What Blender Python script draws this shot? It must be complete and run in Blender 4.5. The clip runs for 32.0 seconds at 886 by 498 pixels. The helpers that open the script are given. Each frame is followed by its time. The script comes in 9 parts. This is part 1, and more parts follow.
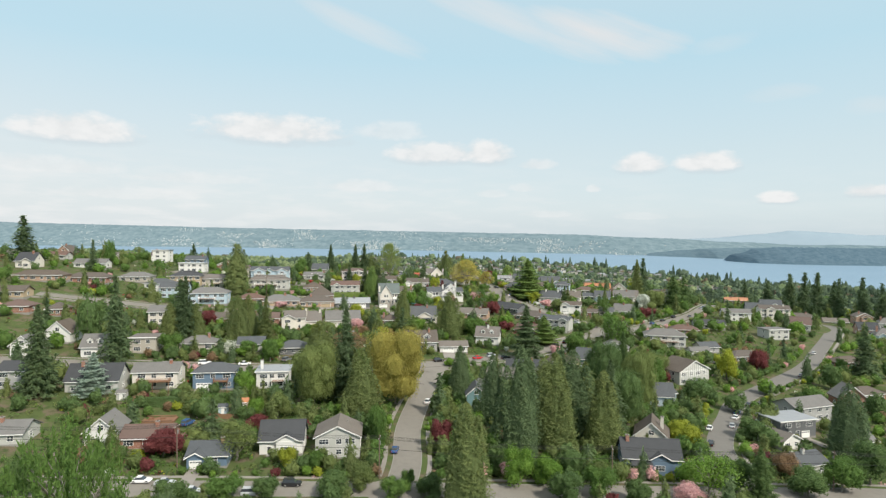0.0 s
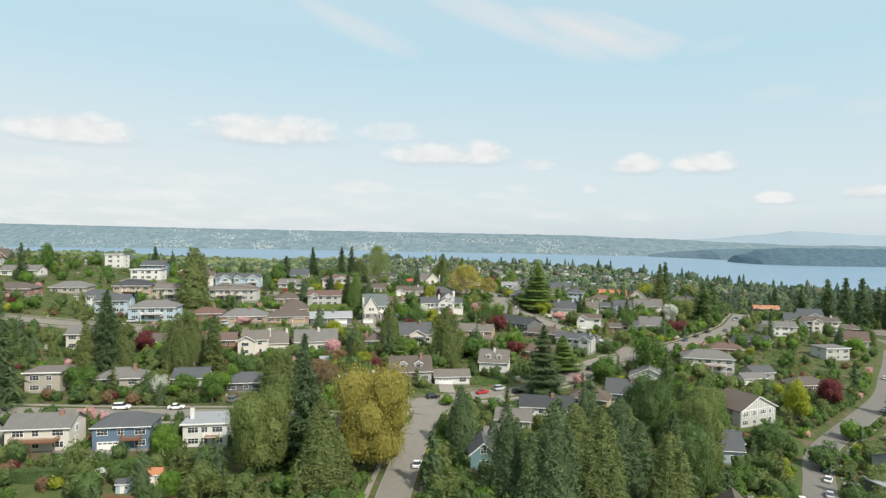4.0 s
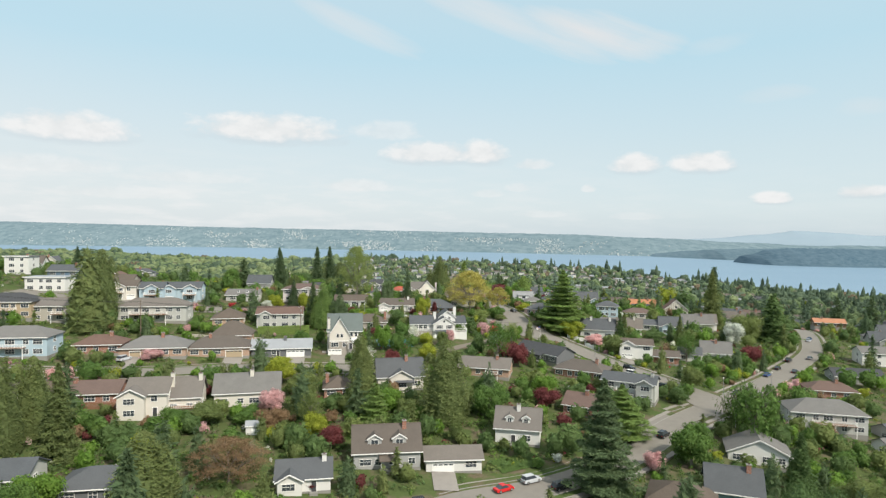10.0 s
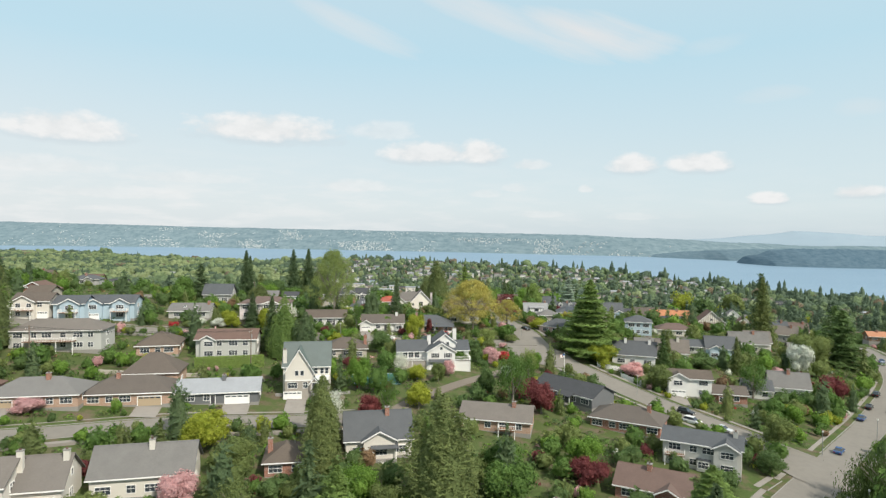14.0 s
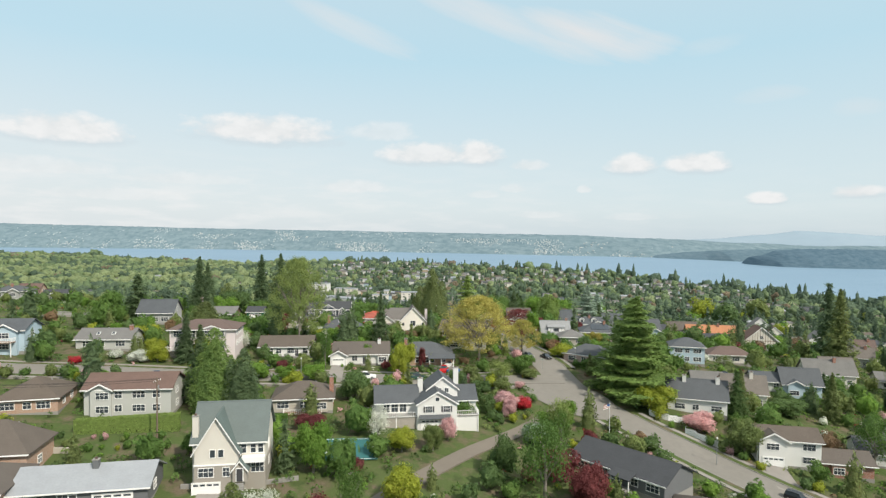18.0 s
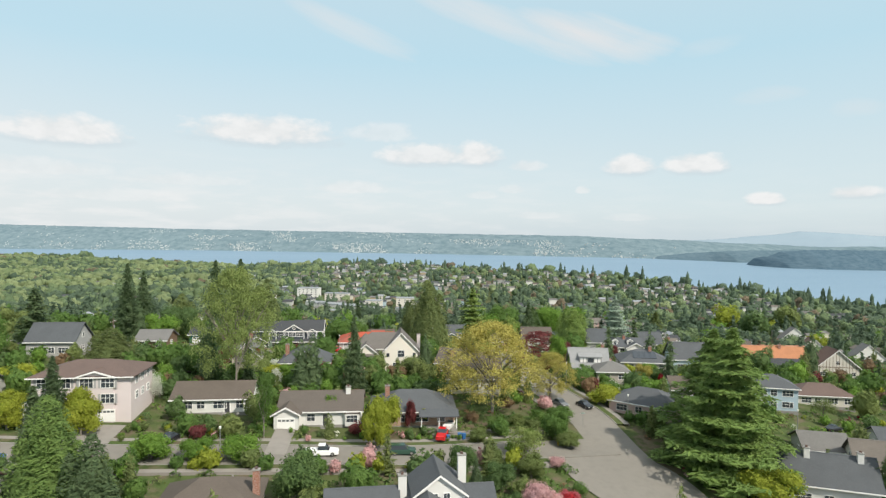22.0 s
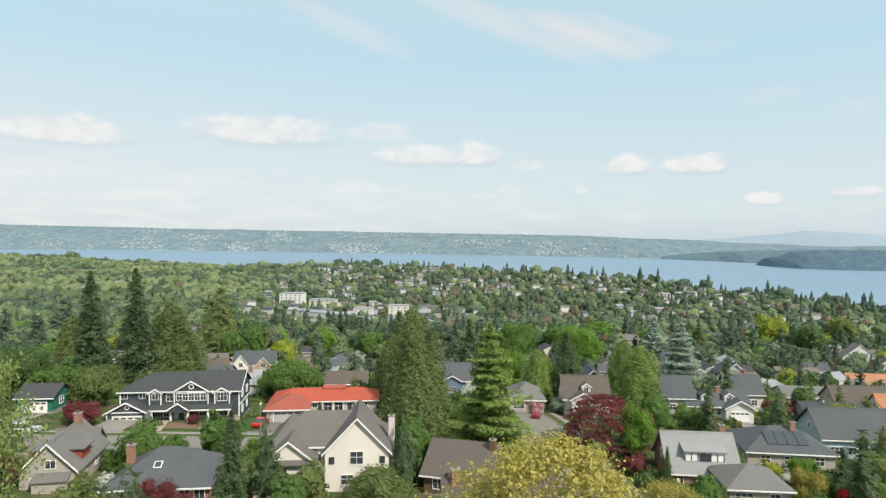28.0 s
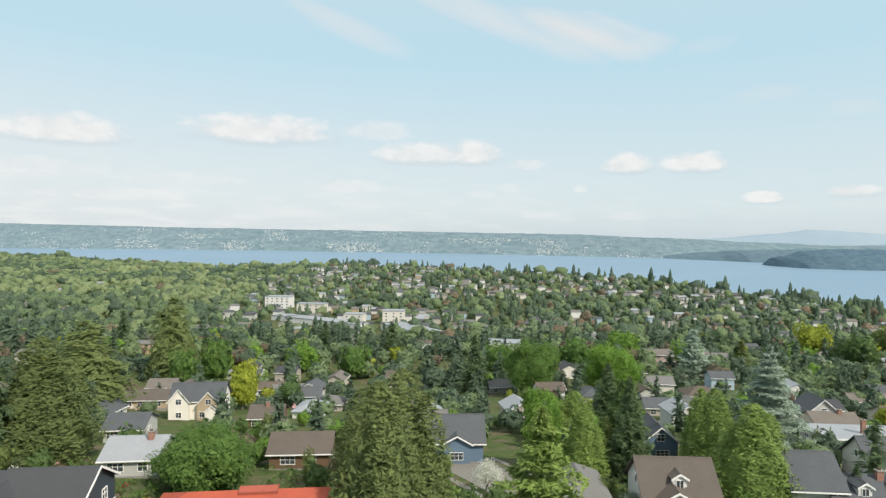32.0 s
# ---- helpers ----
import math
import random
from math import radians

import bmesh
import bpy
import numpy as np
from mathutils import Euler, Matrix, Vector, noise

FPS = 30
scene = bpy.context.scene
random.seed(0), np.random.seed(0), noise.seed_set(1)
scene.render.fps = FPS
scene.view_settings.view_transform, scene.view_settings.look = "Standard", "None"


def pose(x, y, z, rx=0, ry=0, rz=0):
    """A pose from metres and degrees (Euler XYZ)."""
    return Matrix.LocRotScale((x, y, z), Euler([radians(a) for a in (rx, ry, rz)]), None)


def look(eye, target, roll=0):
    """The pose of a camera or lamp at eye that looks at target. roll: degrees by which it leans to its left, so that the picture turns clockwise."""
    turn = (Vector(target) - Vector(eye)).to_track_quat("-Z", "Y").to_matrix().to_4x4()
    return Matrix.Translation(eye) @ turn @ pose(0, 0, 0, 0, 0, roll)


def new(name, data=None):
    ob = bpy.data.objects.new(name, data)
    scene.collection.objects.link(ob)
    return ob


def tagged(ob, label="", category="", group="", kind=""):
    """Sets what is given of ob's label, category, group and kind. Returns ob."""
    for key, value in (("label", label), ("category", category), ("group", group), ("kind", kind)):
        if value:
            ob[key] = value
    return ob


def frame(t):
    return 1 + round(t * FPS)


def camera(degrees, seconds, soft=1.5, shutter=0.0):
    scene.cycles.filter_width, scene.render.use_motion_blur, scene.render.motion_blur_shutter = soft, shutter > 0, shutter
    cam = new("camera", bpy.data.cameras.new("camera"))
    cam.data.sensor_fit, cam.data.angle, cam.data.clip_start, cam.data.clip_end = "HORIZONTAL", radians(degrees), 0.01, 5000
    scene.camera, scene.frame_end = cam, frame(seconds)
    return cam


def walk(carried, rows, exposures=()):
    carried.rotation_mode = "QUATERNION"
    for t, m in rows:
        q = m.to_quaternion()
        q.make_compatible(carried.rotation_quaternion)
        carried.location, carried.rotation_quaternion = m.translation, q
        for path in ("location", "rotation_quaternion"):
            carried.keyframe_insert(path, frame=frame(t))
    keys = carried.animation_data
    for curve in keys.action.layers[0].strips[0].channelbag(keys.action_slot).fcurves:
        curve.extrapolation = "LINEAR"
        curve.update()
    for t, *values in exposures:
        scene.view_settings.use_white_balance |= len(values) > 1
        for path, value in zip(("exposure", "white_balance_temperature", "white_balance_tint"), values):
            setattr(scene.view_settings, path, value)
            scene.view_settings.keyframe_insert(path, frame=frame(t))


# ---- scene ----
cam = camera(72.0, 32.0, soft=1.35)
EYE, TILT, LEAN = 125.0, -1.4, -0.45
ROWS = [
    (0.0, 0.00, 0.00, 0.00, 0, 0, -0),
    (0.5, 0.15, 7.01, 0.20, -0.02, 0.007, 0.01),
    (1.0, 0.27, 14.02, 0.44, -0.041, 0.02, 0.01),
    (2.0, 0.53, 28.09, 0.94, -0.102, 0.041, 0.05),
    (3.0, 0.71, 41.98, 1.29, -0.163, 0.061, 0.07),
    (3.5, 0.74, 48.85, 1.43, -0.191, 0.082, 0.07),
    (5.5, 0.65, 75.82, 1.97, -0.307, 0.054, 0.03),
    (6.0, 0.74, 83.31, 2.05, -0.327, 0.048, 0.02),
    (7.0, 0.94, 96.98, 2.17, -0.361, 0.048, -0),
    (8.0, 1.00, 110.61, 2.35, -0.381, 0.014, -0.03),
    (9.0, 1.09, 123.65, 2.59, -0.416, -0, -0.05),
    (10.0, 1.29, 137.79, 2.90, -0.436, -0.014, -0.07),
    (11.0, 1.38, 151.44, 3.28, -0.497, -0.034, -0.11),
    (12.0, 1.58, 164.42, 3.61, -0.552, -0.014, -0.07),
    (13.0, 1.76, 178.57, 4.05, -0.606, -0.014, -0.08),
    (14.0, 1.94, 192.11, 4.44, -0.674, 0, -0.07),
    (14.5, 2.05, 198.35, 4.58, -0.695, 0.02, -0.06),
    (16.5, 2.79, 226.05, 5.69, -0.756, 0.007, 0.03),
    (17.0, 2.84, 232.97, 5.84, -0.777, 0.034, 0.05),
    (18.0, 3.02, 246.05, 6.22, -0.804, 0.061, 0.07),
    (19.0, 3.20, 260.33, 6.54, -0.831, 0.082, 0.06),
    (20.0, 3.46, 273.92, 6.81, -0.858, 0.102, 0.1),
    (21.0, 3.64, 286.87, 7.13, -0.906, 0.123, 0.12),
    (22.0, 3.93, 300.33, 7.45, -0.926, 0.143, 0.11),
    (23.0, 4.13, 314.35, 7.72, -0.96, 0.157, 0.14),
    (24.0, 4.35, 327.16, 8.04, -0.974, 0.143, 0.17),
    (25.0, 4.51, 340.49, 8.33, -1.008, 0.123, 0.16),
    (25.5, 4.60, 347.03, 8.46, -1.022, 0.123, 0.15),
    (27.5, 5.84, 370.26, 8.71, -0.974, 0.123, 0.14),
    (28.0, 5.90, 376.97, 8.80, -0.995, 0.123, 0.15),
    (29.0, 6.01, 390.81, 8.92, -1.015, 0.102, 0.11),
    (30.0, 6.19, 403.46, 9.07, -1.035, 0.068, 0.11),
    (31.0, 6.37, 416.57, 9.27, -1.056, 0.041, 0.14),
    (32.0, 6.45, 429.65, 9.56, -1.083, 0.027, 0.13),
]
walk(cam, [(t, pose(0, 0, EYE, TILT, LEAN, 0) @ pose(x, y, z, 90 + pitch, roll, yaw)) for t, x, y, z, yaw, pitch, roll in ROWS])

# ---- sky, sun ----
SUN_UP, SUN_AZ = 44.0, 138.0
world = bpy.data.worlds.new("sky")
scene.world = world
world.use_nodes = True


class Nodes:
    """Short hand for building a node tree."""

    def __init__(self, tree):
        self.t = tree
        tree.nodes.clear()

    def add(self, kind, *links, **values):
        n = self.t.nodes.new(kind)
        if "operation" in values:
            n.operation = values["operation"]
        if "sky_type" in values:
            n.sky_type, n.sun_disc = values["sky_type"], values["sun_disc"]
        for i, v in links:
            if hasattr(v, "is_output"):
                self.t.links.new(v, n.inputs[i])
            else:
                n.inputs[i].default_value = v
        return n

    def math(self, op, a, b=0.0, clamp=False):
        n = self.add("ShaderNodeMath", (0, a), (1, b), operation=op)
        n.use_clamp = clamp
        return n.outputs[0]

    def mix(self, f, a, b):
        n = self.t.nodes.new("ShaderNodeMix")
        n.data_type = "RGBA"
        for i, v in ((0, f), (6, a), (7, b)):
            if hasattr(v, "is_output"):
                self.t.links.new(v, n.inputs[i])
            else:
                n.inputs[i].default_value = v if i == 0 else (*v, 1.0)
        return n.outputs[2]

    def noise(self, vec, scale, detail=3.0, rough=0.55):
        return self.add("ShaderNodeTexNoise", (0, vec), ("Scale", scale), ("Detail", detail), ("Roughness", rough)).outputs[0]

    def ramp(self, v, *stops):
        n = self.t.nodes.new("ShaderNodeValToRGB")
        while len(n.color_ramp.elements) < len(stops):
            n.color_ramp.elements.new(0.5)
        for e, (p, c) in zip(n.color_ramp.elements, stops):
            e.position, e.color = p, (*c, 1.0)
        self.t.links.new(v, n.inputs[0])
        return n.outputs[0]


def build_sky():
    k = Nodes(world.node_tree)
    way = k.add("ShaderNodeTexCoord").outputs["Generated"]
    sep = k.add("ShaderNodeSeparateXYZ", (0, way))
    x, y, z = sep.outputs[0], sep.outputs[1], sep.outputs[2]
    sky = k.add("ShaderNodeTexSky", sky_type="NISHITA", sun_disc=False)
    sky.sun_elevation, sky.sun_rotation = radians(SUN_UP), radians(SUN_AZ)
    sky.air_density, sky.dust_density = 1.0, 1.5
    blue = k.mix(1.0, (0, 0, 0), sky.outputs[0])
    dim = k.add("ShaderNodeVectorMath", (0, blue), (3, 0.11), operation="SCALE").outputs[0]
    veil = k.ramp(z, (0.0, (0.52, 0.60, 0.64)), (0.04, (0.56, 0.64, 0.67)), (0.13, (0.52, 0.625, 0.66)), (0.27, (0.425, 0.605, 0.68)), (0.40, (0.47, 0.61, 0.67)), (0.7, (0.66, 0.73, 0.76)), (1.0, (0.78, 0.82, 0.83)))
    base = k.mix(0.86, dim, veil)
    # the sky as a dome: across, up
    hor = k.math("SQRT", k.math("ADD", k.math("MULTIPLY", x, x), k.math("MULTIPLY", y, y)))
    across = k.math("ARCTAN2", x, y)
    up = k.math("ARCTAN2", z, hor)
    flat = k.add("ShaderNodeCombineXYZ", (0, across), (1, k.math("MULTIPLY", up, 1.7))).outputs[0]
    n1, n2 = k.noise(flat, 24.0, 3.0, 0.55), k.noise(flat, 62.0, 5.0, 0.6)
    # a milky veil that thickens to the left and towards the horizon
    left = k.math("MULTIPLY", k.math("SUBTRACT", 0.40, across), 0.9, clamp=True)
    milk = k.math("MULTIPLY", left, k.math("MULTIPLY", k.math("SUBTRACT", radians(17.0), up), 3.2, clamp=True))
    base = k.mix(k.math("MULTIPLY", milk, 0.8), base, (0.61, 0.628, 0.63))

    def puff(az, el, w, h, drop, soft, grain):
        """A heap of cloud at az, el (degrees), half w wide and half h high, with a flat base; drop lowers it."""
        dx = k.math("DIVIDE", k.math("SUBTRACT", across, radians(az)), radians(w))
        dy = k.math("DIVIDE", k.math("SUBTRACT", up, radians(el - 0.35 - drop * h)), radians(h * 1.2))
        dy = k.math("MAXIMUM", dy, k.math("MULTIPLY", dy, -1.9))
        r = k.math("ADD", k.math("MULTIPLY", dx, dx), k.math("MULTIPLY", dy, dy))
        r = k.math("ADD", r, k.math("MULTIPLY", k.math("SUBTRACT", n1, 0.5), 1.8 * grain))
        r = k.math("ADD", r, k.math("MULTIPLY", k.math("SUBTRACT", n2, 0.5), 0.8 * grain))
        return k.math("DIVIDE", k.math("SUBTRACT", 1.05, r), soft, clamp=True)

    cover = under = None
    for az, el, w, h, dense in ((-31.0, 8.36, 4.9, 1.35, 1), (-15.7, 9.39, 7.2, 1.47, 1), (-5.0, 9.6, 3.7, 1.1, 0.45), (-0.8, 7.70, 5.0, 1.13, 0.9), (4.0, 7.72, 2.6, 1.23, 1), (8.7, 6.71, 1.9, 0.62, 0.6), (17.8, 6.59, 2.4, 0.99, 1), (23.3, 6.54, 2.9, 1.05, 1), (28.7, 3.46, 1.6, 0.6, 1), (34.9, 3.87, 1.9, 0.6, 0.9), (-7.6, 4.63, 3.9, 0.68, 0.55), (4.5, 4.08, 1.6, 0.47, 0.4), (7.4, 4.60, 1.3, 0.47, 0.4), (13.8, 4.50, 0.7, 0.41, 0.6), (-22, 4.9, 6, 0.6, 0.4), (-33, 5.4, 6, 0.8, 0.45), (-27, 3.4, 7, 0.6, 0.4), (9.5, 2.2, 2.4, 0.4, 0.35), (18, 2.0, 2.6, 0.4, 0.3),
                                (-60, 11, 8, 2, 1), (58, 9, 7, 2, 1), (110, 14, 12, 3, 1), (-120, 16, 14, 3, 1), (170, 14, 16, 3, 1)):
        p = k.math("MULTIPLY", puff(az, el, w, h, 0.0, 0.75, 1.0), dense)
        cover = p if cover is None else k.math("MAXIMUM", cover, p)
        if dense >= 0.9:
            q = puff(az + 0.05 * w, el, w * 1.02, h * 0.9, 0.42, 1.5, 0.8)
            under = q if under is None else k.math("MAXIMUM", under, q)
    shade = k.ramp(k.math("ADD", k.math("MULTIPLY", n1, 0.7), k.math("MULTIPLY", n2, 0.3)), (0.42, (0.70, 0.70, 0.695)), (0.60, (0.63, 0.64, 0.64)))
    # low banks near the horizon and thin veils high up
    streaks = k.noise(k.add("ShaderNodeCombineXYZ", (0, k.math("MULTIPLY", across, 3.0)), (1, k.math("MULTIPLY", up, 15.0))).outputs[0], 3.6, 5.0, 0.55)
    low = k.math("MULTIPLY", k.math("MULTIPLY", k.math("SUBTRACT", streaks, 0.46), 6.0, clamp=True), k.math("MULTIPLY", k.math("SUBTRACT", radians(7.5), up), 12.0, clamp=True))
    low = k.math("MULTIPLY", low, k.math("ADD", 0.10, k.math("MULTIPLY", left, 0.62)))
    col = k.mix(low, base, (0.675, 0.682, 0.68))
    thin = k.add("ShaderNodeCombineXYZ", (0, k.math("ADD", k.math("MULTIPLY", across, 1.0), k.math("MULTIPLY", up, 1.3))), (1, k.math("ADD", k.math("MULTIPLY", up, 4.0), k.math("MULTIPLY", across, 1.4)))).outputs[0]
    wisp = k.noise(thin, 4.2, 8.0, 0.66)
    veils = None
    for az, el, w, h, slope, dense in ((5.5, 19.3, 9.5, 1.5, -0.34, 0.75), (13.5, 17.6, 7.5, 2.5, -0.2, 1.0), (17.5, 16.4, 4.5, 1.5, 0.0, 0.8), (-7.7, 18.2, 6.5, 1.3, -0.34, 0.6), (-4.2, 17.0, 3.0, 0.7, -0.2, 0.4), (28.7, 11.6, 3.0, 0.8, 0, 0.35), (34.8, 10.0, 2.0, 0.8, 0, 0.3), (24.5, 16.0, 3.0, 0.8, 0.1, 0.25)):
        dx = k.math("DIVIDE", k.math("SUBTRACT", across, radians(az)), radians(w))
        yy = k.math("SUBTRACT", k.math("SUBTRACT", up, radians(el)), k.math("MULTIPLY", k.math("SUBTRACT", across, radians(az)), slope))
        dy = k.math("DIVIDE", yy, radians(h))
        r = k.math("ADD", k.math("MULTIPLY", dx, dx), k.math("MULTIPLY", dy, dy))
        r = k.math("ADD", r, k.math("MULTIPLY", k.math("SUBTRACT", wisp, 0.5), 2.6))
        v = k.math("MULTIPLY", k.math("MULTIPLY", k.math("SUBTRACT", 1.0, r), 0.85, clamp=True), dense)
        veils = v if veils is None else k.math("MAXIMUM", veils, v)
    col = k.mix(k.math("MULTIPLY", veils, 0.95), col, (0.60, 0.612, 0.62))
    col = k.mix(k.math("MULTIPLY", under, 0.75), col, (0.475, 0.525, 0.56))
    col = k.mix(k.math("MULTIPLY", cover, 0.9), col, shade)
    bg = k.add("ShaderNodeBackground", (0, col), (1, 1.0))
    k.add("ShaderNodeOutputWorld", (0, bg.outputs[0]))


build_sky()
sun = new("sun", bpy.data.lights.new("sun", "SUN"))
sun.data.energy, sun.data.angle, sun.data.color = 3.7, radians(1.0), (1.0, 0.93, 0.82)
scene.view_settings.exposure = 0.36
sun.matrix_world = look((math.sin(radians(SUN_AZ)) * 500, math.cos(radians(SUN_AZ)) * 500, math.tan(radians(SUN_UP)) * 500 + 100), (0, 0, 100))

# ---- materials ----
def material(name):
    m = bpy.data.materials.new(name)
    m.use_nodes = True
    return m, Nodes(m.node_tree)


def finish(k, col, rough=0.8, bump=None, metal=0.0, spec=0.3, strength=0.3, distance=0.05, **more):
    p = k.add("ShaderNodeBsdfPrincipled", ("Metallic", metal), ("Specular IOR Level", spec))
    for socket, v in (("Base Color", col), ("Roughness", rough)):
        if hasattr(v, "is_output"):
            k.t.links.new(v, p.inputs[socket])
        else:
            p.inputs[socket].default_value = (*v, 1.0) if socket == "Base Color" else v
    if bump is not None:
        b = k.add("ShaderNodeBump", ("Strength", strength), ("Distance", distance), ("Height", bump))
        k.t.links.new(b.outputs[0], p.inputs["Normal"])
    k.add("ShaderNodeOutputMaterial", (0, p.outputs[0]))
    return p


def tint(c, f):
    return tuple(min(v * f, 1.0) for v in c)


def paint(name, c, rough=0.6, lap=0.0, wear=0.18):
    """House paint; lap: the width of clapboards, shown as fine relief."""
    m, k = material(name)
    pos = k.add("ShaderNodeTexCoord").outputs["Object"]
    big, fine = k.noise(pos, 0.45, 4.0), k.noise(pos, 6.0, 3.0)
    rnd = k.add("ShaderNodeObjectInfo").outputs["Random"]
    col = k.mix(k.math("MULTIPLY", big, wear * 2), tint(c, 1.08), tint(c, 0.72))
    col = k.mix(k.math("MULTIPLY", fine, wear), col, tint(c, 0.6))
    col = k.mix(k.math("MULTIPLY", rnd, 0.12), col, tint(c, 0.8))
    h = None
    if lap:
        z = k.add("ShaderNodeSeparateXYZ", (0, pos)).outputs[2]
        h = k.math("FRACT", k.math("DIVIDE", z, lap))
    finish(k, col, rough, h, strength=0.5, distance=0.02)
    return m


def brickwork(name, c, joint):
    m, k = material(name)
    pos = k.add("ShaderNodeTexCoord").outputs["Object"]
    s = k.add("ShaderNodeSeparateXYZ", (0, pos))
    run = k.add("ShaderNodeCombineXYZ", (0, k.math("ADD", s.outputs[0], s.outputs[1])), (1, s.outputs[2])).outputs[0]
    b = k.t.nodes.new("ShaderNodeTexBrick")
    k.t.links.new(run, b.inputs["Vector"])
    b.inputs["Scale"].default_value, b.inputs["Brick Width"].default_value, b.inputs["Row Height"].default_value, b.inputs["Mortar Size"].default_value = 1.0, 0.24, 0.08, 0.008
    b.inputs["Color1"].default_value, b.inputs["Color2"].default_value, b.inputs["Mortar"].default_value = (*c, 1), (*tint(c, 0.68), 1), (*joint, 1)
    col = k.mix(k.math("MULTIPLY", k.noise(pos, 0.6, 4.0), 0.5), b.outputs[0], tint(c, 0.75))
    finish(k, col, 0.85, b.outputs["Fac"], strength=-0.3, distance=0.01)
    return m


def shingle(name, c, step=0.16, rough=0.9):
    m, k = material(name)
    pos = k.add("ShaderNodeTexCoord").outputs["Object"]
    s = k.add("ShaderNodeSeparateXYZ", (0, pos))
    rows = k.math("FRACT", k.math("DIVIDE", s.outputs[2], step * 0.5))
    tabs = k.noise(k.add("ShaderNodeCombineXYZ", (0, k.math("MULTIPLY", s.outputs[0], 1.0)), (1, s.outputs[1]), (2, k.math("MULTIPLY", s.outputs[2], 6.0))).outputs[0], 3.0, 2.0)
    stain = k.noise(pos, 0.35, 5.0, 0.65)
    rnd = k.add("ShaderNodeObjectInfo").outputs["Random"]
    col = k.mix(tabs, tint(c, 0.75), tint(c, 1.22))
    col = k.mix(k.math("MULTIPLY", k.math("SUBTRACT", stain, 0.35), 1.2, clamp=True), col, tint(c, 0.62))
    col = k.mix(k.math("MULTIPLY", rnd, 0.3), col, tint((c[1], c[1], c[1]), 1.15))
    finish(k, col, rough, k.math("ADD", k.math("MULTIPLY", rows, 0.5), tabs), strength=0.6, distance=0.03, spec=0.2)
    return m


def foliage(name, c, c2, leaf=4.6, gaps=0.44, low=0.16):
    """Leaves or needles: clumps vary by island and tree by tree, and are cut into ragged leaf edges; leaf: cuts to the metre."""
    m, k = material(name)
    isl = k.add("ShaderNodeNewGeometry").outputs["Random Per Island"]
    rnd = k.add("ShaderNodeObjectInfo").outputs["Random"]
    pos = k.add("ShaderNodeTexCoord").outputs["Object"]
    big = k.noise(pos, 0.5, 3.0)
    f = k.math("ADD", k.math("MULTIPLY", isl, 0.6), k.math("MULTIPLY", big, 0.4))
    col = k.mix(f, c, c2)
    col = k.mix(k.math("MULTIPLY", rnd, 0.45), col, tuple(0.5 * (a + b) * g for a, b, g in zip(c, c2, (0.65, 0.72, 0.8))))
    fine = k.noise(pos, 2.3, 5.0, 0.8)
    lit = k.math("ADD", low, k.math("MULTIPLY", fine, 2 * (1.11 - low)))
    col = k.add("ShaderNodeVectorMath", (0, col), (3, lit), operation="SCALE").outputs[0]
    p = finish(k, col, 0.7, fine, spec=0.2, strength=0.9, distance=0.25)
    out = next(n for n in k.t.nodes if n.bl_idname == "ShaderNodeOutputMaterial")
    glow = k.add("ShaderNodeBsdfTranslucent", (0, col))
    both = k.add("ShaderNodeMixShader", (0, 0.40), (1, p.outputs[0]), (2, glow.outputs[0])).outputs[0]
    if leaf:
        solid = k.math("GREATER_THAN", k.noise(pos, leaf, 2.0, 0.6), gaps)
        both = k.add("ShaderNodeMixShader", (0, solid), (1, k.add("ShaderNodeBsdfTransparent").outputs[0]), (2, both)).outputs[0]
    k.t.links.new(both, out.inputs[0])
    return m


def plain(name, c, rough=0.5, metal=0.0, spec=0.4, wear=0.2, scale=3.0):
    m, k = material(name)
    pos = k.add("ShaderNodeTexCoord").outputs["Object"]
    col = k.mix(k.math("MULTIPLY", k.noise(pos, scale, 4.0), wear * 2), tint(c, 1.08), tint(c, 0.7))
    finish(k, col, rough, metal=metal, spec=spec)
    return m


def pavement_material(name, c, crack=0.3):
    m, k = material(name)
    pos = k.add("ShaderNodeTexCoord").outputs["Object"]
    big, mid, fine = k.noise(pos, 0.06, 4.0), k.noise(pos, 0.6, 5.0, 0.65), k.noise(pos, 9.0, 2.0)
    col = k.mix(big, tint(c, 0.82), tint(c, 1.12))
    col = k.mix(k.math("MULTIPLY", k.math("SUBTRACT", mid, 0.45), 1.6, clamp=True), col, tint(c, 0.68))
    col = k.mix(k.math("MULTIPLY", fine, crack), col, tint(c, 0.8))
    finish(k, col, 0.9, mid, strength=0.2, distance=0.02, spec=0.2)
    return m


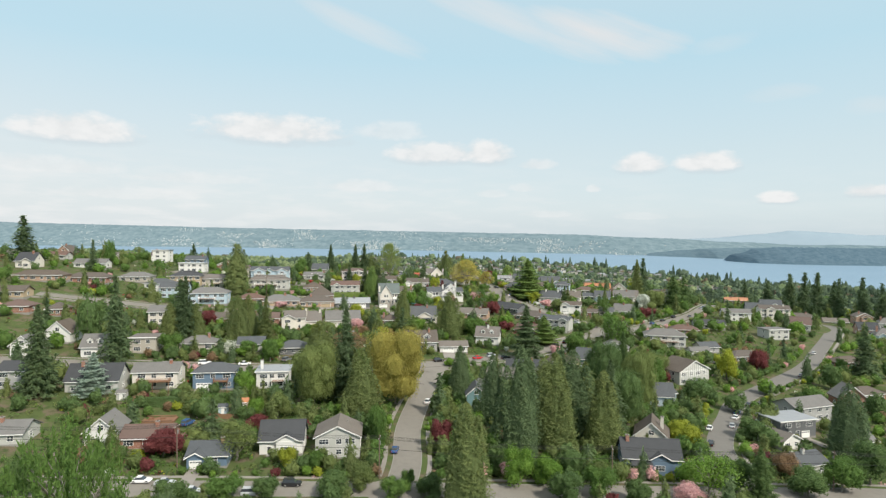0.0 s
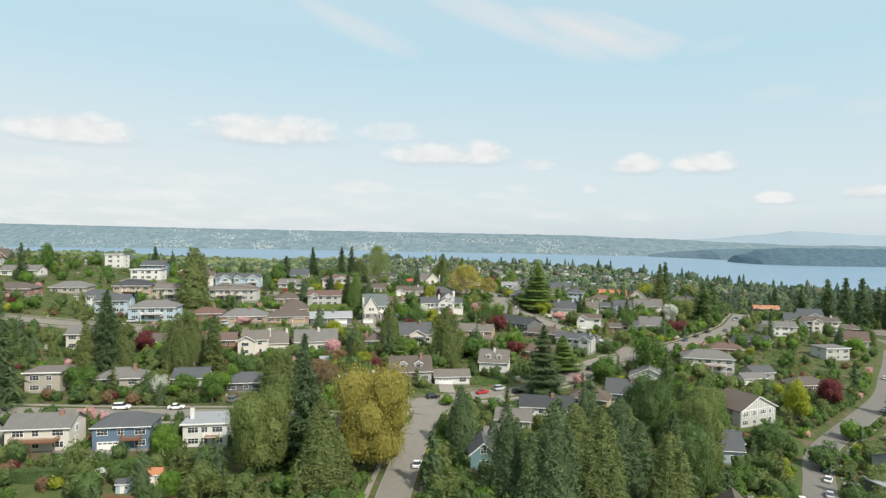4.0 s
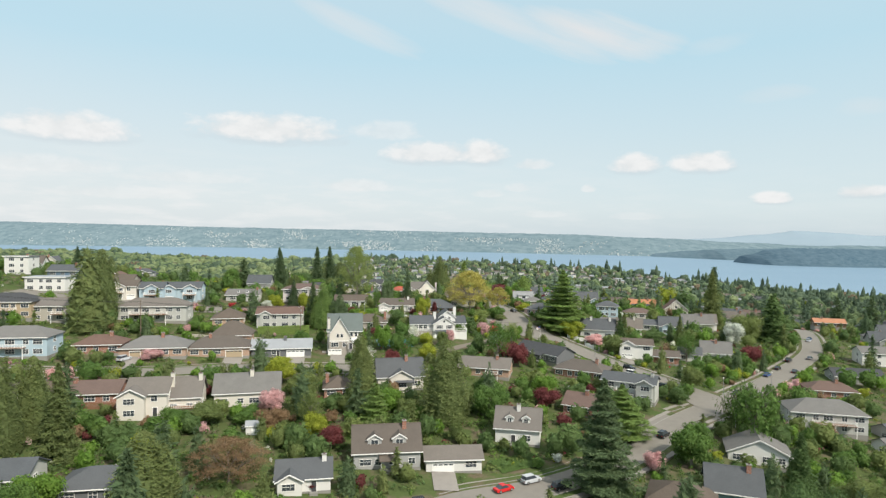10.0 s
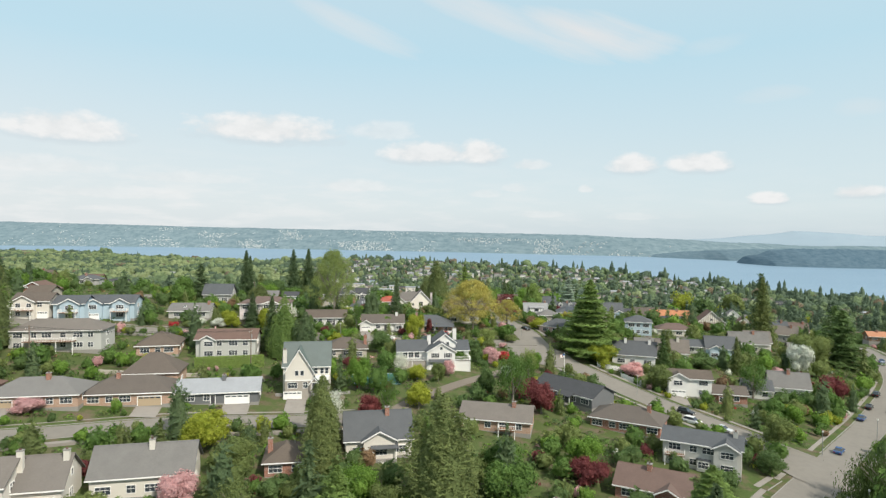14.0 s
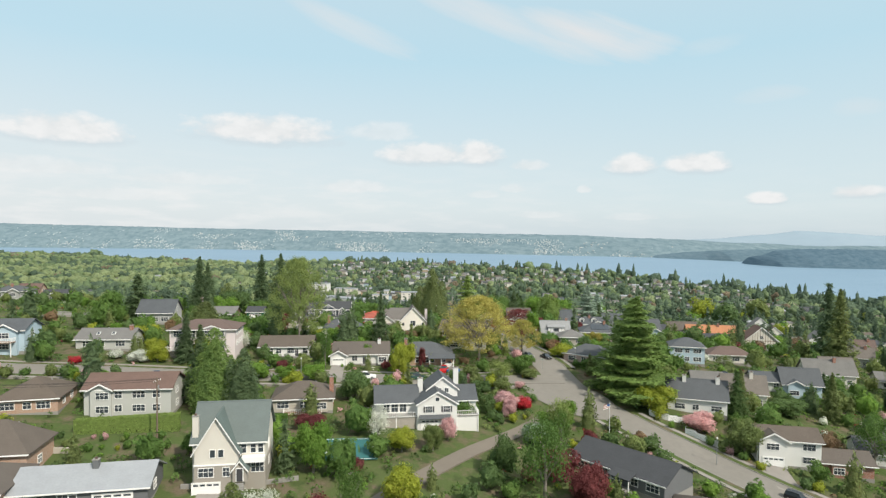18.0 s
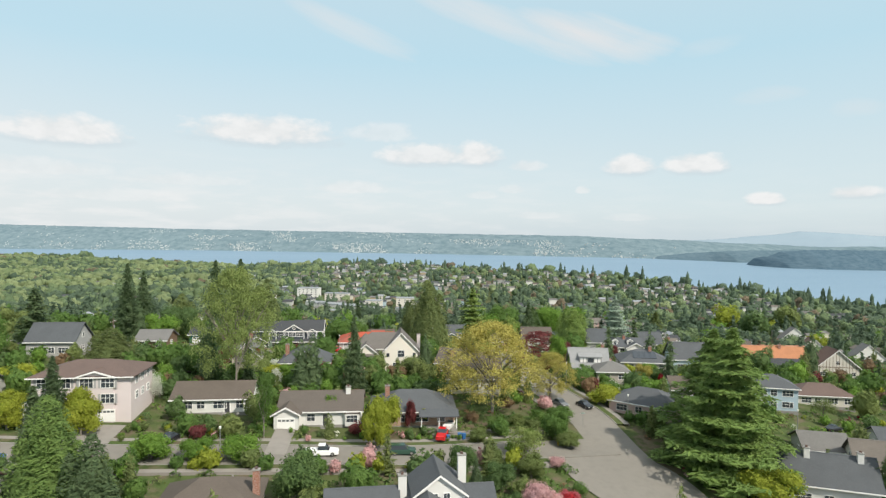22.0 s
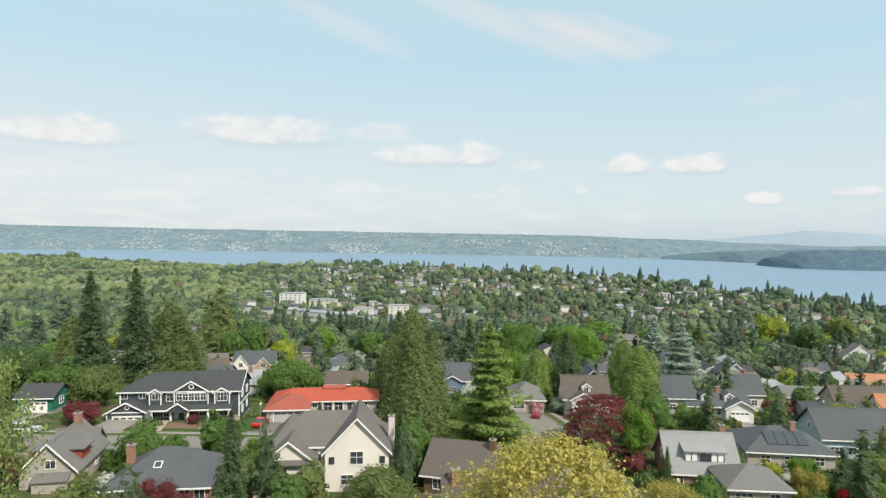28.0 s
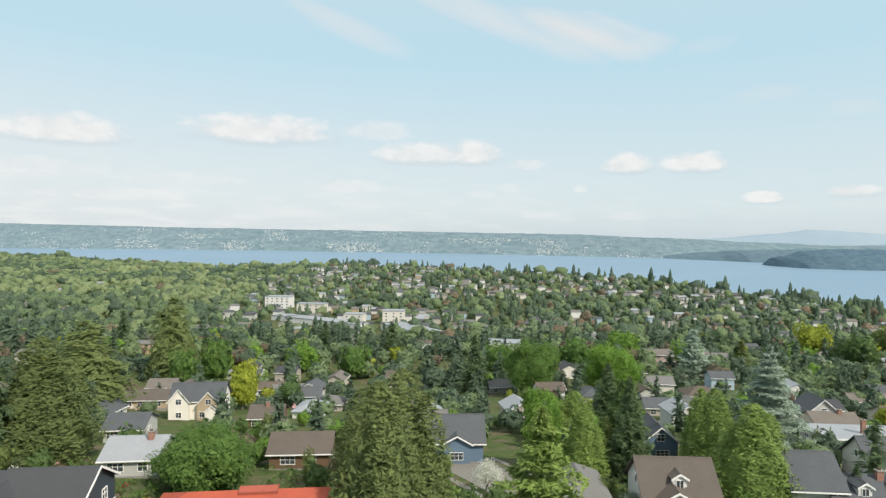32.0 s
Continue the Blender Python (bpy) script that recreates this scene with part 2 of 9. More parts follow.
def ground_material():
    m, k = material("garden_ground")
    pos = k.add("ShaderNodeTexCoord").outputs["Object"]
    big, mid, fine = k.noise(pos, 0.035, 4.0), k.noise(pos, 0.22, 5.0, 0.6), k.noise(pos, 2.6, 4.0, 0.7)
    grass = k.mix(fine, (0.042, 0.07, 0.022), (0.095, 0.13, 0.042))
    grass = k.mix(k.math("MULTIPLY", k.math("SUBTRACT", big, 0.4), 3.0, clamp=True), grass, (0.085, 0.10, 0.04))
    earth = k.mix(fine, (0.085, 0.068, 0.045), (0.17, 0.14, 0.095))
    col = k.mix(k.math("MULTIPLY", k.math("SUBTRACT", mid, 0.48), 7.0, clamp=True), grass, earth)
    dark = k.mix(fine, (0.035, 0.055, 0.02), (0.075, 0.095, 0.035))
    col = k.mix(k.math("MULTIPLY", k.math("SUBTRACT", k.noise(pos, 0.3, 3.0), 0.55), 8.0, clamp=True), col, dark)
    finish(k, col, 0.95, fine, strength=0.5, distance=0.1, spec=0.1)
    return m


def water_material():
    m, k = material("lake_water")
    pos = k.add("ShaderNodeTexCoord").outputs["Object"]
    s = k.add("ShaderNodeSeparateXYZ", (0, pos))
    long = k.add("ShaderNodeCombineXYZ", (0, k.math("MULTIPLY", s.outputs[0], 0.25)), (1, s.outputs[1])).outputs[0]
    bands = k.noise(long, 0.004, 4.0)
    rip = k.noise(pos, 0.15, 5.0, 0.7)
    col = k.mix(bands, (0.13, 0.215, 0.30), (0.19, 0.285, 0.37))
    finish(k, col, 0.45, rip, strength=0.35, distance=2.0, spec=0.5)
    return m


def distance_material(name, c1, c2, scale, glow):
    """Far land seen through miles of air: the haze is painted in as a pale colour and a glow of its own."""
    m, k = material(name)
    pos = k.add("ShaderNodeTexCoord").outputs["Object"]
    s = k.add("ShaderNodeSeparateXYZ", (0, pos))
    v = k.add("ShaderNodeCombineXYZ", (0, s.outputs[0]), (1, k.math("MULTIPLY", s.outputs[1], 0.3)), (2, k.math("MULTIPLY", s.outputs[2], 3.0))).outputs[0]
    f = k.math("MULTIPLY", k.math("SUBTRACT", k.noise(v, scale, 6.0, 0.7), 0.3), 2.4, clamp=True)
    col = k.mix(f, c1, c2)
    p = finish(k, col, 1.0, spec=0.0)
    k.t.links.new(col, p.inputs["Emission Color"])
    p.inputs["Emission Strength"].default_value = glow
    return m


GLASS = plain("window_glass", (0.045, 0.055, 0.065), 0.08, spec=0.7, wear=0.1)
WHITE = paint("white_trim", (0.80, 0.79, 0.76), 0.5, wear=0.1)
DARKTRIM = paint("dark_trim", (0.06, 0.06, 0.065), 0.5)
WALLS = {
    "white": paint("white_siding", (0.66, 0.65, 0.62), lap=0.18, wear=0.12),
    "cream": paint("cream_siding", (0.63, 0.595, 0.53), lap=0.2),
    "beige": paint("beige_siding", (0.42, 0.385, 0.33), lap=0.2),
    "tan": paint("tan_siding", (0.42, 0.33, 0.22), lap=0.2),
    "grey": paint("grey_siding", (0.36, 0.36, 0.35), lap=0.18),
    "light grey": paint("light_grey_siding", (0.46, 0.46, 0.43), lap=0.18),
    "dark grey": paint("dark_grey_siding", (0.14, 0.145, 0.15), lap=0.3),
    "navy": paint("navy_siding", (0.055, 0.07, 0.086), lap=0.18),
    "slate blue": paint("slate_blue_siding", (0.13, 0.19, 0.26), lap=0.18),
    "light blue": paint("light_blue_siding", (0.40, 0.50, 0.56), lap=0.18),
    "teal": paint("teal_siding", (0.16, 0.27, 0.28), lap=0.18),
    "pink": paint("pink_siding", (0.57, 0.42, 0.385), lap=0.2),
    "brown": paint("brown_siding", (0.15, 0.095, 0.06), lap=0.2),
    "red": paint("red_siding", (0.28, 0.065, 0.04), lap=0.2),
    "green": paint("green_siding", (0.03, 0.15, 0.11), lap=0.2),
    "brick": brickwork("red_brick", (0.34, 0.15, 0.10), (0.4, 0.36, 0.32)),
    "tan brick": brickwork("tan_brick", (0.46, 0.29, 0.20), (0.45, 0.4, 0.35)),
}
ROOFS = {
    "grey": shingle("grey_shingles", (0.165, 0.16, 0.15)),
    "dark": shingle("charcoal_shingles", (0.062, 0.066, 0.072)),
    "slate": shingle("slate_grey_shingles", (0.092, 0.10, 0.108)),
    "brown": shingle("brown_shingles", (0.12, 0.098, 0.08)),
    "taupe": shingle("taupe_shingles", (0.165, 0.145, 0.125)),
    "red-brown": shingle("red_brown_shingles", (0.150, 0.098, 0.080)),
    "red tile": shingle("red_tiles", (0.42, 0.092, 0.052), 0.3),
    "orange tile": shingle("orange_tiles", (0.45, 0.20, 0.10), 0.3),
    "pale": shingle("pale_sheet_roof", (0.28, 0.30, 0.32), 0.5, 0.5),
}
BRICK = WALLS["brick"]
WOOD = paint("stained_deck_wood", (0.22, 0.12, 0.07), 0.7)
CONCRETE = pavement_material("light_concrete", (0.27, 0.25, 0.225))
ROAD = pavement_material("worn_concrete_road", (0.215, 0.20, 0.175))
LANE = pavement_material("gravelly_lane", (0.19, 0.165, 0.135), 0.5)
ASPHALT = pavement_material("worn_asphalt_road", (0.175, 0.167, 0.153))
KERB = plain("kerb_concrete", (0.25, 0.24, 0.22), 0.9)
LAWN = foliage("mown_grass", (0.07, 0.12, 0.03), (0.12, 0.19, 0.05), 0)
GROUND, WATER = ground_material(), water_material()
BARK = plain("bark", (0.09, 0.065, 0.045), 0.95, scale=6.0)
GREYBARK = plain("grey_bark", (0.20, 0.18, 0.15), 0.95, scale=6.0)
LEAF = {
    "fir": foliage("fir_needles", (0.068, 0.110, 0.054), (0.165, 0.224, 0.099)),
    "cedar": foliage("cedar_needles", (0.112, 0.185, 0.052), (0.275, 0.375, 0.10), 5.0, 0.43, 0.3),
    "cypress": foliage("cypress_sprays", (0.100, 0.138, 0.049), (0.238, 0.274, 0.094)),
    "spruce": foliage("blue_spruce_needles", (0.20, 0.265, 0.20), (0.42, 0.50, 0.40)),
    "gold_conifer": foliage("golden_green_needles", (0.118, 0.188, 0.046), (0.315, 0.405, 0.112)),
    "green": foliage("green_leaves", (0.056, 0.118, 0.027), (0.165, 0.26, 0.062)),
    "dark_green": foliage("dark_green_leaves", (0.063, 0.112, 0.038), (0.151, 0.224, 0.074)),
    "bright": foliage("fresh_green_leaves", (0.082, 0.17, 0.024), (0.215, 0.34, 0.062)),
    "lime": foliage("yellow_green_leaves", (0.18, 0.23, 0.02), (0.4, 0.42, 0.06)),
    "gold": foliage("golden_spring_leaves", (0.22, 0.20, 0.04), (0.45, 0.395, 0.105), 9.0, 0.43, 0.3),
    "pale_gold": foliage("pale_golden_leaves", (0.29, 0.26, 0.055), (0.54, 0.48, 0.145), 9.0, 0.34, 0.4),
    "rust": foliage("rust_brown_leaves", (0.17, 0.11, 0.06), (0.31, 0.21, 0.12)),
    "maroon": foliage("maroon_leaves", (0.095, 0.026, 0.028), (0.262, 0.078, 0.074)),
    "pink": foliage("pink_blossom", (0.50, 0.26, 0.25), (0.78, 0.52, 0.50)),
    "white": foliage("white_blossom", (0.45, 0.47, 0.36), (0.80, 0.80, 0.72)),
    "red": foliage("red_blossom", (0.35, 0.02, 0.03), (0.60, 0.06, 0.07)),
    "red_pink": foliage("crimson_pink_blossom", (0.36, 0.06, 0.08), (0.66, 0.20, 0.22)),
    "white_flowered": foliage("white_flowered_leaves", (0.04, 0.12, 0.03), (0.50, 0.56, 0.42)),
    "olive": foliage("olive_leaves", (0.103, 0.140, 0.044), (0.227, 0.274, 0.089)),
    # distant woods: colours paled and greyed, contrast cut, to stand in for haze
    "wood_dark": foliage("hazed_dark_woods", (0.070, 0.110, 0.071), (0.145, 0.196, 0.122), 0.85, 0.42, 0.4),
    "wood_green": foliage("hazed_green_woods", (0.124, 0.178, 0.090), (0.235, 0.305, 0.148), 0.85, 0.42, 0.4),
    "wood_pale": foliage("hazed_spring_woods", (0.195, 0.245, 0.115), (0.315, 0.370, 0.185), 0.85, 0.42, 0.5),
    "wood_rust": foliage("hazed_brown_woods", (0.154, 0.127, 0.083), (0.253, 0.198, 0.132), 0.85, 0.42, 0.5),
    "spring": foliage("thin_spring_leaves", (0.16, 0.21, 0.058), (0.35, 0.41, 0.13), 9.0, 0.30, 0.35),
    "willow": foliage("willow_leaves", (0.05, 0.085, 0.022), (0.13, 0.18, 0.055)),
}
# ---- the lie of the land: levels in metres over a net 70 m wide, then a plain down to the lake ----
LAKE = 20.0
LEVELS = [
    (78.3, 74.0, 69.2, 64.8, 61.6, 57.4, 52.0, 46.5, 39.9),
    (86.5, 81.1, 74.1, 68.1, 64.0, 60.0, 55.0, 50.2, 42.9),
    (96.3, 90.4, 81.6, 74.8, 68.5, 62.7, 57.0, 54.1, 45.8),
    (104.4, 100.0, 89.1, 81.0, 75.6, 72.1, 64.0, 59.0, 52.0),
    (107.8, 104.7, 95.3, 88.5, 83.8, 76.8, 70.6, 66.5, 60.0),
    (106.0, 103.8, 97.6, 93.0, 88.9, 84.0, 76.1, 70.0, 62.0),
    (100.2, 98.7, 93.1, 88.7, 86.1, 83.6, 75.7, 69.0, 61.0),
    (87.7, 86.7, 81.1, 75.7, 74.3, 74.6, 69.6, 63.0, 55.0),
    (69.7, 71.2, 68.8, 63.9, 63.6, 65.4, 62.9, 53.7, 43.7),
    (56.2, 63.0, 62.8, 57.9, 55.4, 57.8, 57.9, 48.9, 39.4),
]
SHORE_X = [-3600, -1500, -600, 0, 300, 520, 700, 900, 1000, 1100]
SHORE_Y = [3300, 2900, 2150, 1800, 1500, 1150, 900, 500, 0, -1500]


def cubic(a, b, c, d, f):
    return b + 0.5 * f * (c - a + f * (2 * a - 5 * b + 4 * c - d + f * (3 * (b - c) + d - a)))


def smooth(v, lo, hi):
    f = min(max((v - lo) / (hi - lo), 0.0), 1.0)
    return f * f * (3 - 2 * f)


def ground(x, y):
    """The height of the bare ground."""
    u, v = min(max((x + 280) / 70, 0.0), 8.0), min(max((y - 90) / 70, 0.0), 9.0)
    i, j = min(int(u), 7), min(int(v), 8)
    rows = []
    for r in (j - 1, j, j + 1, j + 2):
        line = LEVELS[min(max(r, 0), 9)]
        rows.append(cubic(*(line[min(max(i + k, 0), 8)] for k in (-1, 0, 1, 2)), u - i))
    z = cubic(*rows, v - j)
    if y < 90:
        z -= (90 - max(y, -200)) * 0.06
    plain = 45.0 - 13.0 * smooth(-x, 150, 900) - 6.0 * smooth(x, 250, 600)
    plain += 11.0 * smooth(y, 900, 1450) * smooth(x, -420, -120)
    z += (plain - z) * max(smooth(y, 715, 930), smooth(abs(x), 290, 560) * (1 if x > 0 else smooth(y, 450, 900)))
    shore = float(np.interp(x, SHORE_X, SHORE_Y))
    return LAKE - 6 + (z - LAKE + 6) * smooth(shore - y, -30, 170)

# ---- ground, lake, roads ----
def mesh_of(name, verts, faces, mat=None, smooth_shade=False):
    me = bpy.data.meshes.new(name)
    me.from_pydata(verts, [], faces)
    if mat:
        me.materials.append(mat)
    if smooth_shade:
        me.polygons.foreach_set("use_smooth", [True] * len(me.polygons))
    me.update()
    return me


def sheet(name, xs, ys, height, mat):
    verts = [(x, y, height(x, y)) for y in ys for x in xs]
    n = len(xs)
    faces = [(j * n + i, j * n + i + 1, (j + 1) * n + i + 1, (j + 1) * n + i) for j in range(len(ys) - 1) for i in range(n - 1)]
    return new(name, mesh_of(name, verts, faces, mat, True))


def steps(*spans):
    out = []
    for a, b, d in spans:
        out += [a + i * d for i in range(round((b - a) / d))]
    return out + [spans[-1][1]]


tagged(sheet("ground", steps((-3600, -600, 200), (-600, -240, 30), (-240, 240, 4), (240, 600, 30), (600, 1200, 60)),
             steps((-300, 60, 40), (60, 700, 4), (700, 1200, 25), (1200, 3400, 100)), ground, GROUND),
       "sloping garden ground of grass and bare earth", "ground", kind="structure")
lake = sheet("water", steps((-7000, 7000, 1000)), steps((-1600, 6400, 1000)), lambda x, y: LAKE, WATER)
tagged(lake, "wide calm pale blue lake", "water", kind="structure")


def spline(points, step=2.0):
    """Even points along a smooth line through the given ones."""
    p = [np.array(q, float) for q in points]
    p = [2 * p[0] - p[1]] + p + [2 * p[-1] - p[-2]]
    out = []
    for a, b, c, d in zip(p, p[1:], p[2:], p[3:]):
        n = max(int(np.linalg.norm(c - b) / step), 1)
        out += [cubic(a, b, c, d, i / n) for i in range(n)]
    return out + [p[-2]]


ROAD_LINES = []


def strip(line, lo, hi, lift, thick=0.0, skip=()):
    """A draped band from lo to hi metres right of the line, its top lift above the ground."""
    verts, faces = [], []
    for i, q in enumerate(line):
        a, b = line[max(i - 1, 0)], line[min(i + 1, len(line) - 1)]
        t = (b - a) / np.linalg.norm(b - a)
        r = np.array((t[1], -t[0]))
        z0 = ground(*q)
        for o in (lo, (lo + hi) / 2, hi):
            e = q + r * o
            verts.append((e[0], e[1], (0.65 * ground(*e) + 0.35 * z0) + lift))
        if thick:
            for o in (lo, hi):
                e = q + r * o
                verts.append((e[0], e[1], ground(*e) - thick))
    w = 5 if thick else 3
    for i in range(len(line) - 1):
        m = line[i]
        if any((m[0] - x) ** 2 + (m[1] - y) ** 2 < d * d for x, y, d in skip):
            continue
        k = i * w
        faces += [(k, k + 1, k + 1 + w, k + w), (k + 1, k + 2, k + 2 + w, k + 1 + w)]
        if thick:
            faces += [(k + 3, k, k + w, k + 3 + w), (k + 2, k + 4, k + 4 + w, k + 2 + w)]
    return verts, faces


def street(points, wide, skip=(), walk_left=True, walk_right=True, lift=0.16, mat_road=None):
    """A road with kerbs, verges and footpaths; skip: mouths of other roads (x, y, radius)."""
    line = spline(points)
    ROAD_LINES.append((np.array(line), wide / 2))
    h = wide / 2
    road = tagged(new("road", mesh_of("road", *strip(line, -h, h, lift, 0.5), mat_road or ROAD)), "pale worn residential street", "road", kind="structure")
    for side, on in ((-1, walk_left), (1, walk_right)):
        if not on:
            continue
        for name, a, b, up, mat, words in (("kerb", h, h + 0.18, lift + 0.13, KERB, "low concrete street kerb"), ("verge", h + 0.18, h + 1.7, lift + 0.08, GROUND, "rough grass verge beside the street"),
                                           ("pavement", h + 1.7, h + 2.9, lift + 0.12, CONCRETE, "narrow concrete footpath beside the street")):
            v, f = strip(line, min(side * a, side * b), max(side * a, side * b), up, 0.5, skip)
            tagged(new(name, mesh_of(name, v, f, mat)), words, name, kind="structure")
    return road


def near_road(x, y, margin):
    q = np.array((x, y))
    return any((((l - q) ** 2).sum(1).min()) < (h + margin) ** 2 for l, h in ROAD_LINES)


def patch(name, x, y, yaw, w, d, mat, words, category, lift=0.14):
    """A flat paved or planted rectangle laid over the ground."""
    m = Matrix.Rotation(radians(yaw), 2)
    nx, ny = max(int(w / 2), 1), max(int(d / 2), 1)
    verts, faces = [], []
    for j in range(ny + 1):
        for i in range(nx + 1):
            o = m @ Vector((w * (i / nx - 0.5), d * (j / ny - 0.5)))
            verts.append((x + o.x, y + o.y, ground(x + o.x, y + o.y) + lift))
    faces = [(j * (nx + 1) + i, j * (nx + 1) + i + 1, (j + 1) * (nx + 1) + i + 1, (j + 1) * (nx + 1) + i) for j in range(ny) for i in range(nx)]
    return tagged(new(name, mesh_of(name, verts, faces, mat)), words, category, kind="structure")


def plaza(x, y, yaw, rx, ry, words):
    """A rounded widening where streets meet."""
    c, sn = math.cos(radians(yaw)), math.sin(radians(yaw))
    verts, faces = [(x, y, ground(x, y) + 0.185)], []
    for k in (0.35, 0.7, 1.0):
        for i in range(40):
            a = 6.28319 * i / 40
            u, v = rx * k * math.cos(a), ry * k * math.sin(a)
            px, py = x + u * c - v * sn, y + u * sn + v * c
            verts.append((px, py, ground(px, py) + 0.185))
    for i in range(40):
        j = (i + 1) % 40
        faces.append((0, 1 + i, 1 + j))
        for r in (0, 1):
            faces.append((1 + r * 40 + i, 1 + (r + 1) * 40 + i, 1 + (r + 1) * 40 + j, 1 + r * 40 + j))
    return tagged(new("road", mesh_of("road", verts, faces, ROAD)), words, "road", kind="structure")


street([(-14, 60), (-11, 110), (-10, 141), (-9, 160), (-10, 183), (-7, 215), (-3, 242), (-1, 250)], 7.4, skip=((-10, 141, 9), (-8, 228, 8), (-2, 254, 10)))
street([(-150, 126), (-85, 134), (-62, 138), (-37, 141), (-10, 144), (30, 148), (74, 153), (120, 160), (180, 165)], 7.4, skip=((-10, 144, 9), (78, 154, 9)))
street([(-170, 205), (-97, 219), (-75, 224), (-50, 230), (-25, 232), (-6, 230)], 7.4, skip=((-5, 230, 9),))
street([(-22, 246), (-5, 252), (8, 260), (24, 267), (40, 277), (53, 288), (66, 302), (86, 322)], 8.2, skip=((-3, 250, 9), (88, 324, 9)))
street([(78, 130), (79, 150), (81, 166), (87, 189), (102, 216), (122, 245), (174, 293), (206, 332), (250, 390), (276, 435)], 7.6, skip=((79, 153, 9),), walk_left=False, mat_road=ASPHALT)
street([(60, 300), (87, 324), (109, 346), (135, 372), (168, 408), (188, 440), (210, 480), (240, 540)], 7.8, skip=((87, 326, 14), (66, 304, 9)))
street([(90, 331), (78, 348), (68, 362), (58, 377), (48, 392), (40, 410), (37, 433), (31, 455), (26, 480), (27, 500), (22, 520), (12, 545)], 9.6, skip=((90, 331, 12), (38, 406, 19), (26, 480, 8)))
street([(-170, 385), (-110, 390), (-78, 395), (-50, 398), (-21, 402), (0, 405), (21, 411), (38, 416)], 7.6, skip=((38, 414, 17),))
street([(-190, 285), (-120, 301), (-89, 311), (-58, 325), (-36, 330), (-16, 335)], 7.0)
street([(-17, 335), (-11, 338), (-2, 350), (10, 365), (23, 379), (35, 395)], 3.6, walk_left=False, walk_right=False, mat_road=LANE)
street([(-140, 462), (-90, 470), (-58, 474), (-24, 478), (0, 480), (24, 482)], 7.4, skip=((26, 482, 8),))
plaza(38, 403, -60, 15, 10, "wide pale concrete junction of streets")
plaza(88, 326, 45, 9.5, 8.5, "wide pale concrete junction of streets")
plaza(-3, 249, 20, 9, 7, "pale concrete street corner")
plaza(-10, 143, 0, 9, 6, "pale concrete street junction")

# ---- small builders ----
rng = random.Random(7)


def part(name, data, mat, parent, label=""):
    """One mesh object under a thing or a part; data: a bmesh, a mesh or (verts, faces)."""
    if isinstance(data, bmesh.types.BMesh):
        me = bpy.data.meshes.new(name)
        data.to_mesh(me)
        data.free()
    elif isinstance(data, tuple):
        me = mesh_of(name, *data)
    else:
        me = data
    if mat and not me.materials:
        me.materials.append(mat)
    ob = new(name, me)
    ob.parent = parent
    if label:
        ob["label"] = label
    return ob


def thing(name, x, y, z, yaw=0.0, label="", category="", group="", kind=""):
    ob = new(name)
    ob.matrix_world = pose(x, y, z, 0, 0, yaw)
    ob.empty_display_size = 0.5
    return tagged(ob, label, category, group, kind)


def boxes(*spans):
    """Boxes (x0, x1, y0, y1, z0, z1) in one mesh."""
    v, f = [], []
    for x0, x1, y0, y1, z0, z1 in spans:
        k = len(v)
        v += [(x, y, z) for z in (z0, z1) for y in (y0, y1) for x in (x0, x1)]
        f += [(k, k + 2, k + 3, k + 1), (k + 4, k + 5, k + 7, k + 6), (k, k + 1, k + 5, k + 4), (k + 2, k + 6, k + 7, k + 3), (k, k + 4, k + 6, k + 2), (k + 1, k + 3, k + 7, k + 5)]
    return v, f


def shell(name, faces, thick, mat, parent, label=""):
    """Roof planes with thickness, from corner lists."""
    bm = bmesh.new()
    seen = {}
    for f in faces:
        vs = []
        for p in f:
            key = tuple(round(c, 3) for c in p)
            if key not in seen:
                seen[key] = bm.verts.new(p)
            vs.append(seen[key])
        bm.faces.new(vs)
    bm.normal_update()
    low = {v: bm.verts.new(v.co - Vector((0, 0, thick))) for v in list(bm.verts)}
    tops = list(bm.faces)
    edges = [e for e in bm.edges if len(e.link_faces) == 1]
    for f in tops:
        bm.faces.new([low[v] for v in reversed(f.verts)])
    for e in edges:
        bm.faces.new((e.verts[1], e.verts[0], low[e.verts[0]], low[e.verts[1]]))
    bmesh.ops.recalc_face_normals(bm, faces=bm.faces[:])
    return part(name, bm, mat, parent, label)


WINDOW_MESH = {}


def lattice(xs, zs, solid, y0, y1):
    """A connected flat frame: the cells of a net that are solid, between two depths. xs, zs: the net's lines."""
    v, f, seen = [], [], {}

    def at(i, j, y):
        key = (i, j, y)
        if key not in seen:
            seen[key] = len(v)
            v.append((xs[i], y, zs[j]))
        return seen[key]

    nx, nz = len(xs) - 1, len(zs) - 1
    on = lambda i, j: 0 <= i < nx and 0 <= j < nz and solid(i, j)
    for i in range(nx):
        for j in range(nz):
            if not on(i, j):
                continue
            f.append((at(i, j, y0), at(i + 1, j, y0), at(i + 1, j + 1, y0), at(i, j + 1, y0)))
            f.append((at(i, j, y1), at(i, j + 1, y1), at(i + 1, j + 1, y1), at(i + 1, j, y1)))
            for di, dj, a, b in ((-1, 0, (i, j + 1), (i, j)), (1, 0, (i + 1, j), (i + 1, j + 1)), (0, -1, (i, j), (i + 1, j)), (0, 1, (i + 1, j + 1), (i, j + 1))):
                if not on(i + di, j + dj):
                    f.append((at(*a, y0), at(*a, y1), at(*b, y1), at(*b, y0)))
    return v, f


